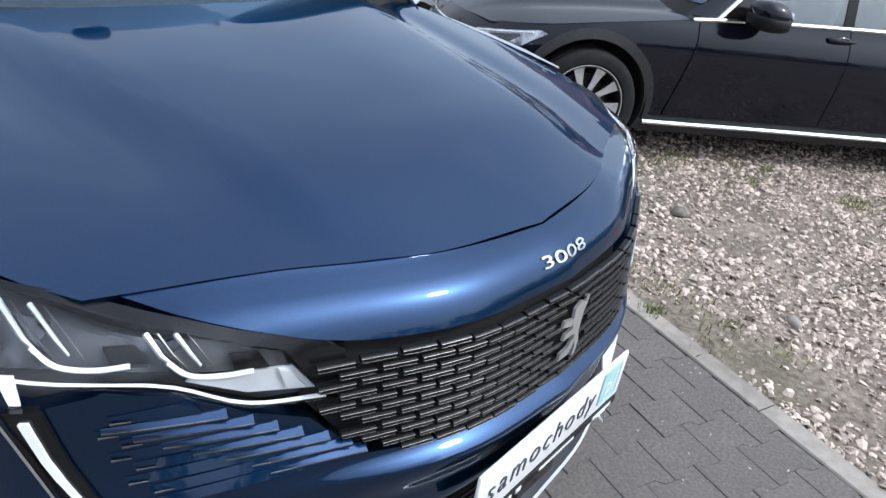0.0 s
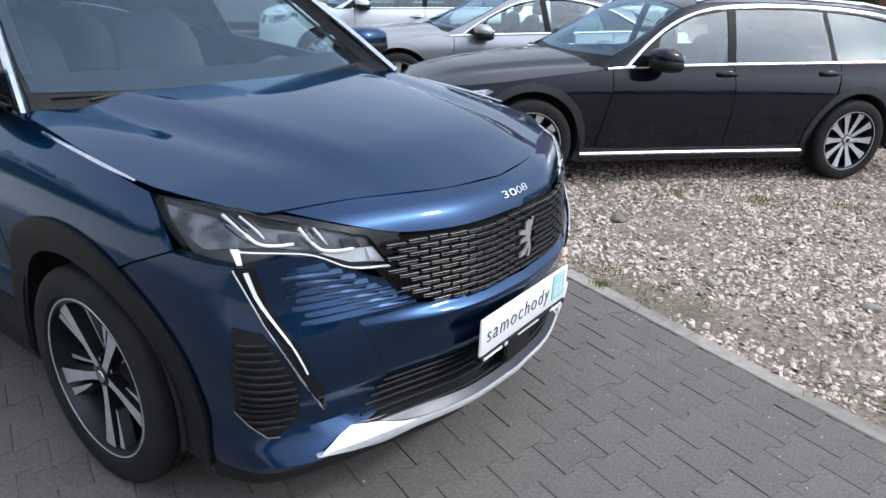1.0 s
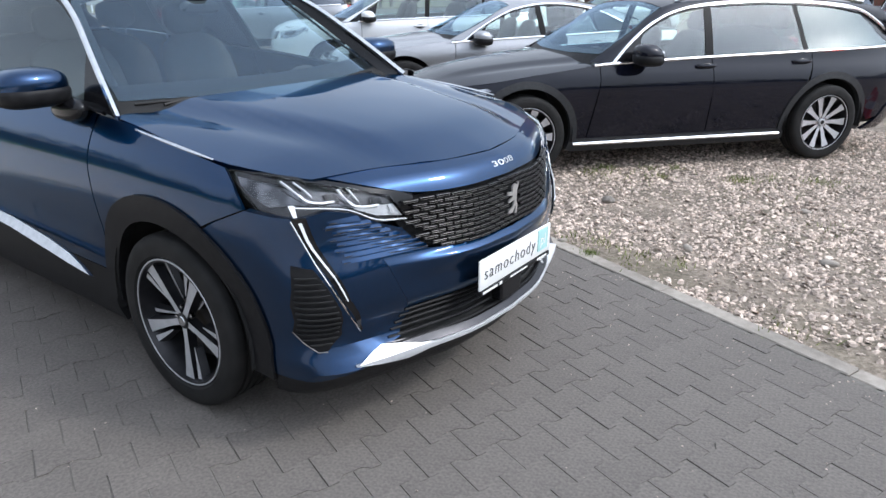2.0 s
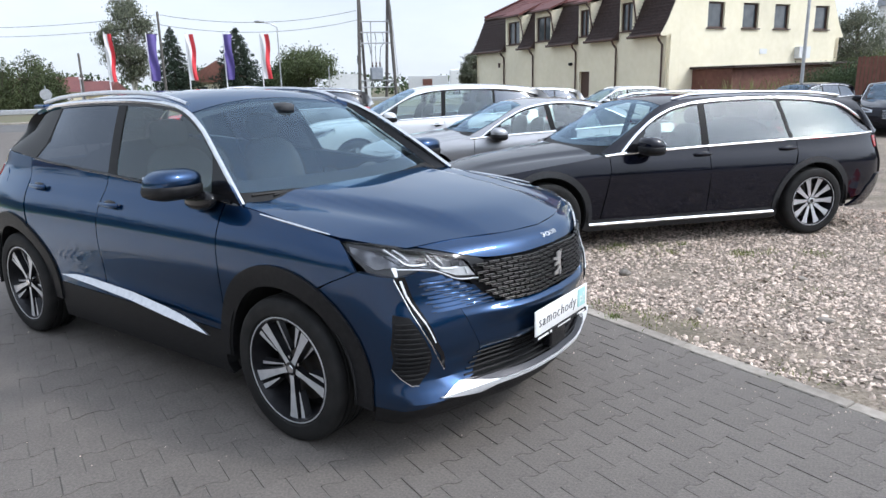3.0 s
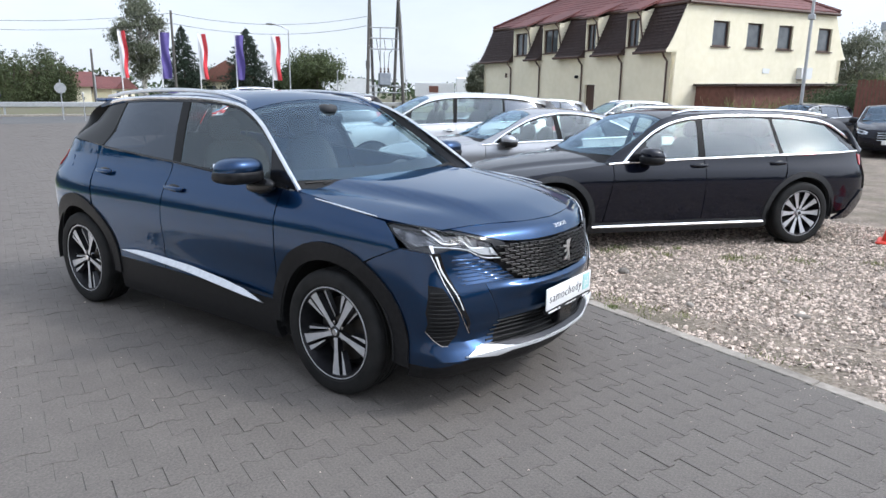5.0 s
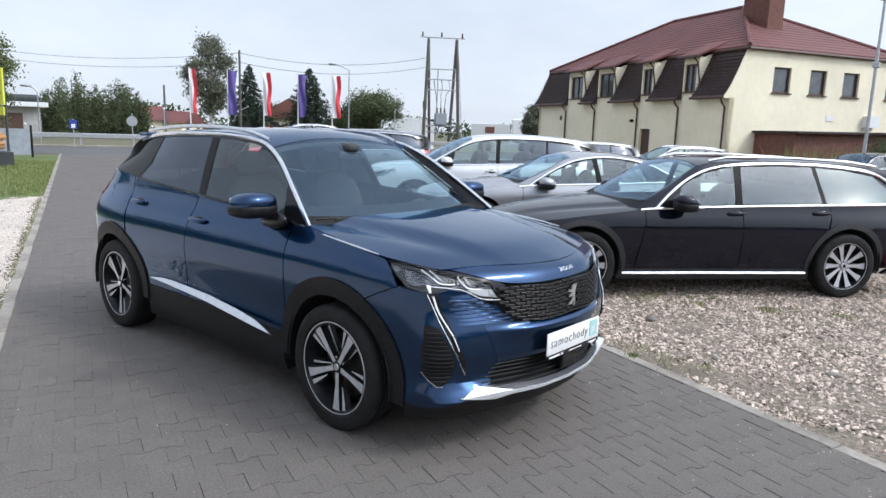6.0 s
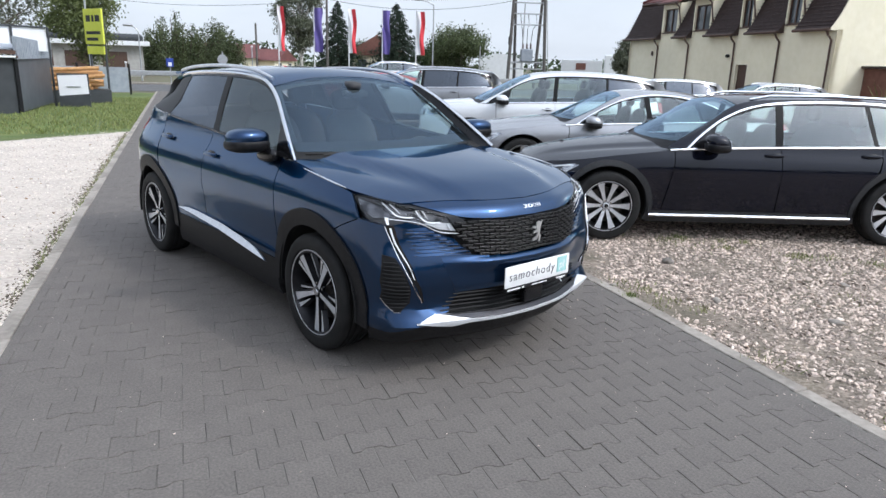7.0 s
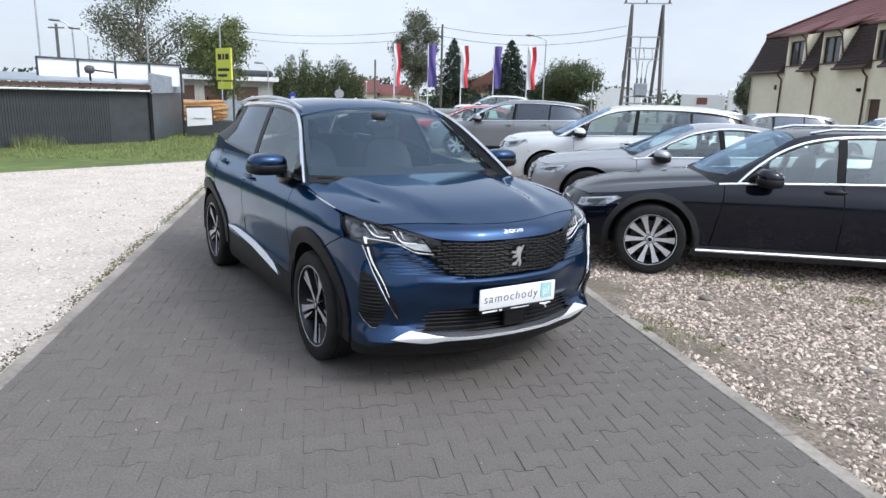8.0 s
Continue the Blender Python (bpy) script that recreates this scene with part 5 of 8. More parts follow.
# ---- the other cars ----
def plain_car(name, label, spec, c, coat, m, rim_style, group, clad=None, cloth=None, privacy=None, near=True):
    """A parked car from its skin: both flanks, top, nose, tail, lamps, wheels and cabin."""
    car = thing(name, label, "car", m, group)
    sk = Skin(spec)
    c = dict(c)
    c["hood_drop"] = [(0, 0), (1, 0)]
    c["hood_front"] = lambda r: sk.face(r * c["nose_half"], c["nose_top"]).y + .004
    shoulder = pchip(c["shoulder"])
    reach = [(y, abs(sk.side(y, shoulder(y)).x) - .007) for y in np.linspace(c["bumper_seam"][0][0] + .02, c["doors"][0], 9)]
    c["hood_wide"] = [(.1, c["hood_wide"][0][1]), (.32, c["nose_half"] * .62 + reach[0][1] * .38)] + reach
    c["hood_edge"] = [c["hood_edge"][0]] + [(y, shoulder(y) + .002) for y, _ in reach]
    clad = clad or coat
    for s in (-1, 1):
        car_flank(car, sk, c, s, coat, SIDEGLASS, privacy or SIDEGLASS, clad)
    car_top(car, sk, c, coat)
    hood = car_hood(car, sk, c, coat)
    car_belly(car, c)
    car_inside(car, c, cloth or SEATDARK, .36)
    a = [hood(x, c["hood_back"](abs(x) / .8)) - Vector((0, -.004, .012)) for x in np.linspace(-.76, .76, 15)]
    b = [sk.top(x, c["screen"][0] + .01 + c["screen_bow"] * (x / .78) ** 2) - Vector((0, 0, .006)) for x in np.linspace(-.74, .74, 15)]
    part("cowl", ruled(a, b, 2, 0, (0, 1.2, .6)), PLASTIC, car)
    zt, yF, r, ra = c["nose_top"], c["front_wheel"], c["r"], c["arch"]
    for s in (-1, 1):
        W = lambda u, z, s=s: sk.wrap(u, z, s)
        U = lambda y, z: (u_of(sk, y, z), z)
        seam = c["bumper_seam"]
        fa = c["fender_angle"]
        ring = [U(y, z) for y, z in arc(yF, r, ra, fa + 1, 186, 12)]
        hl = c["headlight"]
        body = [(0, zt - .004), (c["nose_half"] * .6, zt - .003), (c["nose_half"] * 1.04, zt)] + [U(*q) for q in seam] + ring + [U(yF - ra * .98, .24), (.7, .20), (.3, .20), (0, .20)]
        part("front_bumper", patch(body, W, (.06, .05), .02), coat, car)
        lamp = part("headlight", patch(hl, W, (.05, .03), .004, None, .005), LAMPBRIGHT, car)
        mu, mz = sum(q[0] for q in hl) / len(hl), sum(q[1] for q in hl) / len(hl)
        part("lamp_core", patch([(mu + (q[0] - mu) * .42, mz + (q[1] - mz) * .45) for q in hl], W, (.05, .03), .004, None, .009), LAMPDARK, lamp)
        part("light_tube", tube([tuple(W(mu + (q[0] - mu) * .85, mz + (q[1] - mz) * .8) + Vector((s * .008, -.012, 0))) for q in hl[:3]], .006, 5), LAMPWHITE, lamp)
        part("lens", patch(hl, W, (.05, .03), .004, None, .015), LENS, lamp)
        part("air_intake", patch([(.42, .28), (.80, .31), (.78, .42), (.48, .40)], W, (.06, .04), .004, None, .005), PLASTIC, car)
        part("tail_lamp", patch(c["tail_lamp"], lambda y, z, s=s: sk.side(y, z, s), (.06, .05), .02, None, .008), REDLENS, car)
        mx, my, mz = c["mirror"]
        mirror(car, mx, my, mz, *c.get("mirror_size", (.105, .075, .07)), coat, s)
        for y in (yF, c["rear_wheel"]):
            wheel(car, s * c["track"], y, r, c["rim"], .225, rim_style, s)
        if c.get("rails"):
            part("roof_rail", tube([(s * x, y, sk.top(x, y).z + h) for x, y, h in c["rails"]], .014, 8), CHROME, car)
        if c.get("sill_chrome"):
            y0, y1, z = c["sill_chrome"]
            part("sill_chrome", tube([tuple(sk.side(y, z, s) + Vector((s * .012, 0, 0))) for y in np.linspace(y0, y1, 12)], .016, 6), CHROME, car, "bright strip along the sill")
    g = c["grille"]
    gr = part("grille", patch(g, sk.face, (.08, .04), .004, None, .004), GLOSSBLACK, car)
    z0, z1 = min(q[1] for q in g), max(q[1] for q in g)
    for k in range(4):
        z = z0 + (z1 - z0) * (k + .5) / 4
        w = .85 * max(q[0] for q in g)
        part("grille_slat", tube([tuple(sk.face(x, z) + Vector((0, -.012, 0))) for x in np.linspace(-w, w, 9)], .008, 5), CHROME, gr)
    part("plate", box(-.26, .26, sk.front(.42) - .016, sk.front(.42) - .006, .37, .48, .004), PLATEWHITE, car)
    R = sk.rear
    zb = c["tail_top"]
    part("tailgate", patch([(-.74, .58), (.74, .58), (.76, zb - .14), (.66, zb), (-.66, zb), (-.76, zb - .14)], R, (.08, .06), .02), coat, car)
    part("rear_bumper", patch([(-.80, .24), (.80, .24), (.82, .45), (.80, .57), (-.80, .57), (-.82, .45)], R, (.08, .06), .03), coat, car)
    return car


# a long low estate car
ESTATE = dict(
    section=[(.15, .77), (.22, .825), (.30, .850), (.45, .876), (.60, .898), (.72, .905), (.79, .897), (.85, .878), (.92, .850), (.98, .833), (1.1, .82)],
    nose=[(.2, .12), (.28, .04), (.4, .0), (.52, .0), (.62, .02), (.69, .06), (.75, .12), (.82, .2), (1.0, .3)],
    tail=[(.2, 4.80), (.35, 4.90), (.5, 4.94), (.65, 4.93), (.8, 4.90), (.95, 4.88), (1.1, 4.80), (1.3, 4.62), (1.45, 4.48)],
    turn=[(.2, .9), (1.1, 1.0)], turn_b=[(.2, 1.0), (1.5, 1.0)],
    plan=[(0, 0), (.3, .028), (.55, .11), (.72, .22), (.83, .37), (.88, .56), (.902, .80), (.91, 1.1)],
    plan_b=[(0, 0), (.3, .02), (.55, .07), (.74, .17), (.83, .32), (.88, .55), (.905, .85), (.91, 1.15)],
    belt=[(1.3, .90), (1.65, .925), (2.1, .942), (2.6, .958), (3.2, .975), (3.8, .99), (4.4, 1.005), (4.8, 1.02)],
    taper=[(2.6, 1), (3.4, .985), (4.0, .955), (4.6, .90)], hips=[(0, 1), (1.0, 1), (2.2, .99), (3.7, 1.0), (4.5, .985), (4.9, .96)], lean=.42,
    crown=[(1.2, .93), (1.40, .985), (1.55, 1.07), (1.8, 1.21), (2.05, 1.345), (2.2, 1.405), (2.35, 1.435), (2.7, 1.462), (3.2, 1.468), (3.8, 1.455), (4.3, 1.42), (4.5, 1.385), (4.65, 1.27), (4.85, 1.05)],
    camber=[(1.4, .07), (1.8, .07), (2.2, .03), (2.8, .04), (4.3, .04), (4.8, .04)], edge=[(1.4, .77), (1.8, .70), (2.2, .60), (2.8, .585), (3.6, .57), (4.4, .53), (4.8, .6)])
E_LINE = [(1.62, .93), (1.80, 1.09), (2.02, 1.235), (2.28, 1.335), (2.65, 1.39), (3.2, 1.405), (3.8, 1.385), (4.25, 1.32), (4.62, 1.14)]
ESTATE_C = dict(
    quarter_frame=True, length=4.94, front_wheel=.86, rear_wheel=3.80, r=.345, arch=.46, arch_in=.405, sill=.31, bottom=.185, rim=.252, track=.80,
    doors=(1.50, 2.56, 3.58), feet=(1.42, 2.58), shoulder=[(.50, .785), (.9, .845), (1.3, .892), (1.52, .918)],
    bumper_seam=[(.55, .790), (.52, .70), (.50, .64)], fender_angle=138, door_angle=122,
    tail_seam=[(4.58, 0), (4.70, .90), (4.74, .62), (4.70, .40), (4.34, .34)],
    handles=((2.49, .885), (3.46, .90)), arch_end=192, arch_start=-12, wide_arch=True, arch_proud=.010,
    window_line=E_LINE, window_line_y=E_LINE, glass=(1.86, 2.50, 2.58, 3.50), b_lean=.03, c_lean=-.06, glass_front_tip=1.92,
    quarter_glass=[(3.55, .998), (4.0, 1.008), (4.50, 1.022), (4.38, 1.17), (4.22, 1.29), (3.85, 1.35), (3.49, 1.37)], quarter_mat=SIDEGLASS, frame_end=4.2,
    chrome=.014, waist_end=4.6, waist_r=.012, waist_chrome=True, bulge=.012,
    roof_edge=[(.765, 1.44), (.72, 1.68), (.665, 1.92), (.60, 2.18), (.588, 2.6), (.578, 3.2), (.565, 3.8), (.545, 4.25), (.53, 4.5)],
    screen=(1.40, 2.19, 4.48, 4.82), screen_bow=.16, screen_glass=GLASS, rear_glass=PRIVACY,
    hood_mid=[(.12, .735), (.25, .795), (.5, .855), (.9, .915), (1.4, .972)], hood_edge=[(.12, .725), (.4, .782), (.9, .850), (1.5, .92)],
    hood_wide=[(.1, .58), (.4, .70), (.7, .755), (1.0, .77), (1.5, .765)], hood_power=2.0, ridge=[(.3, .34), (1.4, .56)], dome=.012, hood_back=lambda r: 1.33 + .13 * r * r,
    nose_half=.60, nose_top=.750, headlight=[(.62, .69), (.80, .72), (1.0, .755), (1.06, .74), (.98, .65), (.80, .62), (.64, .62)],
    grille=[(-.40, .70), (.40, .70), (.44, .60), (.36, .45), (-.36, .45), (-.44, .60)],
    tail_lamp=[(4.60, .98), (4.80, .97), (4.84, .84), (4.62, .86)], mirror=(.975, 1.86, 1.005), mirror_size=(.125, .105, .085), rails=[(.555, 2.30, .012), (.565, 2.5, .035), (.562, 3.2, .035), (.55, 3.9, .035), (.535, 4.30, .02)],
    rear_corner=([(4.20, 1.33), (4.45, 1.225), (4.62, 1.14), (4.70, 1.04), (4.72, .98)], .53, 4.36, 4.86, None), sill_chrome=(1.30, 3.36, .262), tail_top=1.0, seat_y=2.25, seat_z=.50, belt_front=.97, belly=.82, bay=.74)

# a low four-door coupe
COUPE = dict(ESTATE, crown=[(1.2, .92), (1.40, .965), (1.55, 1.03), (1.9, 1.19), (2.2, 1.315), (2.4, 1.365), (2.7, 1.388), (3.0, 1.385), (3.4, 1.345), (3.8, 1.26), (4.2, 1.13), (4.5, 1.03), (4.8, .99)],
             belt=[(1.3, .87), (1.65, .895), (2.1, .915), (2.6, .935), (3.2, .96), (3.8, .985), (4.4, .99), (4.8, .985)],
             tail=[(.2, 4.78), (.4, 4.88), (.6, 4.92), (.8, 4.90), (.95, 4.84), (1.1, 4.6), (1.4, 4.3)])
C_LINE = [(1.60, .90), (1.80, 1.03), (2.05, 1.16), (2.3, 1.26), (2.62, 1.318), (2.9, 1.322), (3.2, 1.29), (3.5, 1.215), (3.85, 1.06)]
COUPE_C = dict(ESTATE_C, window_line=C_LINE, window_line_y=C_LINE, glass=(1.84, 2.62, 2.70, 3.40), b_lean=-.05, c_lean=-.12, glass_front_tip=1.92,
               doors=(1.50, 2.66, 3.50), feet=(1.45, 2.66), handles=((2.50, .83), (3.36, .855)), frame_end=3.3, waist_end=3.75, chrome=.011,
               quarter_glass=[(3.42, .985), (3.76, 1.0), (3.60, 1.10), (3.36, 1.17)], quarter_mat=GLOSSBLACK, wide_arch=False, arch_proud=.002,
               roof_edge=[(.76, 1.45), (.72, 1.72), (.665, 2.0), (.60, 2.3), (.575, 2.62), (.565, 2.9), (.56, 3.2), (.565, 3.5), (.60, 3.85)],
               screen=(1.40, 2.30, 3.35, 4.25), rear_corner=None, rails=None, sill_chrome=None, tail_top=.99, mirror=(.955, 1.82, .945), seat_z=.46)

# a tall rounded people carrier
VAN = dict(ESTATE, section=[(.15, .80), (.25, .87), (.4, .898), (.6, .905), (.8, .912), (.92, .905), (1.0, .88), (1.06, .855), (1.12, .835), (1.2, .82)],
           nose=[(.2, .10), (.3, .03), (.45, .0), (.65, .0), (.78, .03), (.88, .08), (.94, .16), (1.0, .26), (1.1, .36)],
           tail=[(.2, 4.62), (.4, 4.70), (.6, 4.72), (.9, 4.70), (1.1, 4.64), (1.4, 4.48), (1.6, 4.3)],
           belt=[(1.0, .98), (1.4, 1.01), (1.8, 1.03), (2.4, 1.05), (3.2, 1.075), (4.0, 1.10), (4.6, 1.12)],
           crown=[(.9, 1.02), (1.05, 1.06), (1.25, 1.16), (1.6, 1.34), (1.9, 1.475), (2.1, 1.545), (2.4, 1.59), (2.9, 1.61), (3.5, 1.60), (4.0, 1.565), (4.35, 1.515), (4.5, 1.42), (4.68, 1.15)],
           camber=[(1.0, .08), (1.6, .07), (2.0, .03), (3.0, .04), (4.6, .04)], edge=[(1.0, .78), (1.6, .70), (2.0, .61), (2.8, .60), (3.8, .58), (4.6, .58)],
           taper=[(2.4, 1), (3.4, .985), (4.0, .95), (4.5, .90)], hips=[(0, 1), (2, .995), (3.7, 1), (4.7, .97)])
V_LINE = [(1.20, 1.01), (1.50, 1.20), (1.80, 1.36), (2.10, 1.465), (2.5, 1.515), (3.0, 1.525), (3.6, 1.51), (4.0, 1.47), (4.35, 1.38)]
VAN_C = dict(ESTATE_C, length=4.72, front_wheel=.93, rear_wheel=3.74, r=.355, arch=.47, rim=.24, sill=.36, window_line=V_LINE, window_line_y=V_LINE, glass=(1.62, 2.42, 2.50, 3.38), b_lean=.05, c_lean=.04, glass_front_tip=1.68,
             doors=(1.40, 2.46, 3.44), feet=(1.46, 2.50), shoulder=[(.5, .95), (.9, .985), (1.2, 1.0), (1.42, 1.012)], bumper_seam=[(.58, .955), (.56, .84), (.54, .76)], fender_angle=132,
             handles=((2.32, .93), (3.30, .96)), frame_end=4.0, waist_end=4.2, chrome=.009, wide_arch=False, arch_proud=.002, quarter_mat=PRIVACY,
             quarter_glass=[(3.43, 1.095), (3.9, 1.11), (4.30, 1.125), (4.22, 1.30), (4.0, 1.43), (3.46, 1.48)],
             tail_seam=[(4.36, 0), (4.48, 1.0), (4.52, .7), (4.48, .42), (4.27, .38)],
             roof_edge=[(.77, 1.10), (.73, 1.40), (.675, 1.72), (.61, 2.05), (.60, 2.4), (.595, 3.0), (.585, 3.6), (.57, 4.0), (.55, 4.35)],
             screen=(1.05, 2.06, 4.34, 4.6), hood_mid=[(.16, .93), (.3, .985), (.6, 1.02), (1.1, 1.06)], hood_edge=[(.16, .92), (.4, .945), (.8, .985), (1.3, 1.02)],
             hood_back=lambda r: .98 + .13 * r * r, nose_half=.60, nose_top=.945, headlight=[(.58, .86), (.80, .90), (1.0, .93), (1.05, .90), (.95, .80), (.75, .76), (.60, .78)],
             grille=[(-.50, .86), (.50, .86), (.46, .74), (-.46, .74)], tail_lamp=[(4.36, 1.10), (4.52, 1.08), (4.56, .90), (4.40, .92)], mirror=(.97, 1.50, 1.09),
             rails=[(.575, 2.15, .01), (.585, 2.4, .03), (.58, 3.2, .03), (.565, 3.9, .02)], rear_corner=([(4.0, 1.47), (4.2, 1.43), (4.35, 1.38), (4.46, 1.22), (4.50, 1.10)], .56, 4.15, 4.66, None), sill_chrome=None, tail_top=1.10, seat_y=1.95, seat_z=.62, belt_front=1.05, bay=.84)

ROW = "cars parked on the gravel lot"
ROW_TURN = -130.1


def in_row(side, back, turn=0.0):
    """A place in the parked row: metres away from the estate car across it, and back along it."""
    a = radians(ROW_TURN)
    ax, ay = Vector((math.cos(a), math.sin(a), 0)), Vector((-math.sin(a), math.cos(a), 0))
    p = Vector((2.72, 2.745, 0)) - ax * side + ay * back
    return pose(p.x, p.y, 0, 0, 0, ROW_TURN + turn)


plain_car("estate_car", "glossy black estate car with bright trim parked on gravel", ESTATE, ESTATE_C, BLACKPAINT, in_row(0, 0), "ten", ROW, CLADDING)
plain_car("coupe_sedan", "low silver-grey four-door coupe parked on gravel", COUPE, COUPE_C, SILVER, in_row(3.0, -.46), "five", ROW)
plain_car("people_carrier", "pale silver people carrier with dark rear glass, parked on gravel", VAN, dict(VAN_C, rails=None), PALE, in_row(5.8, -1.15), "seven", ROW, None, None, TINTED)
plain_car("crossover_car", "mid-grey crossover car parked on gravel", VAN, VAN_C, MIDGREY, in_row(11.9, -3.65), "seven", ROW, PLASTIC, None, PRIVACY)
plain_car("red_hatchback", "dark red car at the end of the parked row", COUPE, COUPE_C, REDPAINT, in_row(14.8, -5.2), "five", ROW)


# ---- buildings ----
PLASTER = mat("cream_plaster", (0.80, 0.74, 0.55), 0.9, 0, (0.84, 0.78, 0.60), 3, bump=0.15, bump_scale=80, stains=0.08)
ROOFTILE = mat("red_roof_tiles", (0.105, 0.030, 0.027), 0.65, 0, (0.150, 0.046, 0.039), 6, bump=0.5, bump_scale=14, stains=0.25)
SLATE = mat("dark_brown_tiles", (0.030, 0.017, 0.015), 0.7, 0, (0.055, 0.034, 0.030), 7, bump=0.5, bump_scale=18)
BROWN = mat("brown_window_frame", (0.06, 0.030, 0.020), 0.5, 0, (0.08, 0.045, 0.03), 20)
BROWNWALL = mat("brown_boards", (0.13, 0.055, 0.040), 0.8, 0, (0.17, 0.075, 0.055), 5, bump=0.2, bump_scale=30, stains=0.2)
WINDOWG = mat("house_glass", (0.045, 0.055, 0.065), 0.05, 0.0, (0.08, 0.09, 0.10), 2, coat=0.5)
SHEDGREY = mat("dark_grey_sheet", (0.040, 0.044, 0.048), 0.55, 0.2, (0.055, 0.060, 0.064), 3, stains=0.15)
ENDSHEET = mat("mid_grey_sheet", (0.085, 0.095, 0.110), 0.5, 0.2, (0.105, 0.115, 0.130), 3, stains=0.15)
SHEDPALE = mat("galvanised_sheet", (0.30, 0.33, 0.37), 0.5, 0.4, (0.38, 0.41, 0.45), 4, stains=0.2)
WHITEWALL = mat("white_panel", (0.70, 0.71, 0.71), 0.6, 0, (0.76, 0.77, 0.77), 2, stains=0.08)
WOODPOLE = mat("weathered_pole", (0.085, 0.078, 0.070), 0.9, 0, (0.13, 0.12, 0.11), 12, bump=0.2, bump_scale=60)
STEEL = mat("galvanised_steel", (0.38, 0.39, 0.40), 0.45, 0.6, (0.46, 0.47, 0.48), 10)
CONCRETE = mat("grey_concrete", (0.32, 0.31, 0.29), 0.9, 0, (0.40, 0.39, 0.365), 3, bump=0.2, bump_scale=40, stains=0.2)
LOGS = mat("cut_timber", (0.42, 0.22, 0.08), 0.85, 0, (0.52, 0.30, 0.13), 6, bump=0.3, bump_scale=30)
YELLOW = mat("yellow_sign", (0.60, 0.62, 0.05), 0.5, 0, (0.66, 0.68, 0.08), 4)
FLAGWHITE = mat("white_cloth", (0.74, 0.74, 0.75), 0.8, 0, (0.70, 0.70, 0.71), 3)
FLAGRED = mat("red_cloth", (0.62, 0.045, 0.06), 0.8, 0, (0.55, 0.04, 0.05), 3)
FLAGBLUE = mat("violet_cloth", (0.10, 0.075, 0.26), 0.8, 0, (0.13, 0.10, 0.31), 3)
ORANGE = mat("orange_plastic", (0.82, 0.050, 0.022), 0.5, 0, (0.74, 0.06, 0.03), 12)
SIGNBLUE = mat("blue_sign_paint", (0.02, 0.05, 0.26), 0.5, 0, (0.03, 0.06, 0.30), 8)
BLACKTXT = mat("black_print", (0.02, 0.02, 0.022), 0.6)


def wall(length, height, thick, holes, put):
    """A wall with openings (s0, s1, z0, z1) right through it."""
    bm = bmesh.new()
    ss = sorted({0.0, length, *[h[0] for h in holes], *[h[1] for h in holes]})
    zs = sorted({0.0, height, *[h[2] for h in holes], *[h[3] for h in holes]})
    solid = {}
    for i in range(len(ss) - 1):
        for j in range(len(zs) - 1):
            sm, zm = (ss[i] + ss[i + 1]) / 2, (zs[j] + zs[j + 1]) / 2
            solid[i, j] = not any(h[0] < sm < h[1] and h[2] < zm < h[3] for h in holes)
    v = {}
    def vert(i, j, k):
        if (i, j, k) not in v:
            v[i, j, k] = bm.verts.new(put(ss[i], zs[j], k * thick))
        return v[i, j, k]
    for (i, j), full in solid.items():
        if not full:
            continue
        bm.faces.new((vert(i, j, 0), vert(i + 1, j, 0), vert(i + 1, j + 1, 0), vert(i, j + 1, 0)))
        bm.faces.new((vert(i, j + 1, 1), vert(i + 1, j + 1, 1), vert(i + 1, j, 1), vert(i, j, 1)))
        for di, dj, a, b in ((-1, 0, (i, j), (i, j + 1)), (1, 0, (i + 1, j), (i + 1, j + 1)), (0, -1, (i, j), (i + 1, j)), (0, 1, (i, j + 1), (i + 1, j + 1))):
            if not solid.get((i + di, j + dj), False):
                bm.faces.new((vert(*a, 0), vert(*b, 0), vert(*b, 1), vert(*a, 1)))
    bmesh.ops.recalc_face_normals(bm, faces=bm.faces[:])
    return bm


def window(parent, s0, s1, z0, z1, put, bars=1):
    w = part("window", prism([(s0, z0), (s1, z0), (s1, z1), (s0, z1)], .02, lambda u, v, d: put(u, v, .16 + d)), WINDOWG, parent)
    fr = bmesh.new()
    t = .07
    for a, b, c, d in ((s0, s1, z0, z0 + t), (s0, s1, z1 - t, z1), (s0, s0 + t, z0 + t, z1 - t), (s1 - t, s1, z0 + t, z1 - t)):
        add_prism(fr, [(a, c), (b, c), (b, d), (a, d)], .06, lambda u, v, k: put(u, v, .10 + k))
    if bars:
        m = (s0 + s1) / 2
        add_prism(fr, [(m - .035, z0 + t), (m + .035, z0 + t), (m + .035, z1 - t), (m - .035, z1 - t)], .05, lambda u, v, k: put(u, v, .105 + k))
    bmesh.ops.recalc_face_normals(fr, faces=fr.faces[:])
    part("window_frame", fr, BROWN, w, smooth=False)
    part("window_sill", prism([(s0 - .08, z0 - .06), (s1 + .08, z0 - .06), (s1 + .08, z0), (s0 - .08, z0)], .22, lambda u, v, d: put(u, v, d - .08)), BROWN, w, smooth=False)


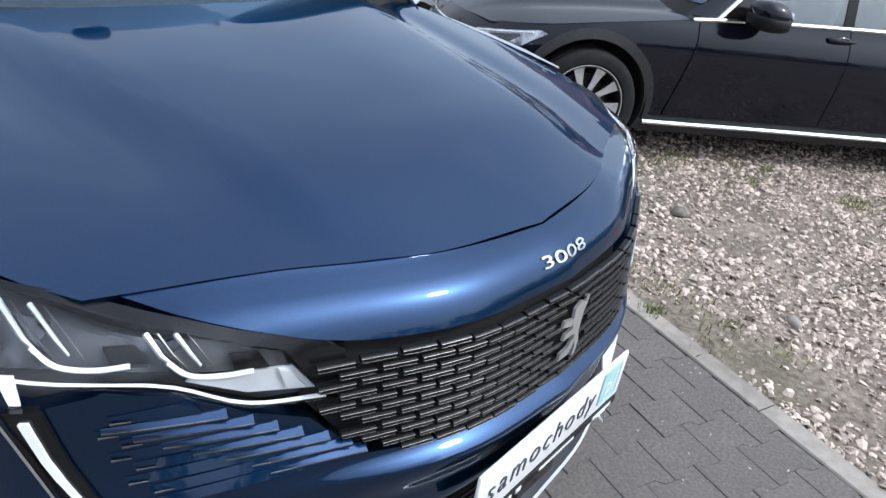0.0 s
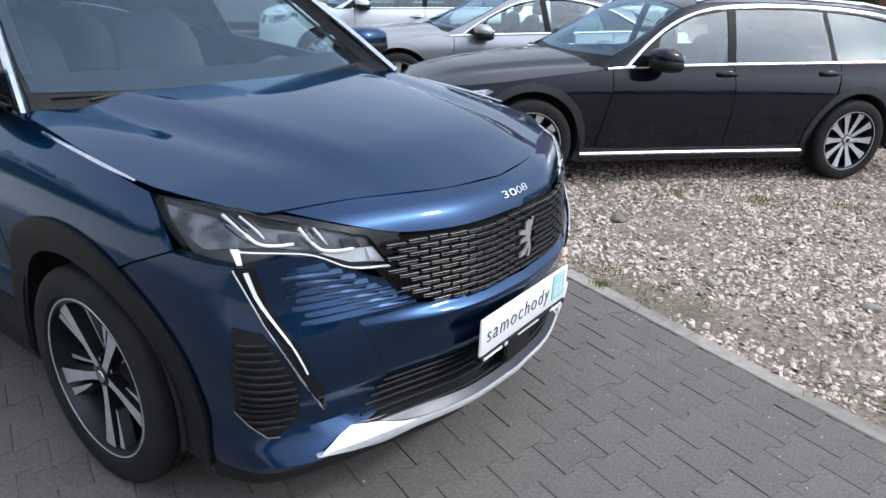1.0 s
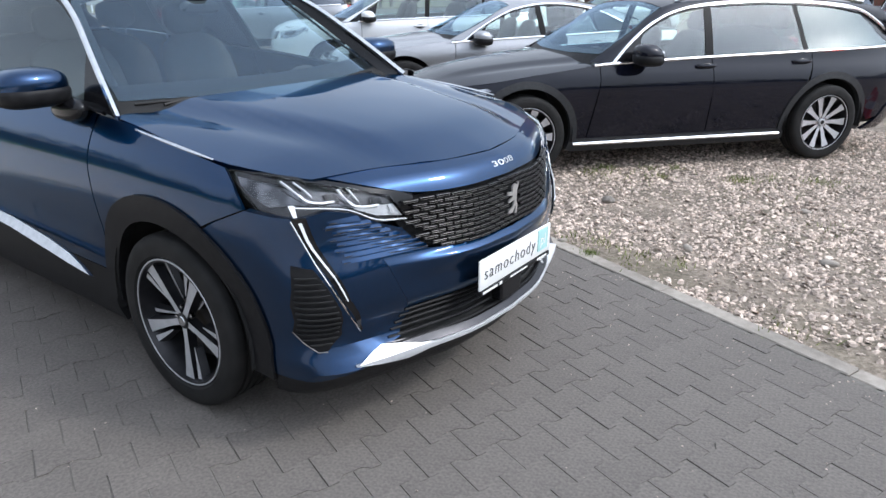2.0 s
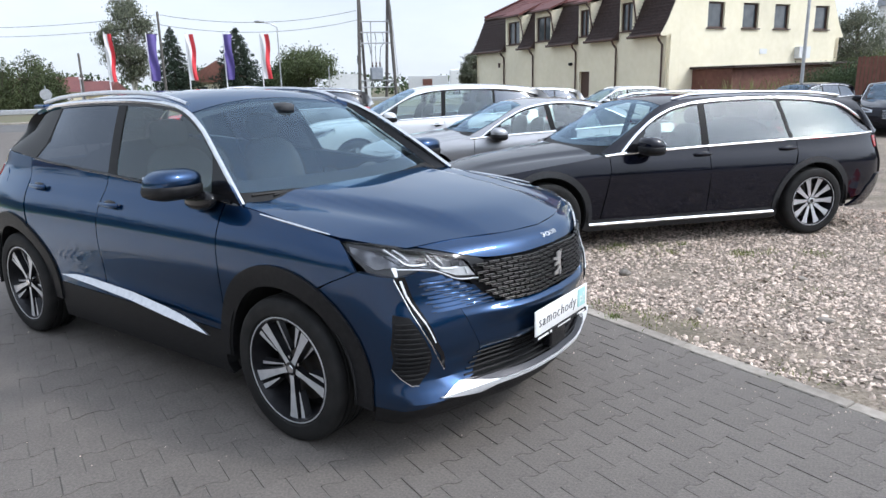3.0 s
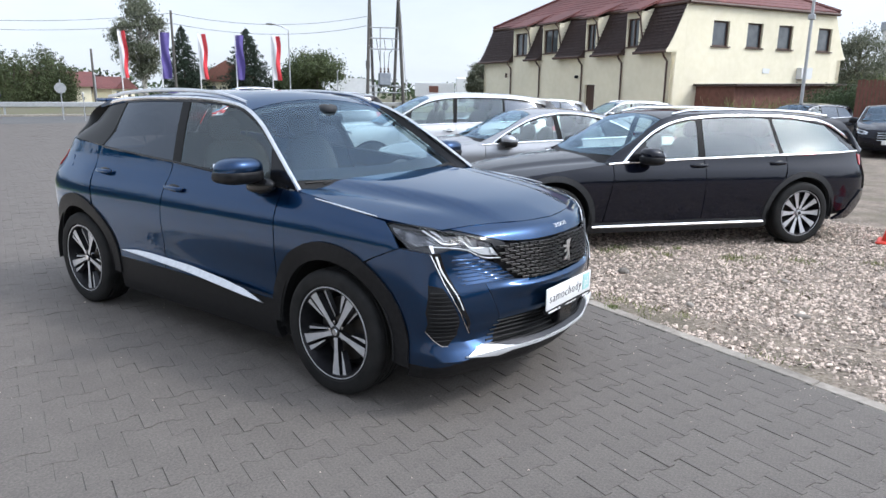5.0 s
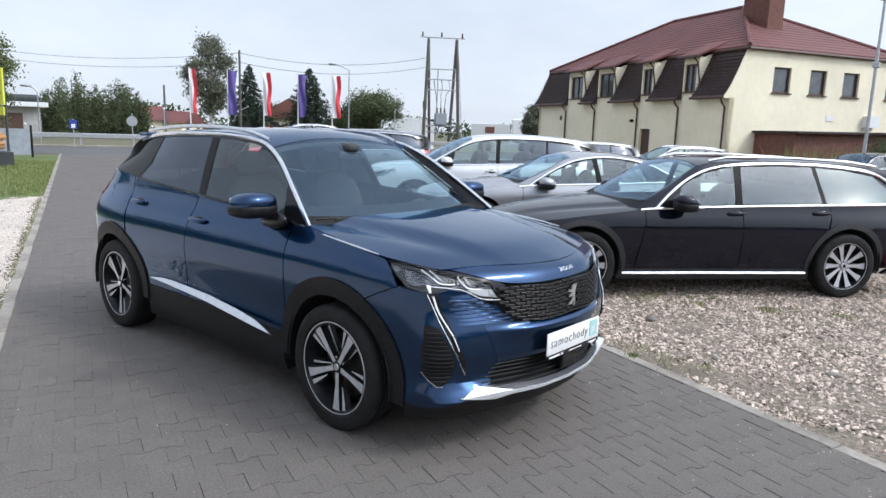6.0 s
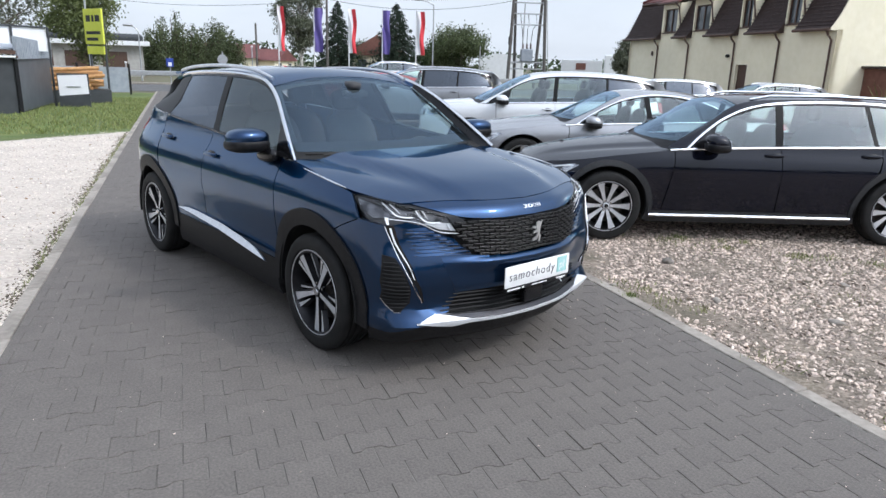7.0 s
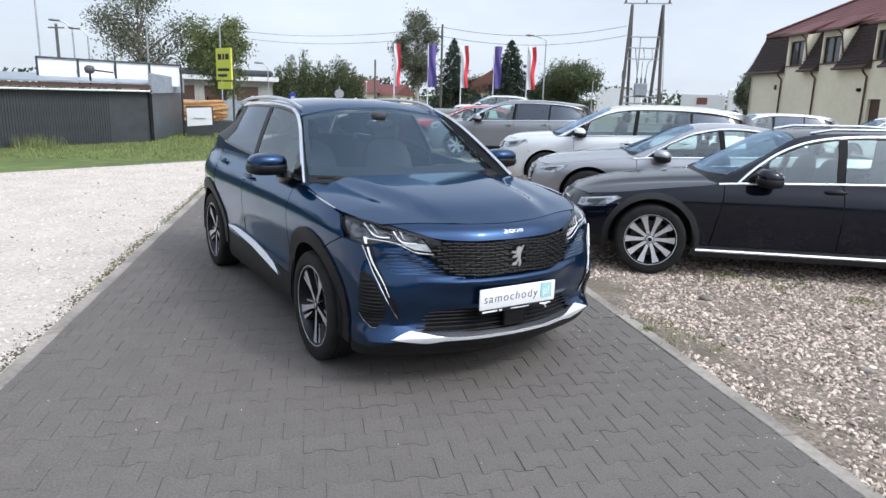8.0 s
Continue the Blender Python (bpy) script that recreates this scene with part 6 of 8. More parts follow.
def big_house():
    h = thing("office_house", "two-storey cream house with a red hipped roof and brown mansard bays", "house")
    C = Vector((30.6, 9.75, 0))
    e1, e2 = Vector((.466, .885, 0)), Vector((.885, -.466, 0))
    L1, L2, H = 18.6, 12.6, 6.0
    p1 = lambda s, z, d: C + e1 * s + e2 * d + Vector((0, 0, z))
    p2 = lambda s, z, d: C + e2 * s + e1 * d + Vector((0, 0, z))
    bays = [(2.42, 3.30), (5.90, 6.72), (9.55, 11.05), (12.95, 14.40)]
    edges = [0.0, 2.3, 3.38, 5.8, 6.82, 9.42, 11.18, 12.72, 14.65, L1]
    holes1 = [(a, b, 4.0, 5.4) for a, b in bays] + [(5.76, 6.67, 0.15, 2.1)]
    HD = 5.72
    steep = [(edges[i] + (.004 if i else 0), edges[i + 1] - (.004 if i < 8 else 0), 3.66, HD) for i in range(0, 10, 2)]
    part("wall", wall(L1, HD, .3, holes1 + steep, p1), PLASTER, h, smooth=False)
    for i in range(1, 9, 2):
        s0, s1 = edges[i], edges[i + 1]
        for sa, sb in ((s0 - .002, s0 + .10), (s1 - .10, s1 + .002)):
            part("dormer_cheek", prism([(.302, 3.7), (1.05, 5.2), (1.05, 6.0), (.302, 5.72)], sb - sa, lambda u, v, d, sa=sa: C + e1 * (sa + d) + e2 * u + Vector((0, 0, v))), PLASTER, h, smooth=False)
        dormer = part("dormer_roof", prism([(1.9, 6.72), (-.30, 5.80), (-.30, 5.70), (1.9, 6.58)], s1 - s0 + .36, lambda u, v, d, s0=s0: C + e1 * (s0 - .18 + d) + e2 * u + Vector((0, 0, v))), ROOFTILE, h, smooth=False)
        part("dormer_gutter", tube([C + e1 * (s0 - .18) + e2 * -.34 + Vector((0, 0, 5.70)), C + e1 * (s1 + .18) + e2 * -.34 + Vector((0, 0, 5.70))], .06, 6), BROWN, dormer)
        part("dormer_pipe", tube([C + e1 * (s0 + .02) + e2 * -.34 + Vector((0, 0, 5.68)), C + e1 * (s0 - .02) + e2 * -.10 + Vector((0, 0, 5.45)), C + e1 * (s0 - .05) + e2 * -.02 + Vector((0, 0, 4.9)), C + e1 * (s0 - .12) + e2 * .05 + Vector((0, 0, 4.4))], .045, 6), BROWN, dormer)
    holes2 = [(a, a + 1.12, 4.0, 5.22) for a in (2.60, 5.0, 7.3, 10.45)]
    part("wall", wall(L2 - 1.72, H, .3, [(a - .86, b - .86, c, d) for a, b, c, d in holes2], lambda s, z, d: p2(s + .86, z, d)), PLASTER, h, smooth=False)
    gable = [(.856, 6.0), (.50, 5.2), (.10, 4.35), (-.20, 3.86), (-.34, 3.70), (-.32, 3.60), (0.0, 3.60), (0.0, 0.0), (.856, 0.0)]
    part("gable_corner", prism(gable, .06, lambda u, v, d: p2(u, v, d)), PLASTER, h, smooth=False)
    part("gable_corner", prism([(L2 - u, v) for u, v in gable], .06, lambda u, v, d: p2(u, v, d)), PLASTER, h, smooth=False)
    part("wall", wall(L1, 3.6, .3, [], lambda s, z, d: C + e1 * s + e2 * (L2 - d) + Vector((0, 0, z))), PLASTER, h, smooth=False)
    part("mansard_bay", prism([(L2 - u, v) for u, v in [(.85, 6.0), (.50, 5.2), (.10, 4.35), (-.20, 3.86), (-.34, 3.70), (-.32, 3.60), (.9, 3.62)]], L1 - .064, lambda u, v, d: C + e1 * (.064 + d) + e2 * u + Vector((0, 0, v))), SLATE, h, smooth=False)
    part("wall", wall(L2, 3.6, .3, [], lambda s, z, d: C + e2 * s + e1 * (L1 - d) + Vector((0, 0, z))), PLASTER, h, smooth=False)
    for q in holes1[:-1]:
        window(h, *q, p1)
    for q in holes2:
        window(h, *q, p2, 0)
    a, b, z0, z1 = holes1[-1]
    part("door", prism([(a, z0), (b, z0), (b, z1), (a, z1)], .05, lambda u, v, d: p1(u, v, .15 + d)), BROWN, h, "dark brown side door", smooth=False)
    part("step", prism([(a - .3, 0), (b + .3, 0), (b + .3, .15), (a - .3, .15)], .9, lambda u, v, d: p1(u, v, -d)), CONCRETE, h, smooth=False)
    part("wall_lamp", blob(*(p1(7.4, 2.55, -.08)), .12, .12, .09), PLASTIC, h)
    part("vent_box", box(-.1, .1, -.05, .05, -.14, .14, 0, Matrix.Translation(p1(15.4, 2.75, -.03))), BROWN, h, smooth=False)
    # steep tiled bays over the long front
    for i in range(0, 10, 2):
        s0, s1 = edges[i] + (.064 if i == 0 else 0), edges[i + 1] + (.25 if i == 8 else 0)
        prof = [(.85, 6.0), (.50, 5.2), (.10, 4.35), (-.20, 3.86), (-.34, 3.70), (-.32, 3.60), (.9, 3.62)]
        bm = bmesh.new()
        add_prism(bm, prof, s1 - s0, lambda u, v, w, s0=s0: C + e1 * (s0 + w) + e2 * u + Vector((0, 0, v)))
        bmesh.ops.recalc_face_normals(bm, faces=bm.faces[:])
        bay = part("mansard_bay", bm, SLATE, h, smooth=False)
        for k in range(1, 14):
            t = k / 14
            u, v = -.34 + 1.19 * t, 3.70 + 2.30 * t ** 1.02
            part("tile_course", tube([C + e1 * (s0 - .02) + e2 * (u + .005) + Vector((0, 0, v)), C + e1 * (s1 + .02) + e2 * (u + .005) + Vector((0, 0, v))], .022, 5), SLATE, bay)
        part("gutter", tube([C + e1 * s0 + e2 * -.40 + Vector((0, 0, 3.64)), C + e1 * s1 + e2 * -.40 + Vector((0, 0, 3.64))], .07, 8), BROWN, h)
        s = s0 + .12
        part("downpipe", tube([C + e1 * s + e2 * -.38 + Vector((0, 0, 3.6)), C + e1 * s + e2 * -.3 + Vector((0, 0, 3.42)), C + e1 * s + e2 * -.08 + Vector((0, 0, 3.2)), C + e1 * s + e2 * -.08 + Vector((0, 0, .1))], .05, 6), BROWN, h)
    # hipped roof with a little overhang
    o, q = .14, .76
    A, B, D, E = C - e1 * o + e2 * q, C + e1 * (L1 + o) + e2 * q, C + e1 * (L1 + o) + e2 * (L2 - q), C - e1 * o + e2 * (L2 - q)
    half, z0, z1 = L2 / 2, 5.95, 9.25
    R1, R2 = C + e1 * half + e2 * half, C + e1 * (L1 - half) + e2 * half
    bm = bmesh.new()
    lo = [bm.verts.new(q + Vector((0, 0, z0))) for q in (A, B, D, E)]
    up = [bm.verts.new(q + Vector((0, 0, z0 + .16))) for q in (A, B, D, E)]
    r1, r2 = bm.verts.new(R1 + Vector((0, 0, z1))), bm.verts.new(R2 + Vector((0, 0, z1)))
    bm.faces.new(lo[::-1])
    for i in range(4):
        bm.faces.new((lo[i], lo[(i + 1) % 4], up[(i + 1) % 4], up[i]))
    for f in ((up[0], up[1], r2, r1), (up[1], up[2], r2), (up[2], up[3], r1, r2), (up[3], up[0], r1)):
        bm.faces.new(f)
    bmesh.ops.recalc_face_normals(bm, faces=bm.faces[:])
    roof = part("roof", bm, ROOFTILE, h, smooth=False)
    for q, r in ((A, R1), (E, R1), (B, R2), (D, R2)):
        part("hip_tiles", tube([q + Vector((0, 0, z0 + .18)), r + Vector((0, 0, z1 + .02))], .11, 6), ROOFTILE, roof)
    part("ridge_tiles", tube([R1 + Vector((0, 0, z1 + .02)), R2 + Vector((0, 0, z1 + .02))], .11, 6), ROOFTILE, roof)
    for i in range(15):
        t = (i + 1) / 16
        zt = z0 + .16 + (z1 - z0 - .16) * t
        part("tile_course", tube([A.lerp(R1, t) + Vector((0, 0, zt + .005)), B.lerp(R2, t) + Vector((0, 0, zt + .002))], .014, 5), ROOFTILE, roof)
        part("tile_course", tube([A.lerp(R1, t) + Vector((0, 0, zt + .005)), E.lerp(R1, t) + Vector((0, 0, zt + .002))], .014, 5), ROOFTILE, roof)
    ch = C + e1 * 3.6 + e2 * 5.1
    tm = Matrix.Translation(ch) @ Matrix.Rotation(math.atan2(e1.y, e1.x), 4, "Z")
    part("chimney", box(-.9, .9, -.55, .55, 7.0, 9.75, .03, tm), BROWNWALL, roof, smooth=False)
    part("chimney_cap", box(-1.0, 1.0, -.65, .65, 9.75, 9.87, .02, tm), BROWNWALL, roof, smooth=False)
    for a, b in ((A, B), (A, E)):
        part("gutter", tube([a + Vector((0, 0, z0 + .02)), b + Vector((0, 0, z0 + .02))], .08, 8), BROWN, h)
    # lean-to and cooling unit on the short front
    lean = bmesh.new()
    add_prism(lean, [(1.8, 0), (11.3, 0), (11.3, 2.18), (1.8, 2.02)], 2.4, lambda u, v, d: p2(u, v, -d))
    bmesh.ops.recalc_face_normals(lean, faces=lean.faces[:])
    part("lean_to", lean, BROWNWALL, h, "low brown boarded lean-to", smooth=False)
    part("lean_to_roof", prism([(1.6, 2.03), (11.5, 2.19), (11.5, 2.29), (1.6, 2.13)], 2.7, lambda u, v, d: p2(u, v, -d)), SLATE, h, smooth=False)
    part("cooling_unit", prism([(9.05, 2.5), (9.9, 2.5), (9.9, 3.1), (9.05, 3.1)], .32, lambda u, v, d: p2(u, v, -d)), WHITEWALL, h, smooth=False)
    part("vent_grille", prism([(6.4, 2.75), (6.9, 2.75), (6.9, 3.0), (6.4, 3.0)], .03, lambda u, v, d: p2(u, v, -d)), WHITEWALL, h, smooth=False)


big_house()


def grey_shed():
    h = thing("metal_shed", "low shed of dark grey corrugated sheet beside the lawn", "shed")
    P1 = Vector((.95, 20.05, 0))
    f = Vector((.897, .441, 0)).normalized()
    g = Vector((.38, .925, 0)).normalized()
    n = Vector((f.y, -f.x, 0))
    length = 15.0
    body = bmesh.new()
    q = [P1, P1 - f * length, P1 - f * length + g * 4.6, P1 + g * 4.6]
    lo = [body.verts.new(p) for p in q]
    hi = [body.verts.new(p + Vector((0, 0, 1.5))) for p in q]
    body.faces.new(hi)
    for i in range(4):
        body.faces.new((lo[i], lo[(i + 1) % 4], hi[(i + 1) % 4], hi[i]))
    bmesh.ops.recalc_face_normals(body, faces=body.faces[:])
    part("wall", body, SHEDGREY, h, smooth=False)
    part("end_sheet", prism([(.06, .02), (4.55, .02), (4.55, 1.5), (.06, 1.5)], .02, lambda u, v, w: P1 + g * u + Vector((g.y, -g.x, 0)) * (w + .004) + Vector((0, 0, v))), ENDSHEET, h, "plain grey sheet of the end wall", smooth=False)
    # corrugations
    rib = bmesh.new()
    add_prism(rib, [(-.022, 0), (.022, 0), (.012, .020), (-.012, .020)], 1.46, lambda u, v, w: Vector((u, -v, w + .02)))
    bmesh.ops.recalc_face_normals(rib, faces=rib.faces[:])
    rib_me = mesh_of(rib, "sheet_rib", False)
    rib_me.materials.append(SHEDGREY)
    ang = math.degrees(math.atan2(f.y, f.x))
    for i in range(180):
        p = P1 - f * (1.35 + .075 * i)
        part("sheet_rib", rib_me, None, h).matrix_basis = pose(p.x, p.y, 0, 0, 0, ang)
    part("corner_post", box(-.05, .05, -.05, .05, 0, 1.62, .01, Matrix.Translation(P1 - n * -.03)), PLASTIC, h, smooth=False)
    fas = bmesh.new()
    for z0, z1, out in ((1.50, 1.56, .16), (1.60, 1.70, .12)):
        add_prism(fas, [(0, z0), (length, z0), (length, z1), (0, z1)], .3, lambda u, v, w, out=out: P1 - f * u + n * (out - w) + Vector((0, 0, v)))
    bmesh.ops.recalc_face_normals(fas, faces=fas.faces[:])
    part("roof_edge", fas, BROWN, h, smooth=False)
    part("drip_edge", tube([P1 - f * .1 + n * .18 + Vector((0, 0, 1.53)), P1 - f * length + n * .18 + Vector((0, 0, 1.53))], .03, 6), WHITEWALL, h)
    roof = bmesh.new()
    add_prism(roof, [(0, 0), (length, 0), (length, 4.4), (0, 4.4)], .05, lambda u, v, w: P1 - f * u + g * v + Vector((0, 0, 1.72 + .05 * v + w)))
    bmesh.ops.recalc_face_normals(roof, faces=roof.faces[:])
    part("roof", roof, SHEDPALE, h, smooth=False)
    par = bmesh.new()
    gn = Vector((g.y, -g.x, 0))
    add_prism(par, [(-.1, 1.46), (4.6, 1.52), (4.6, 1.98), (-.1, 2.08)], .06, lambda u, v, w: P1 + g * u + gn * (w + .02) + Vector((0, 0, v)))
    bmesh.ops.recalc_face_normals(par, faces=par.faces[:])
    parapet = part("parapet", par, SHEDPALE, h, "pale galvanised sheet over the end wall", smooth=False)
    for i in range(22):
        p = P1 + g * (.05 + .21 * i) + gn * .09
        part("sheet_rib", tube([p + Vector((0, 0, 1.48)), p + Vector((0, 0, 2.02))], .022, 5), SHEDPALE, parapet)
    V = P1 - f * 1.95 + g * .3
    fan = part("vent_cowl", tube([V + Vector((0, 0, 1.7)), V + Vector((0, 0, 2.02))], .03, 8), PLASTIC, h)
    c = V + Vector((0, 0, 2.10))
    part("cowl_head", blob(c.x, c.y, c.z, .14, .14, .12), LEDGE, fan)
    part("boom", tube([c, c + f * .7 + Vector((0, 0, -.06))], .025, 6), PLASTIC, fan)
    # white hoarding behind the roof
    BOARD = 1.21
    w = thing("white_hoarding", "row of white panels on posts behind the grey shed", "hoarding")
    Q = Vector((2.35, 22.6, 0))
    for i in range(5):
        s0 = BOARD * i
        part("post", tube([Q - f * s0 + n * .05, Q - f * s0 + n * .05 + Vector((0, 0, 2.44))], .035, 6), SHEDGREY, w)
        if i < 4:
            part("panel", prism([(s0 + .02, 1.7), (s0 + BOARD - .02, 1.7), (s0 + BOARD - .02, 2.40), (s0 + .02, 2.40)], .04, lambda u, v, d: Q - f * u - n * d + Vector((0, 0, v))), WHITEWALL, w, smooth=False)
    part("top_rail", tube([Q + n * .04 + Vector((0, 0, 2.42)), Q - f * (BOARD * 4) + n * .04 + Vector((0, 0, 2.42))], .03, 6), SHEDGREY, w)


grey_shed()


def at(az, dist, eye=(-3.14, -1.8)):
    return Vector((eye[0] + dist * math.sin(radians(az)), eye[1] + dist * math.cos(radians(az)), 0))


# ---- poles, flags, wires ----
def flag(az, cloth, dist=50.0, top=5.3, wide=.52, low=2.25, half=False):
    f = thing("flagpole", "white pole with a tall narrow flag", "flag", Matrix.Translation(at(az, dist)), "flags along the road")
    part("pole", tube([(0, 0, 0), (0, 0, top)], [.05, .03], 8), FLAGWHITE, f)
    bm = bmesh.new()
    nx, nz = 6, 16
    d = Vector((math.cos(radians(az)), -math.sin(radians(az)), 0))
    dn = Vector((d.y, -d.x, 0))
    grid = [[bm.verts.new(d * (wide * i / nx + (.05 * math.sin(j * .5 + az))) + dn * (.12 * math.sin(i * 1.1 + j * .35 + az)) + Vector((0, 0, low + (top - .1 - low) * j / nz))) for i in range(nx + 1)] for j in range(nz + 1)]
    for j in range(nz):
        for i in range(nx):
            bm.faces.new((grid[j][i], grid[j][i + 1], grid[j + 1][i + 1], grid[j + 1][i])).material_index = 1 if (half and i >= nx // 2) else 0
    me = mesh_of(bm, "flag_cloth")
    for one in ((FLAGWHITE, FLAGRED) if half else (cloth,)):
        me.materials.append(one)
    part("flag_cloth", me, None, f)


flag(28.45, FLAGRED, half=True, wide=.45)
flag(31.25, FLAGBLUE, wide=.58)
flag(34.0, FLAGRED, half=True)
flag(36.7, FLAGBLUE, wide=.54)
flag(39.45, FLAGRED, half=True, wide=.58)


def street_lamp(az, dist, top, arm, wood=False, name="street_lamp", eye=(-3.14, -1.8)):
    f = thing(name, "tall weathered utility pole" if wood else "slim grey street lamp beside the road", "pole" if wood else "lamp", Matrix.Translation(at(az, dist, eye)))
    d = Vector((-math.cos(radians(az)), math.sin(radians(az)), 0))
    part("pole", tube([(0, 0, 0), (0, 0, top)], [.11, .08] if wood else [.06, .04], 8), WOODPOLE if wood else STEEL, f)
    if arm:
        part("arm", tube([(0, 0, top), tuple(d * arm * .5 + Vector((0, 0, top + .25))), tuple(d * arm + Vector((0, 0, top + .35)))], .04, 6), STEEL, f)
        e = d * (arm + .2) + Vector((0, 0, top + .38))
        part("lamp_head", blob(e.x, e.y, e.z, .32, .32, .08), STEEL, f)
    return f


street_lamp(40.8, 52, 5.8, 1.0)
pole_light = street_lamp(80.4, 26, 6.35, 0)
part("top_bracket", tube([(-.22, .1, 6.1), (.22, -.1, 6.1)], .03, 6), STEEL, pole_light)
part("clamp", box(-.13, .13, -.10, .10, 4.05, 4.22, .02), STEEL, pole_light, smooth=False)
street_lamp(32.2, 56, 7.2, 0, True, "utility_pole")
street_lamp(26.6, 62, 4.6, 0, True, "utility_pole")
YARD_EYE = (-2.31, -2.97)
street_lamp(1.1, 45, 7.6, 0, False, "thin_mast", YARD_EYE)
timber_pole = street_lamp(2.25, 50, 5.3, 0, True, "utility_pole", YARD_EYE)
part("crossarm", tube([(-.45, 0, 5.05), (.45, .1, 5.1)], .05, 6), WOODPOLE, timber_pole)
street_lamp(3.25, 48, 5.0, .7, False, "street_lamp", YARD_EYE)
street_lamp(4.2, 45, 4.4, .45, False, "street_lamp", YARD_EYE)
street_lamp(8.16, 44, 5.6, 0, False, "thin_mast", YARD_EYE)
street_lamp(13.36, 40, 5.2, 0, False, "thin_mast", YARD_EYE)
street_lamp(16.9, 52, 3.2, .4, False, "street_lamp", YARD_EYE)
street_lamp(44.6, 58, 3.2, 0, False, "thin_mast")


def transformer_tower():
    f = thing("transformer_tower", "tall twin-pole transformer tower of weathered posts", "tower", Matrix.Translation(at(48.4, 55)) @ Matrix.Rotation(radians(-48.4 + 8), 4, "Z"))
    for s in (-1, 1):
        part("post", tube([(s * 1.45, -.5, 0), (s * 1.12, 0, 8.7)], [.14, .11], 8), WOODPOLE, f)
        part("post", tube([(s * .78, .6, 0), (s * 1.10, .05, 8.6)], [.13, .10], 8), WOODPOLE, f)
        part("cross_brace", tube([(s * 1.42, -.48, 1.9), (s * .80, .56, 1.9)], .05, 6), STEEL, f)
    for z, w in ((8.8, 1.75), (6.4, 1.25), (5.6, 1.3), (4.8, 1.32), (2.0, 1.5), (1.5, 1.5)):
        part("crossarm", tube([(-w, 0, z), (w, 0, z)], .055, 6), STEEL, f)
    part("transformer", box(-.45, .45, -.4, .4, 2.05, 3.0, .05), SHEDPALE, f, "grey transformer box")
    for x in (-.3, 0, .3):
        part("bushing", lathe([(3.0, .05), (3.1, .09), (3.2, .05), (3.3, .08), (3.42, .03)], 8, "z"), BROWN, f).matrix_basis = pose(x, 0, 0)
        part("drop_cable", tube([(x * 2, .1, 5.6), (x * 2 + .1, .1, 4.8), (x * 1.4, .1, 4.5), (x, .05, 3.4)], .025, 5), PLASTIC, f)
    for x in (-1.6, -.1, 1.55):
        part("insulator", lathe([(8.8, .04), (8.9, .09), (9.0, .05), (9.1, .08), (9.2, .03)], 8, "z"), BROWN, f).matrix_basis = pose(x, 0, 0)
    part("mid_post", tube([(-.35, 0, 1.5), (-.30, 0, 6.4)], .05, 6), STEEL, f)
    part("switch_box", box(-1.45, -1.15, -.15, .15, 3.3, 3.9, .02), SHEDGREY, f)
    part("ladder_rail", tube([(1.75, -.5, .2), (1.3, 0, 7.6)], .03, 5), STEEL, f)


transformer_tower()


def wire(name_label, a, b, sag):
    pts = [tuple(Vector(a).lerp(Vector(b), t) - Vector((0, 0, sag * 4 * t * (1 - t)))) for t in np.linspace(0, 1, 17)]
    solo("overhead_wire", tube(pts, .016, 5), PLASTIC, name_label, "cable", None, "overhead wires")


pole_p, tower_p = at(32.2, 56), at(47.0, 55)
for k, z in enumerate((7.0, 6.3)):
    wire("thin dark overhead wire from pole to tower", pole_p + Vector((0, 0, z)), tower_p + Vector((0, 0, z + .2)), .7)
    wire("thin dark overhead wire across the sky", pole_p + Vector((0, 0, z)), at(14, 80) + Vector((0, 0, z + 1.2)), .8)

# ---- the road beyond, its rail and what stands across it ----
road = [ab(A1, -70), ab(A1, 60), ab(A1 + 9, 60), ab(A1 + 9, -70)]
tagged(part("road", sheet(road, -.006), ASPHALT, None), "grey asphalt road crossing the end of the drive", "road", "", "structure")
far_kerb = part("roadside_kerb", box(-70, 60, -.1, .1, -.02, .10, .02, Matrix.Translation(ab(A1 + 9.2, 0)) @ Matrix.Rotation(-TURN_R, 4, "Z")), KERBM, None)
tagged(far_kerb, "pale concrete kerb along the far side of the road", "kerb", "", "structure")
rail = thing("guard_rail", "long low steel guard rail behind the road", "guard rail", Matrix.Translation(ab(A1 + 11.5, 0)) @ Matrix.Rotation(-TURN_R, 4, "Z"))
part("rail_beam", box(-50, 40, -.04, .04, .45, .75, .03), STEEL, rail, smooth=False)
for i in range(30):
    part("rail_post", box(-50 + 3 * i, -49.9 + 3 * i, .05, .15, 0, .70), STEEL, rail, smooth=False)
wv = at(31.9, 46, (-2.31, -2.97))
plain_car("white_van", "white van with a plain roof behind the parked row", VAN, VAN_C, WHITEPAINT, pose(wv.x, wv.y, 0, 0, 0, -120) @ Matrix.Diagonal((1.10, 1.12, 1.10, 1)), "five", ROW)
plain_car("white_crossover", "white crossover car parked near the cream house", VAN, dict(VAN_C, rails=None), WHITEPAINT, pose(14.8, 11.0, 0, 0, 0, -128) @ Matrix.Diagonal((.9, .9, .9, 1)), "five", ROW, None, None, PRIVACY)
plain_car("silver_crossover", "light silver crossover car behind the black estate", VAN, VAN_C, PALE, pose(18.5, 9.2, 0, 0, 0, -130) @ Matrix.Diagonal((.86, .86, .86, 1)), "five", ROW)
ds = at(81.4, 26.0, (-3.23, -1.71))
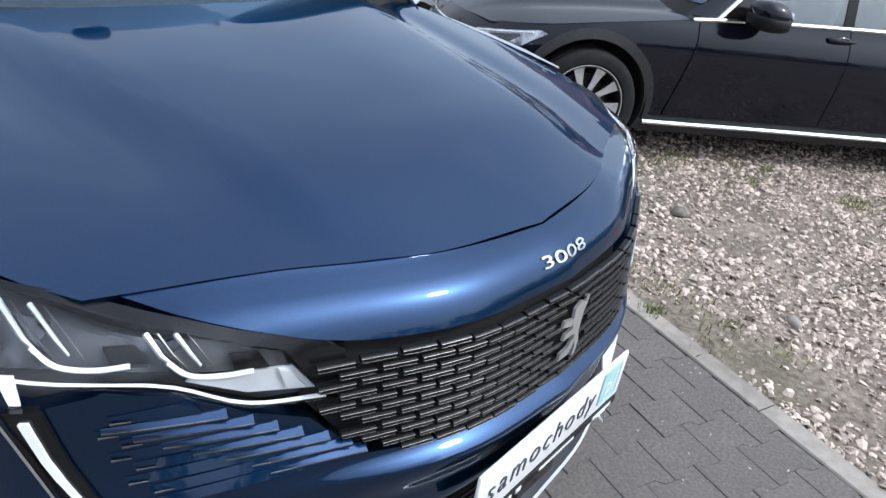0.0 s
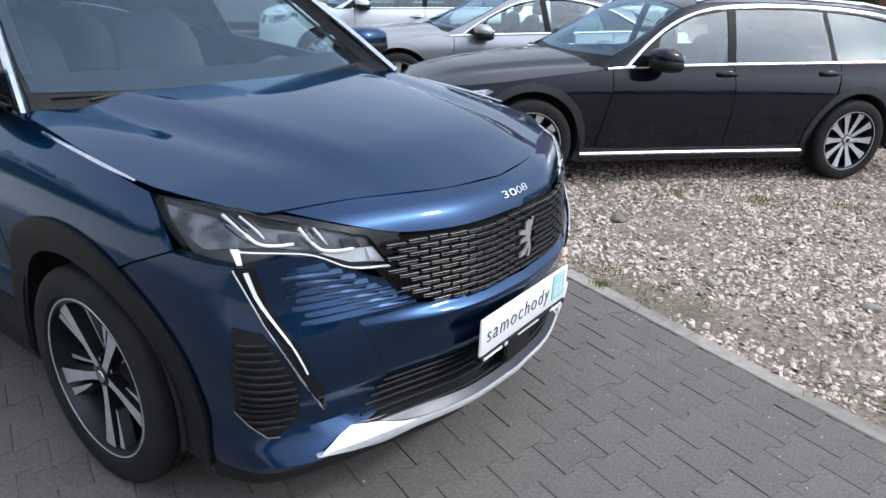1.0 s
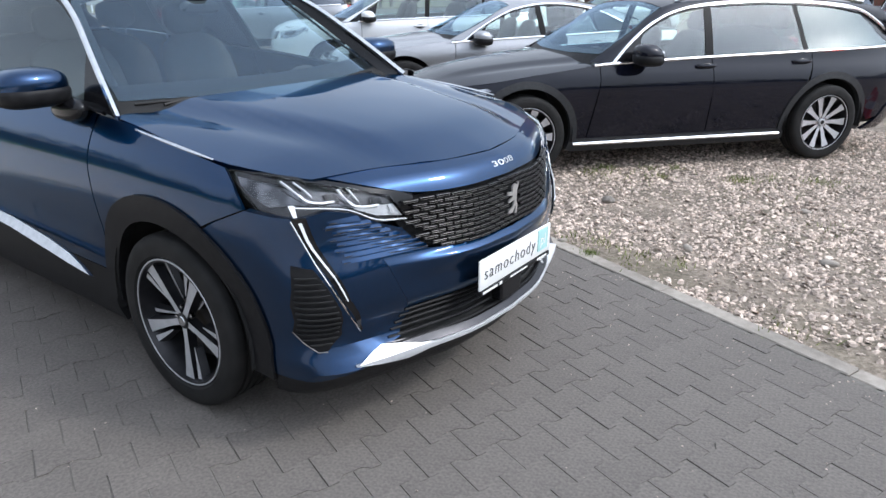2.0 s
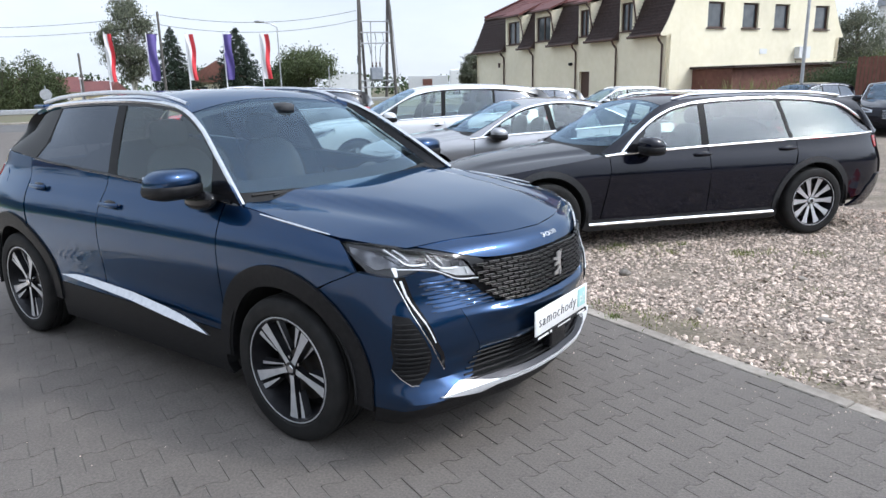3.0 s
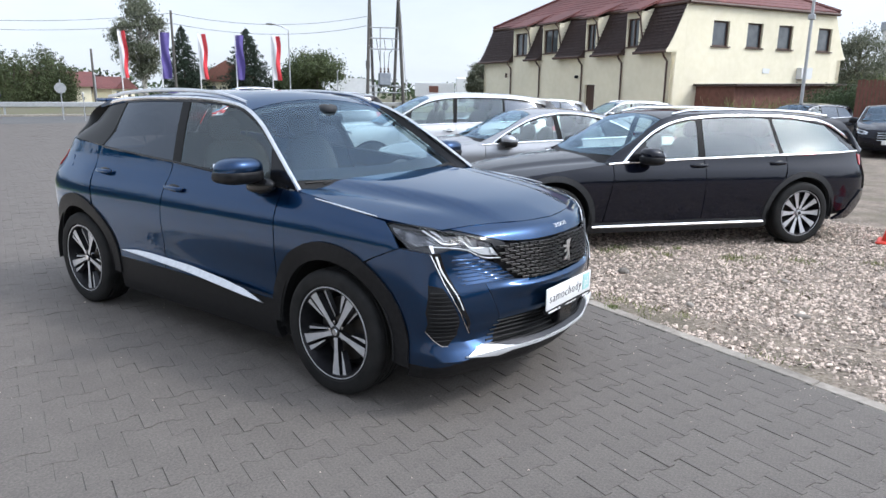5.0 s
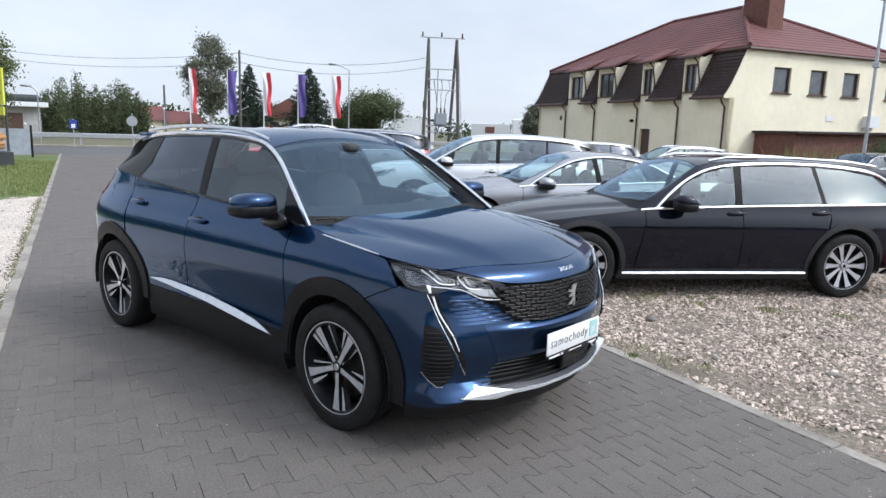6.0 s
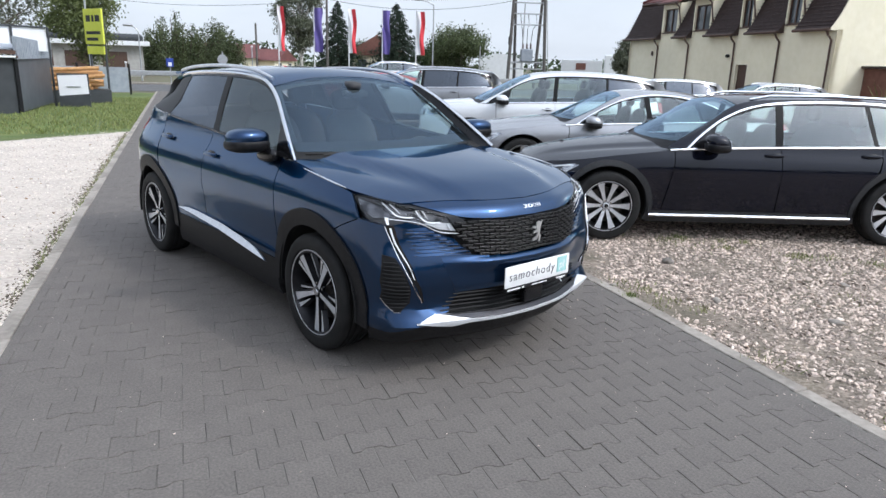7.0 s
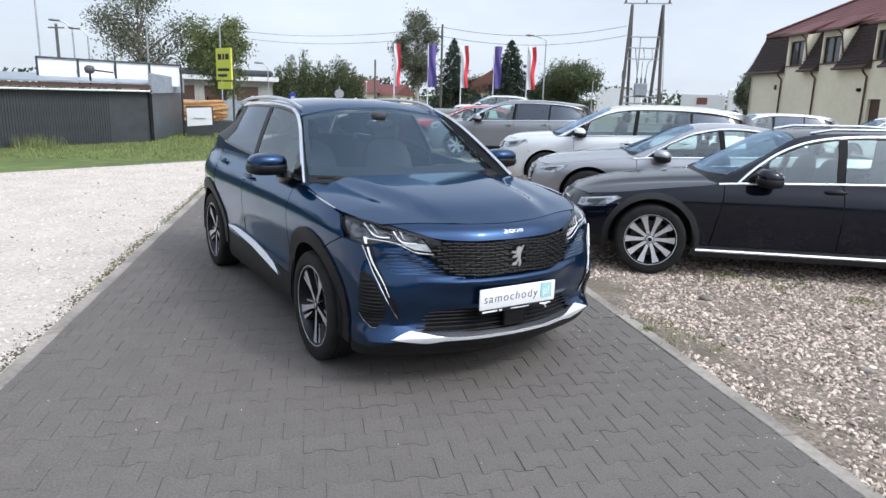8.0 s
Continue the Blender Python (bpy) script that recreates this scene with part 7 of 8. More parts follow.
plain_car("dark_crossover", "black crossover car parked at the back of the lot", VAN, dict(VAN_C, rails=None), BLACKPAINT, pose(ds.x - 2.2, ds.y + 1.2, 0, 0, 0, -118) @ Matrix.Diagonal((.86, .86, .86, 1)), "five", ROW, None, None, PRIVACY)
plain_car("black_sedan", "black sedan with a chrome grille facing the drive", COUPE, COUPE_C, BLACKPAINT, pose(18.3, -.45, 0, 0, 0, -84), "five", ROW)


def cone(p):
    f = thing("traffic_cone", "orange plastic traffic cone with a pale band standing on gravel", "traffic cone", Matrix.Translation(p), "cones")
    part("foot", box(-.17, .17, -.17, .17, 0, .03, .012), ORANGE, f)
    part("cone_body", lathe([(.03, .125), (.06, .115), (.46, .032), (.48, .024), (.48, .018)], 20, "z", caps=False), ORANGE, f)
    part("cone_band", lathe([(.24, .081), (.34, .060), (.34, .056), (.24, .077)], 20, "z", closed=True), FLAGWHITE, f)


cone(Vector((5.75, -1.27, 0)))
cone(Vector((5.84, -1.60, 0)))

# ---- yellow board, banner, timber and fence by the lawn ----
yb = at(13.6, 33, (-2.31, -2.97))
board = thing("roadside_board", "tall yellow advertising board on two posts", "sign", Matrix.Translation(yb) @ Matrix.Rotation(radians(-74), 4, "Z"))
part("panel", box(-.65, .65, -.04, .04, 2.06, 3.45, .01), YELLOW, board, smooth=False)
part("lower_panel", box(-.6, .6, -.03, .03, 1.66, 1.98, .01), YELLOW, board, smooth=False)
for i, (x0, x1, z0, z1) in enumerate(((-.45, -.15, 2.95, 3.2), (-.05, .1, 2.95, 3.2), (.2, .5, 2.95, 3.2), (-.5, .5, 2.45, 2.57), (-.5, .3, 2.2, 2.32))):
    part("print_bar", box(x0, x1, -.05, -.04, z0, z1), BLACKTXT, board, smooth=False)
for x in (-.55, .55):
    part("post", tube([(x, .08, 0), (x, .08, 3.4)], .05, 8), SHEDGREY, board)
tp = at(11.9, 28, (-2.31, -2.97))
pile = thing("timber_stack", "stack of orange-brown cut timber behind the shed", "timber", Matrix.Translation(tp) @ Matrix.Rotation(radians(-10), 4, "Z"))
rng = random.Random(4)
for k in range(5):
    for i in range(6):
        y = -.45 + .19 * i + rng.uniform(-.03, .03)
        z = .53 + .15 * k + rng.uniform(-.02, .02)
        part("log", tube([(-.85 + rng.uniform(-.25, .2), y, z + rng.uniform(-.04, .04)), (.70 + rng.uniform(-.3, .25), y + rng.uniform(-.2, .2), z + rng.uniform(-.09, .09))], rng.uniform(.045, .08), 7), LOGS, pile)
part("stack_frame", box(-1.05, 1.05, -.5, .6, 0, .46), SHEDGREY, pile, smooth=False)
bn = thing("white_banner", "white cloth banner tied to the fence", "banner", Matrix.Translation(at(11.6, 25.6, (-2.31, -2.97))) @ Matrix.Rotation(radians(-18), 4, "Z"))
part("cloth", prism([(-.42, .35), (.42, .42), (.40, 1.02), (-.43, .98)], .02, lambda u, v, w: Vector((u, -w + .02 * math.sin(u * 9), v))), FLAGWHITE, bn, smooth=False)
part("print_bar", box(-.2, .2, -.045, -.022, .62, .66), STEEL, bn, smooth=False)
part("frame", box(-.45, .45, .01, .05, 0, 1.05), SHEDGREY, bn, smooth=False)
fence = thing("panel_fence", "grey sheet fence with dark posts behind the lawn", "fence", Matrix.Translation(ab(30.0, B_LEFT - 1.0)) @ Matrix.Rotation(-TURN_R + radians(6), 4, "Z"))
for i in range(7):
    part("fence_panel", box(-2.0 * i - 1.95, -2.0 * i - .05, -.02, .02, .1, 1.15), SHEDPALE, fence, smooth=False)
    part("fence_post", box(-2.0 * i - .04, -2.0 * i + .04, -.04, .04, 0, 1.3), PLASTIC, fence, smooth=False)
boards = thing("board_fence", "dark brown board fence at the back of the lot", "fence", Matrix.Translation(at(85.5, 33, (-3.23, -1.71))) @ Matrix.Rotation(radians(-85), 4, "Z"))
for i in range(12):
    part("fence_board", box(-.80 + .135 * i, -.68 + .135 * i, -.012, .012, .05, 2.28 + .02 * math.sin(i * 2.1)), BROWNWALL, boards, smooth=False)
for z in (.6, 1.9):
    part("fence_rail", box(-.82, .84, .014, .06, z, z + .08), BROWNWALL, boards, smooth=False)
hall = thing("flat_roofed_hall", "long low hall with a pale roof edge and dark doors", "building", Matrix.Translation(at(15.2, 62, (-2.31, -2.97))) @ Matrix.Rotation(radians(-14), 4, "Z"))
part("wall", box(-7, 2.2, 0, 6, 0, 2.4), CONCRETE, hall, smooth=False)
part("roof", box(-7.4, 2.7, -.6, 6.4, 2.4, 2.75), WHITEWALL, hall, smooth=False)
part("roof_sheet", box(-7, 2.3, 0, 6, 2.75, 3.3, .2), SHEDGREY, hall, smooth=False)
for i in range(3):
    part("door", box(-6 + 2.6 * i, -4.2 + 2.6 * i, -.05, .02, 0, 1.9), BROWN, hall, smooth=False)


def cottage(az, dist, w, hgt, turn, roof=ROOFTILE, deep=6.0):
    h = thing("cottage", "distant house with a red tiled gable roof", "house", Matrix.Translation(at(az, dist)) @ Matrix.Rotation(radians(-az + turn), 4, "Z"))
    part("wall", box(-w / 2, w / 2, 0, deep, 0, hgt * .55), PLASTER, h, smooth=False)
    bm = bmesh.new()
    add_prism(bm, [(-w / 2 - .4, hgt * .52), (w / 2 + .4, hgt * .52), (0, hgt)], deep + .8, lambda u, v, d: Vector((u, d - .4, v)))
    bmesh.ops.recalc_face_normals(bm, faces=bm.faces[:])
    part("roof", bm, roof, h, smooth=False)
    for x in (-w / 4, w / 4):
        part("window", box(x - .5, x + .5, -.04, .02, hgt * .2, hgt * .42), WINDOWG, h, smooth=False)
    part("chimney", box(w / 5, w / 5 + .6, deep * .5, deep * .5 + .6, hgt * .7, hgt * 1.08), SLATE, h, smooth=False)


cottage(26.4, 85, 9, 3.3, 90)
cottage(28.6, 90, 7, 2.9, 70)
cottage(36.0, 78, 6.5, 4.6, 4, BROWNWALL)
whall = thing("white_hall", "long white tent-like hall behind the parked cars", "building", Matrix.Translation(at(48.5, 95)) @ Matrix.Rotation(radians(-48), 4, "Z"))
wb = bmesh.new()
add_prism(wb, [(-7, 0), (-1, 0), (-1, 2.4), (-2.5, 3.2), (-5, 3.3), (-7, 2.4)], 12, lambda u, v, d: Vector((u, d, v)))
bmesh.ops.recalc_face_normals(wb, faces=wb.faces[:])
part("wall", wb, WHITEWALL, whall, smooth=False)
lorry = thing("car_transporter", "white and grey lorry far behind the parked cars", "lorry", Matrix.Translation(at(53.2, 88)) @ Matrix.Rotation(radians(-53), 4, "Z"))
part("trailer", box(-3.4, 1.6, 0, 2.3, 1.0, 2.7, .05), PALE, lorry, smooth=False)
part("cab", box(1.8, 3.6, 0, 2.3, .5, 3.4, .15), WHITEPAINT, lorry)
part("side_panel", box(-1.6, -.4, -.05, 0, 1.5, 2.3), BROWNWALL, lorry, smooth=False)
for x in (-2.5, -1.5, 2.7):
    part("wheel", lathe([(-.15, .5), (.15, .5)], 16, "y"), RUBBER, lorry).matrix_basis = pose(x, .15, .5)
fb = thing("white_block", "white commercial block with a red upright stripe far off", "building", Matrix.Translation(at(88.3, 72, (-3.23, -1.71))) @ Matrix.Rotation(radians(-88), 4, "Z"))
part("wall", box(-3.8, 8, 0, 8, 0, 7.2), WHITEWALL, fb, smooth=False)
part("roof_edge", box(-4, 8.2, -.2, 8.2, 7.2, 7.9), SHEDPALE, fb, smooth=False)
part("red_stripe", box(-2.6, -1.8, -.06, 0, 1.8, 6.3), FLAGRED, fb, smooth=False)
for i in range(2):
    part("print_bar", box(-1.0, 1.6 + i, -.06, 0, 4.0 - 1.2 * i, 4.8 - 1.2 * i), SHEDGREY, fb, smooth=False)
part("mast", tube([(0, 1, 7.9), (0, 1, 10.2)], .08, 6), STEEL, fb)
part("mast_arm", tube([(-1.2, 1, 10.2), (1.2, 1, 10.1)], .12, 6), STEEL, fb)


# ---- small signs by the road ----
def road_sign(az, dist, top, shape, eye):
    f = thing("road_sign", "small road sign on a thin steel post beside the road", "sign", Matrix.Translation(at(az, dist, eye)) @ Matrix.Rotation(radians(-az), 4, "Z"))
    part("post", tube([(0, .05, 0), (0, .05, top)], .035, 6), STEEL, f)
    if shape == "round":
        part("sign_disc", lathe([(-.02, .27), (.02, .27), (.021, .25), (.021, .001)], 20, "y"), STEEL, f, "grey back of a round sign").matrix_basis = pose(0, 0, top - .42)
    else:
        part("sign_plate", box(-.20, .20, -.02, .02, top - .55, top - .05, .01), SIGNBLUE, f, "blue square sign plate", smooth=False)
        part("sign_mark", box(-.10, .10, -.03, -.02, top - .50, top - .28), FLAGWHITE, f, smooth=False)
    return f


SIGN_EYE = (-3.3, -1.58)
road_sign(24.6, 40, 2.0, "round", SIGN_EYE)
road_sign(20.6, 44, 1.6, "plate", SIGN_EYE)
for az, top in ((26.0, 1.35), (26.9, 2.3), (17.6, 1.3)):
    marker = thing("marker_post", "thin pale marker post beside the road", "post", Matrix.Translation(at(az, 39, SIGN_EYE)), "marker posts")
    part("post", tube([(0, 0, 0), (0, 0, top)], .032, 8), STEEL, marker)
    part("cap", blob(0, 0, top, .06, .06, .05), FLAGWHITE, marker)


# ---- trees, bushes, grass ----
def leafy(name, tones, rough=0.65):
    m = mat(name, tones[0], rough, 0, tones[1], 0.9, per_piece=0.45, islands=True)
    n, l = m.node_tree.nodes, m.node_tree.links
    b, o = n["Principled BSDF"], n["Material Output"]
    tr, mx = n.new("ShaderNodeBsdfTranslucent"), n.new("ShaderNodeMixShader")
    mx.inputs["Fac"].default_value = 0.35
    l.new(b.inputs["Base Color"].links[0].from_socket, tr.inputs["Color"])
    l.new(b.outputs["BSDF"], mx.inputs[1])
    l.new(tr.outputs["BSDF"], mx.inputs[2])
    l.new(mx.outputs["Shader"], o.inputs["Surface"])
    return m


LEAF_DARK = leafy("dark_green_leaves", ((0.036, 0.060, 0.024), (0.062, 0.092, 0.036)))
LEAF_MID = leafy("green_leaves", ((0.11, 0.135, 0.042), (0.155, 0.180, 0.068)))
LEAF_PALE = leafy("grey_green_leaves", ((0.115, 0.130, 0.085), (0.18, 0.19, 0.135)))
LEAF_BUSH = leafy("dull_green_leaves", ((0.074, 0.098, 0.040), (0.115, 0.138, 0.062)))
NEEDLE = leafy("spruce_needles", ((0.024, 0.040, 0.026), (0.040, 0.060, 0.036)))
BARK = mat("bark", (0.075, 0.060, 0.045), 0.95, 0, (0.12, 0.10, 0.08), 10, bump=0.5, bump_scale=30)
BIRCHBARK = mat("birch_bark", (0.52, 0.50, 0.46), 0.85, 0, (0.12, 0.11, 0.10), 6, (0.52, 0.6))


def leaf_cloud(points, sizes, seed, droop=0.0):
    """Small bent leaves at the given places, as one mesh."""
    r = np.random.RandomState(seed)
    n = len(points)
    d = r.normal(size=(n, 3))
    d /= np.linalg.norm(d, axis=1)[:, None]
    d[:, 2] -= droop
    e = r.normal(size=(n, 3))
    e = np.cross(d, e)
    e /= np.linalg.norm(e, axis=1)[:, None]
    s = np.asarray(sizes)[:, None]
    p = np.asarray(points)
    co = np.stack([p - d * s, p + e * s * .5, p + d * s, p - e * s * .5], 1).reshape(-1, 3)
    faces = [(4 * i, 4 * i + 1, 4 * i + 2, 4 * i + 3) for i in range(n)]
    me = bpy.data.meshes.new("leaves")
    me.from_pydata(co.tolist(), [], faces)
    me.update()
    return me


def tree(p, height, width, trunk, leaf, bark, label, count, seed, kind="round", size=.16, name="tree"):
    count, size = int(count * (4.2 if trunk < 1 else 2.9)), size * .60
    r = np.random.RandomState(seed)
    t = thing(name, label, "tree" if trunk else "bush", Matrix.Translation(p))
    limbs = bmesh.new()
    add_tube(limbs, [(0, 0, 0), (.04 * width * r.randn() * .3, 0, trunk), (.1 * r.randn(), .1 * r.randn(), height * .86)], [height * .022 + .03, height * .018 + .02, .02], 8)
    clumps = []
    if kind == "spruce":
        for k in range(90):
            z = trunk * .4 + (height - trunk * .4) * (k / 90) ** .9
            rad = width / 2 * (1 - z / height) ** .8 * r.uniform(.75, 1.1) + .05
            a = k * 2.4 + r.uniform(-.3, .3)
            tip = Vector((rad * math.cos(a), rad * math.sin(a), z - rad * .28))
            if k % 3 == 0:
                add_tube(limbs, [(0, 0, z), tuple(tip)], [.03, .008], 5, False)
            for q in (.35, .6, .8, 1.0):
                clumps.append((tip.x * q, tip.y * q, z + (tip.z - z) * q, .10 + .14 * rad * (1.1 - q * .5)))
    elif kind == "pine":
        for k in range(44):
            rr, v = math.sqrt(r.rand()), r.uniform(0, 2 * math.pi)
            x, y = width / 2 * rr * math.cos(v), width / 2 * rr * math.sin(v)
            tall = height * (1 - .50 * rr ** 2.2) * r.uniform(.72, 1.0)
            add_tube(limbs, [(x * .3, y * .3, trunk * .5), (x * .8, y * .8, tall * .45), (x, y, tall)], [.06, .035, .008], 5, False)
            for q in (.18, .36, .54, .70, .84, .95):
                clumps.append((x * (.75 + .25 * q), y * (.75 + .25 * q), tall * q, width * (.175 - .125 * q)))
    else:
        for k in range(34 if kind == "round" else 46):
            u, v = r.uniform(-1, 1), r.uniform(0, 2 * math.pi)
            rr = r.uniform(.35, 1.0) ** .5
            zc = trunk + (height - trunk) * .52
            c = Vector((width / 2 * rr * math.sqrt(1 - u * u) * math.cos(v), width / 2 * rr * math.sqrt(1 - u * u) * math.sin(v), zc + (height - trunk) * .46 * u * rr))
            if kind == "tall":
                c.x *= .55 + .45 * math.sin(math.pi * (c.z - trunk) / (height - trunk))
                c.y *= .55 + .45 * math.sin(math.pi * (c.z - trunk) / (height - trunk))
            clumps.append((c.x, c.y, c.z, r.uniform(.11, .20) * width))
            if k % 2 == 0:
                z0 = max(trunk * .7, c.z - .35 * height * r.uniform(.4, .9))
                add_tube(limbs, [(0, 0, z0), (c.x * .5, c.y * .5, (z0 + c.z) / 2 + .1), tuple(c)], [height * .010 + .01, height * .006 + .008, .01], 5, False)
    bmesh.ops.recalc_face_normals(limbs, faces=limbs.faces[:])
    part("trunk", limbs, bark, t)
    c = np.array(clumps)
    pick = r.choice(len(c), count, p=c[:, 3] ** 2 / (c[:, 3] ** 2).sum())
    g = r.normal(size=(count, 3)) * .55
    pts = c[pick, :3] + g * c[pick, 3:4] * np.array([1, 1, .8])
    pts[:, 2] = np.maximum(pts[:, 2], .05)
    count = len(pts)
    part("crown", leaf_cloud(pts, size * r.uniform(.6, 1.3, count), seed, .5 if kind == "tall" else .1), leaf, t)


tree(at(30.0, 66), 9.4, 4.0, 2.2, LEAF_PALE, BIRCHBARK, "tall birch with thin grey-green foliage beside the road", 5200, 11, "tall", .17)
tree(at(20.4, 70), 6.0, 5.6, .5, LEAF_BUSH, BARK, "broad dark green pine bush across the road", 6200, 12, "pine", .17)
tree(at(23.6, 72), 5.6, 5.4, .4, LEAF_BUSH, BARK, "broad dark green pine bush across the road", 5200, 13, "pine", .17)
tree(at(32.9, 72), 7.4, 6.0, .8, NEEDLE, BARK, "dark slender spruce among the flags", 3600, 14, "spruce", .17)
tree(at(37.6, 72), 7.4, 7.6, .8, NEEDLE, BARK, "dark broad spruce beside the flags", 4600, 15, "spruce", .18)
tree(at(43.0, 64), 4.7, 5.4, .4, LEAF_BUSH, BARK, "rounded green bush beside the transformer tower", 5200, 16, "round", .17)
tree(at(40.9, 74), 3.8, 4.0, .4, LEAF_DARK, BARK, "dark bush behind the flags", 2600, 17, "round", .18)
tree(at(34.6, 80), 3.4, 5.0, .3, LEAF_DARK, BARK, "dark hedge bush behind the flags", 2600, 18, "round", .2)
tree(at(7.6, 52, (-2.31, -2.97)), 7.9, 6.2, 1.8, LEAF_PALE, BARK, "tall airy tree behind the white hoarding", 3000, 19, "round", .17)
tree(at(13.4, 46, (-2.31, -2.97)), 5.9, 4.3, 1.3, LEAF_MID, BARK, "light green tree beside the yellow board", 4600, 20, "round", .15)
tree(at(56.4, 66), 4.4, 2.4, .5, LEAF_PALE, BARK, "grey-green tree beside the cream house", 2600, 21, "tall", .17)
tree(at(56.9, 74), 4.6, 3.6, .5, NEEDLE, BARK, "dark conifer beside the cream house", 2600, 22, "spruce", .17)
tree(at(84.0, 52, (-3.23, -1.71)), 6.0, 4.2, 1.0, LEAF_PALE, BARK, "grey-green tree behind the cream house", 6500, 23, "tall", .11)
tree(at(87.5, 40, (-3.23, -1.71)), 2.6, 4.0, .3, LEAF_MID, BARK, "green bush behind the black sedan", 7000, 24, "round", .075)
tree(at(84.5, 36, (-3.23, -1.71)), 2.0, 4.0, .2, LEAF_DARK, BARK, "dark hedge bush at the back of the lot", 7000, 25, "round", .07)
tree(at(90.0, 34, (-3.23, -1.71)), 2.2, 4.5, .2, LEAF_DARK, BARK, "dark hedge bush at the back of the lot", 7000, 26, "round", .07)

# unseen hedge, added behind the walk to darken what the cars reflect
r = np.random.RandomState(3)
pts, sz = [], []
for az in np.arange(105, 350, .9):
    q = at(az, 40 + 4 * math.sin(az * .13), (-1.5, 0))
    n = 60
    pts.append(np.column_stack([q.x + r.normal(size=n) * 1.2, q.y + r.normal(size=n) * 1.2, r.rand(n) * (3.2 + 1.2 * math.sin(az * .4) + r.rand())]))
    sz.append(.42 * r.uniform(.6, 1.2, n))
tagged(part("boundary_hedge", leaf_cloud(np.concatenate(pts), np.concatenate(sz), 7), LEAF_DARK, None), "unseen dark hedge added behind the walk for the cars' reflections", "hedge", "", "stuff")

# far woods all round
r = np.random.RandomState(5)
pts, sz = [], []
for az in np.arange(-180, 180, 1.1):
    d = 130 + 14 * math.sin(az * .21) + r.uniform(-8, 8)
    hgt = 3.0 + 1.2 * math.sin(az * .33) + 1.2 * r.rand()
    q = at(az, d)
    n = 60
    pts.append(np.column_stack([q.x + r.normal(size=n) * 1.7, q.y + r.normal(size=n) * 1.7, np.abs(r.rand(n)) ** .8 * hgt]))
    sz.append(.5 * r.uniform(.6, 1.2, n))
tagged(part("far_woods", leaf_cloud(np.concatenate(pts), np.concatenate(sz), 6), LEAF_DARK, None), "distant belt of dark green trees on the horizon", "woods", "", "stuff")


def blades(spots, seed, h0, h1, width=.006):
    r = np.random.RandomState(seed)
    n = len(spots)
    a = r.uniform(0, 2 * math.pi, n)
    h = r.uniform(h0, h1, n)
    p = np.asarray(spots)
    side = np.column_stack([np.cos(a), np.sin(a), np.zeros(n)]) * width
    tip = p + np.column_stack([r.normal(size=n) * .35, r.normal(size=n) * .35, np.ones(n)]) * h[:, None]
    co = np.stack([p - side, p + side, tip], 1).reshape(-1, 3)
    me = bpy.data.meshes.new("grass")
    me.from_pydata(co.tolist(), [], [(3 * i, 3 * i + 1, 3 * i + 2) for i in range(n)])
    me.update()
    return me


# lawn grass, denser towards the drive
r = np.random.RandomState(8)
A, B = r.uniform(13.2, 27, 26000), B_LEFT - .1 - 13 * r.rand(26000) ** 1.3
P = np.outer(A, DA[:]) + np.outer(B, DB[:])
keep = (P[:, 1] > 12.31 + (P[:, 0] + 2.87) * .42 + .05 * r.normal(size=len(P))) & (P[:, 1] < 19.8 + (P[:, 0] - .92) * .49 + 14 * (P[:, 0] > 1.0))
tagged(part("lawn_grass", blades(P[keep], 9, .03, .10, .012), BLADE, None), "short green blades of the lawn", "grass", "", "stuff")
# weeds in the gravel
spots = []
for a, b, rad, n in ((1.05, 1.42, .16, 60), (.55, 1.36, .10, 30), (2.2, 2.75, .13, 90), (1.9, 2.9, .3, 40), (1.75, 3.1, .08, 50), (1.3, 3.55, .12, 80), (1.15, 3.5, .35, 40), (.9, 4.1, .14, 90), (.45, 4.6, .10, 60), (2.6, 2.4, .12, 60), (-.4, 1.38, .12, 30), (.2, 3.0, .15, 16), (-1.4, 1.42, .15, 30), (-1.0, 2.6, .2, 20), (.1, 5.2, .2, 60), (3.5, 1.45, .2, 50)):
    q = r.normal(size=(n, 2)) * rad * .6
    for u, v in q:
        spots.append(tuple(ab(a + u, b + v)))
for x, y, rad, n in ((3.54, 1.10, .07, 70), (3.74, .75, .10, 40), (3.90, .57, .07, 45), (3.85, 0, .10, 50), (4.03, -.23, .08, 40), (1.50, .32, .05, 70), (1.71, .29, .12, 60), (1.67, .05, .10, 40), (1.67, -.20, .08, 30)):
    for u, v in r.normal(size=(n, 2)) * rad * .6:
        spots.append((x + u, y + v, 0))
tagged(part("weeds", blades(np.array(spots), 10, .012, .046, .004), BLADE, None), "small green weeds growing through the gravel", "weeds", "", "stuff")
spots = []
for k in range(500):
    spots.append(tuple(ab(r.uniform(2, 13), B_LEFT - .09 - abs(r.normal()) * .03)))
tagged(part("edge_grass", blades(np.array(spots), 12, .02, .06, .004), BLADE, None), "thin grass along the drive's edge", "grass", "", "stuff")
q0 = Vector((-2.15, 17.9, 0))
spots = [tuple(q0 + Vector((r.normal() * .28, r.normal() * .15, 0))) for k in range(260)]
tagged(part("tall_weeds", blades(np.array(spots), 13, .12, .42, .014), BLADE, None), "tall pale weeds against the grey shed", "weeds", "", "stuff")


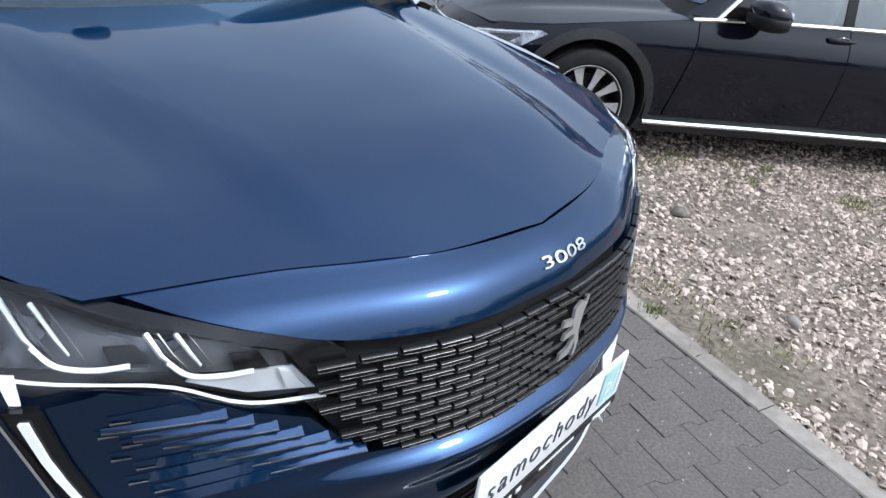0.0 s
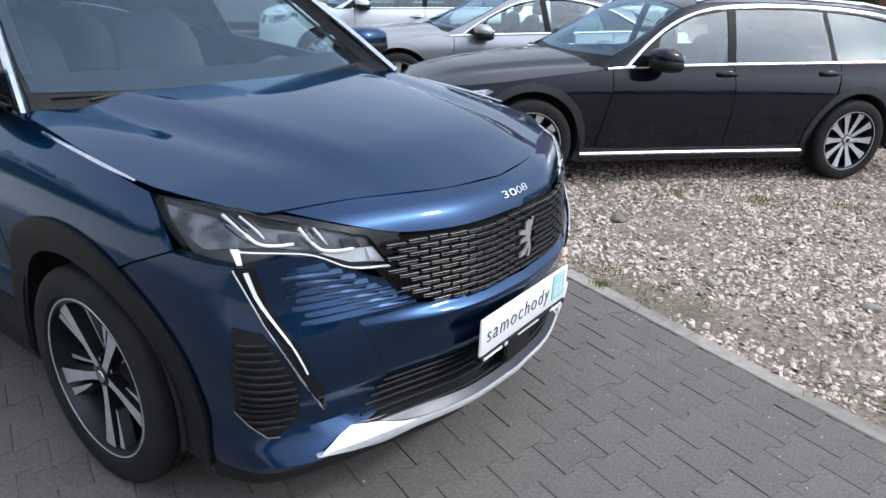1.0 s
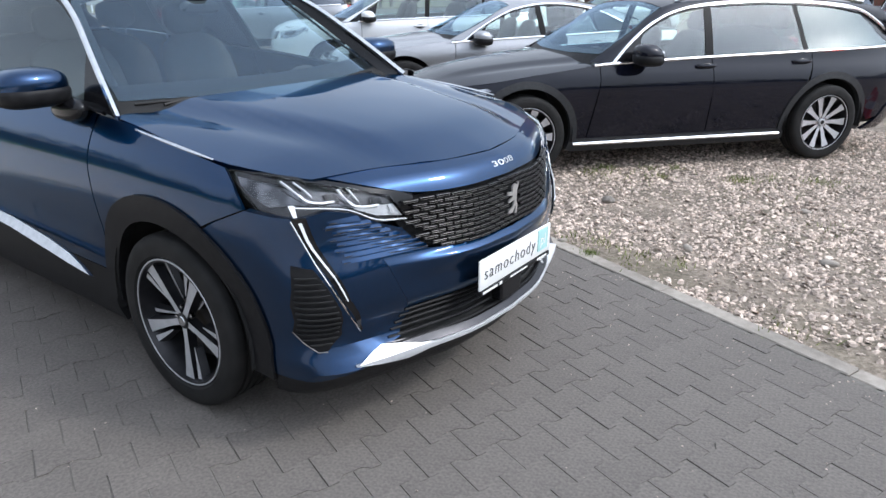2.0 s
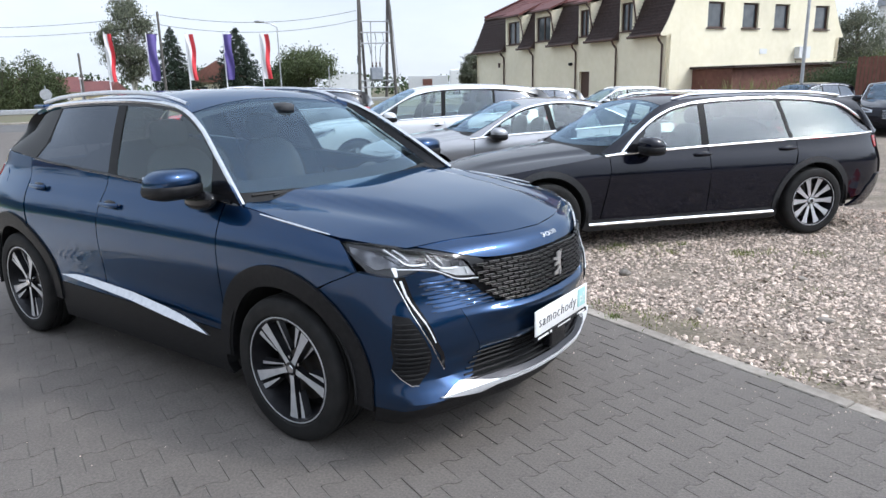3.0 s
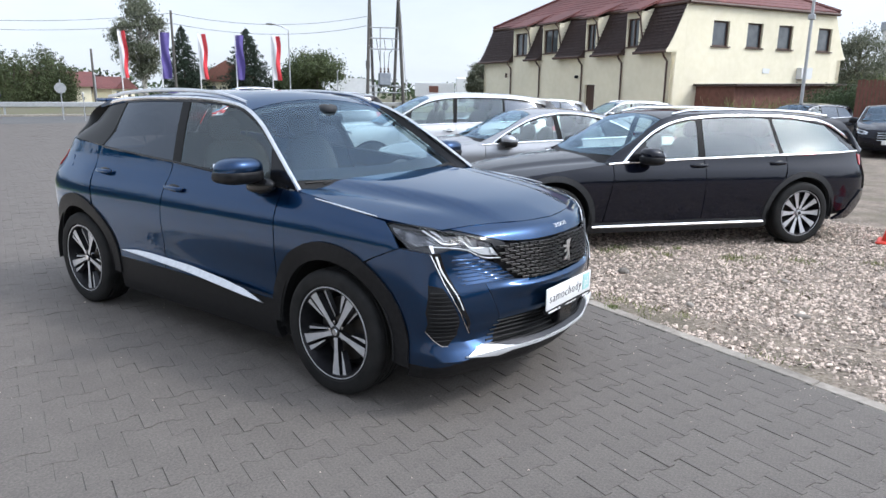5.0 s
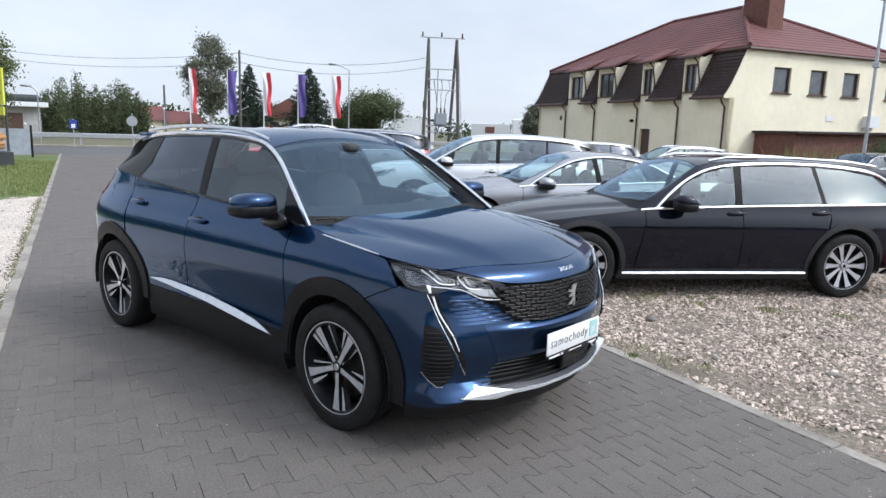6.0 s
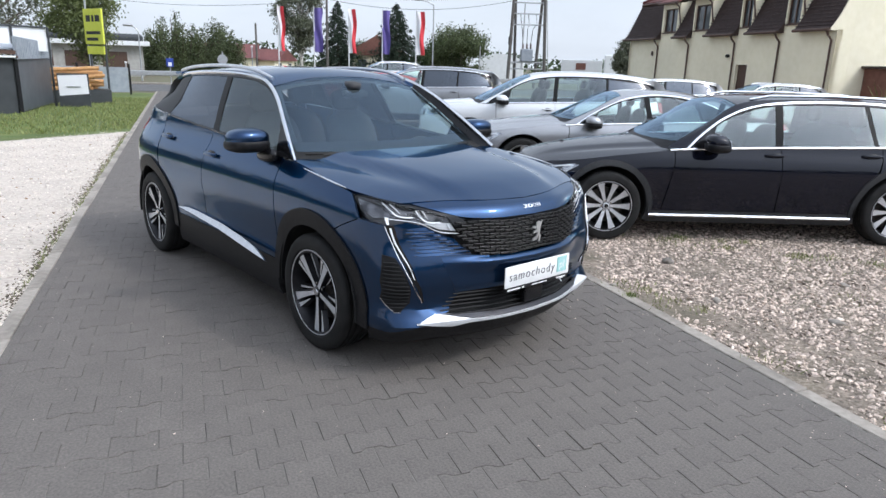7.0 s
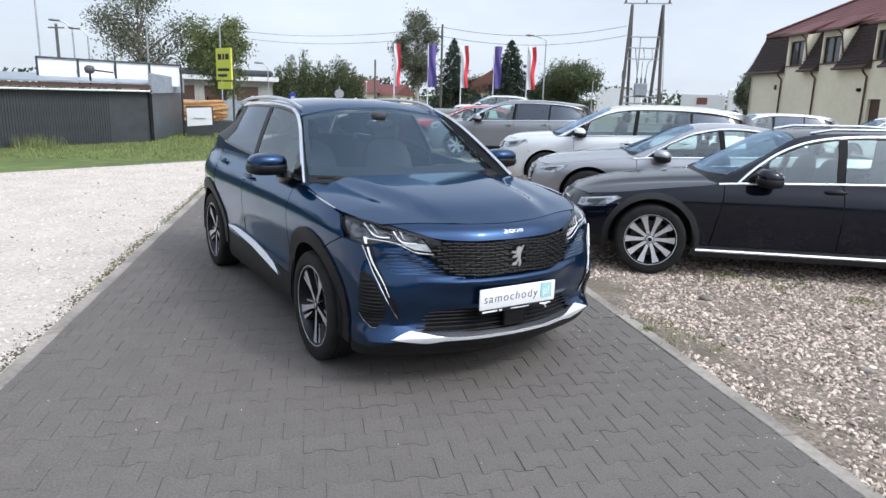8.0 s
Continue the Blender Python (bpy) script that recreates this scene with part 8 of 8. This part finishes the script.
spots = []
for k in range(900):
    u, d = r.uniform(-.5, 11.0), 3.2 + abs(r.normal()) * .5
    spots.append(tuple(Vector((30.6, 9.75, 0)) + Vector((.885, -.466, 0)) * u - Vector((.466, .885, 0)) * d))
tagged(part("wall_weeds", blades(np.array(spots), 14, .5, 1.75, .03), BLADE, None), "tall dry weeds in front of the brown lean-to", "weeds", "", "stuff")


# ---- gravel stones ----
def stones(places, sizes, seed):
    r = np.random.RandomState(seed)
    base = np.array([(1, 0, 0), (-1, 0, 0), (0, 1, 0), (0, -1, 0), (0, 0, 1), (.6, .6, .55), (-.6, .55, .6), (.55, -.6, .6), (-.6, -.6, .5)], float)
    tris = [(4, 5, 6), (4, 6, 8), (4, 8, 7), (4, 7, 5), (5, 0, 2), (6, 2, 1), (8, 1, 3), (7, 3, 0), (5, 2, 6), (6, 1, 8), (8, 3, 7), (7, 0, 5)]
    n, m = len(places), len(base)
    s = np.asarray(sizes)[:, None, None]
    jit = base[None] * (1 + r.normal(size=(n, m, 1)) * .22) * r.uniform(.6, 1.25, (n, 1, 3))
    a = r.uniform(0, 2 * math.pi, n)
    c, d = np.cos(a)[:, None], np.sin(a)[:, None]
    co = jit * s
    x, y = co[..., 0] * c - co[..., 1] * d, co[..., 0] * d + co[..., 1] * c
    tilt = r.normal(size=(n, 1)) * .35
    z = co[..., 2] * .8 + x * tilt
    out = np.stack([x, y, z], 2) + np.asarray(places)[:, None, :]
    idx = (np.arange(n)[:, None, None] * m + np.array(tris)[None]).reshape(-1, 3)
    me = bpy.data.meshes.new("stones")
    me.from_pydata(out.reshape(-1, 3).tolist(), [], idx.tolist())
    me.update()
    return me


r = np.random.RandomState(21)
n = 92000
A, B = r.uniform(-3.6, 5.5, n), B_RIGHT + .10 + 5.4 * r.rand(n) ** 1.25
patchy = np.array([noise.noise(Vector((a * 1.3, b * 1.3, 0))) for a, b in zip(A, B)])
keep = (patchy * 1.1 + (B - B_RIGHT) * .46) > (.25 + .34 * r.normal(size=n) * .5)
A, B = A[keep], B[keep]
P = np.outer(A, DA[:]) + np.outer(B, DB[:])
P[:, 2] = -.008
tagged(part("gravel", stones(P, .0060 + .0155 * r.rand(len(P)) ** 2.5, 22), STONE, None), "loose pale crushed stones of the parking lot", "gravel", "", "stuff")
n = 9000
A, B = 5.5 + 9 * r.rand(n), B_RIGHT + .12 + 9 * r.rand(n)
P = np.outer(A, DA[:]) + np.outer(B, DB[:])
P[:, 2] = -.008
tagged(part("gravel", stones(P, .016 + .02 * r.rand(n) ** 2, 23), STONE, None), "loose pale crushed stones further off", "gravel", "", "stuff")
n = 16000
A, B = -1.5 + 15.2 * r.rand(n), B_LEFT - .10 - 7 * r.rand(n) ** 1.3
P = np.outer(A, DA[:]) + np.outer(B, DB[:])
P = P[P[:, 1] < 12.2 + (P[:, 0] + 2.87) * .42]
P[:, 2] = -.008
tagged(part("gravel", stones(P, .009 + .012 * r.rand(len(P)) ** 2, 24), WHITESTONE, None), "almost white fine stones beside the drive", "gravel", "", "stuff")
# earth and litter along the drive's pale side, grit on the pavers
SOIL = mat("dark_soil", (0.075, 0.060, 0.042), 0.95, 0, (0.14, 0.115, 0.085), 25, bump=0.4, bump_scale=120, per_piece=0.3, islands=True)
DRYLEAF = mat("dry_leaf", (0.20, 0.125, 0.070), 0.8, 0, (0.30, 0.21, 0.13), 30, per_piece=0.4, islands=True)
n = 5200
A, B = -1.5 + 15 * r.rand(n), B_LEFT - .105 - np.abs(r.normal(size=n)) * .055
band = np.array([noise.noise(Vector((a * 1.1, 3.0, 0))) for a in A])
P = (np.outer(A, DA[:]) + np.outer(B, DB[:]))[band + .3 * r.normal(size=n) > -.12]
P[:, 2] = -.009
tagged(part("soil", stones(P, .005 + .011 * r.rand(len(P)) ** 2, 25), SOIL, None), "dark crumbs of soil beside the edging stones", "soil", "", "stuff")
n = 520
A, B = -1.0 + 14 * r.rand(n), B_LEFT - .12 - 5 * r.rand(n) ** 1.6
P = np.outer(A, DA[:]) + np.outer(B, DB[:])
P = P[P[:, 1] < 12.2 + (P[:, 0] + 2.87) * .42]
P[:, 2] = .006
tagged(part("dry_leaves", leaf_cloud(P, .007 + .016 * r.rand(len(P)) ** 2, 26), DRYLEAF, None), "dry brown leaves scattered over the pale gravel", "leaves", "", "stuff")
n = 1500
A, B = -4.0 + 12 * r.rand(n), B_LEFT + (B_RIGHT - B_LEFT) * r.rand(n)
B = np.where(r.rand(n) < .45, B_RIGHT - np.abs(r.normal(size=n)) * .35, B)
B = np.clip(B, B_LEFT + .03, B_RIGHT - .03)
P = np.outer(A, DA[:]) + np.outer(B, DB[:])
P[:, 2] = .001
tagged(part("grit", stones(P, .0016 + .0040 * r.rand(n) ** 3, 27), STONE, None), "small pale grit strewn on the pavers", "grit", "", "stuff")
# the dark stone and a few bigger ones
for k, (x, y, s) in enumerate(((2.614, .662, .055), (1.95, -.15, .035), (2.2, -.9, .04), (3.2, -.6, .035), (1.62, .55, .03), (2.9, -1.4, .045))):
    bm = bmesh.new()
    bmesh.ops.create_icosphere(bm, subdivisions=2, radius=1.0)
    for v in bm.verts:
        v.co *= 1 + .5 * noise.noise(v.co * 1.1 + Vector((k * 5, 0, 0)))
        v.co = Vector((v.co.x * s * 1.3, v.co.y * s * .8, v.co.z * s * .6 + s * .3))
    solo("loose_stone", bm, KERBM if k else DARKSTONE, "single larger stone lying in the gravel", "stone", pose(x, y, -.008, 0, 0, 40 * k), "larger stones")

# ---- kerbs: single stones set end to end ----
kerb_me = mesh_of(box(-.048, .048, -.498, .498, -.02, .004, .006), "kerb_stone")
kerb_me.materials.append(KERBM)
for nm, b in (("kerb_1", B_RIGHT + .050), ("kerb_2", B_LEFT - .050)):
    k = tagged(part(nm, box(-.03, .03, A0, A1, -.03, -.012, 0, Matrix.Translation(ab(0, b)) @ Matrix.Rotation(-TURN_R, 4, "Z")), SANDBED, None), "flush pale concrete edging stones along the drive", "kerb", "", "structure")
    for i in range(int(A1 - A0)):
        s = part("kerb_stone", kerb_me, None, k)
        p = ab(A0 + i + .71, b + .004 * math.sin(i * 2.3))
        s.matrix_basis = pose(p.x, p.y, .002 * math.sin(i * 1.7), 0, 0, -math.degrees(TURN_R) + .15 * math.sin(i * 3.1))

# ---- pavers: waisted blocks in staggered rows across the drive ----
PW, PH, ZIG = .20, .146, .012


def paver_outline(g):
    """Half the block's outline, shrunk by the joint g."""
    w, h = PW / 2 - g * 1.1, PH / 2 - g * .20
    top = [(-w, h + ZIG), (-w * .62, h + ZIG), (-w * .38, h - ZIG), (w * .38, h - ZIG), (w * .62, h + ZIG), (w, h + ZIG)]
    return top + [(u, -v) for u, v in reversed(top)]


lo, up = np.array(paver_outline(.0016)), np.array(paver_outline(.0032))
m = len(lo)


def paver_mesh(spots):
    n = len(spots)
    sp = np.asarray(spots)
    ring = np.concatenate([np.column_stack([lo, np.full(m, -.011)]), np.column_stack([lo, np.full(m, -.0022)]), np.column_stack([up, np.zeros(m)])])
    co = np.repeat(ring[None], n, 0)
    co[:, :, 2] += sp[:, None, 2] + co[:, :, 0] * sp[:, None, 3] + co[:, :, 1] * sp[:, None, 4]
    b, a = np.clip(co[..., 0] + sp[:, None, 0], B_LEFT + .002, B_RIGHT - .002), co[..., 1] + sp[:, None, 1]
    out = a[..., None] * np.array(DA[:]) + b[..., None] * np.array(DB[:])
    out[..., 2] = co[..., 2]
    faces = []
    for i in range(n):
        k = i * 3 * m
        for j in range(m):
            q = (j + 1) % m
            faces.append((k + j, k + m + j, k + m + q, k + q))
            faces.append((k + m + j, k + 2 * m + j, k + 2 * m + q, k + m + q))
        faces.append(tuple(k + 2 * m + j for j in reversed(range(m))))
    me = bpy.data.meshes.new("pavers")
    me.from_pydata(out.reshape(-1, 3).tolist(), [], faces)
    me.update()
    bmx = bmesh.new()
    bmx.from_mesh(me)
    bmesh.ops.recalc_face_normals(bmx, faces=bmx.faces[:])
    bmx.to_mesh(me)
    bmx.free()
    return me


r = np.random.RandomState(31)
spots, near = [], []
row = 0
a = A0 + .1
while a < A1 - .1:
    k = round((a + .405) / PH)
    ac = -.405 + k * PH
    shift = 0 if k % 2 == 0 else PW / 2
    b = -1.0 + shift
    while b > B_LEFT - PW * .35:
        b -= PW
    while b < B_RIGHT + PW * .35:
        if b > B_LEFT - PW * .35:
            q = (b, ac, r.normal() * .0009, r.normal() * .006, r.normal() * .006)
            (near if (-1.95 < ac < .15 and -1.75 < b < 1.1) else spots).append(q)
        b += PW
    a += PH
one = paver_mesh([(0, 0, 0, 0, 0)])
bmx = bmesh.new()
bmx.from_mesh(one)
for v in bmx.verts:
    p = v.co.copy()
    v.co = Vector((p.dot(DB), p.dot(DA), p.z))
bmx.normal_update()
if sum(f.normal.z for f in bmx.faces) < 0:
    bmesh.ops.reverse_faces(bmx, faces=bmx.faces[:])
bmx.to_mesh(one)
bmx.free()
one.materials.append(PAVER)
for b, ac, z, tb, ta in near[:300]:
    o = part("paver", one, None, pavement)
    p = ab(ac, b, z)
    o.matrix_basis = pose(p.x, p.y, p.z, math.degrees(ta), -math.degrees(tb), -math.degrees(TURN_R))
rest = part("pavers", paver_mesh(spots + near[300:]), PAVER_J, pavement)
tagged(rest, "grey interlocking pavers further along the drive", "", "", "stuff")
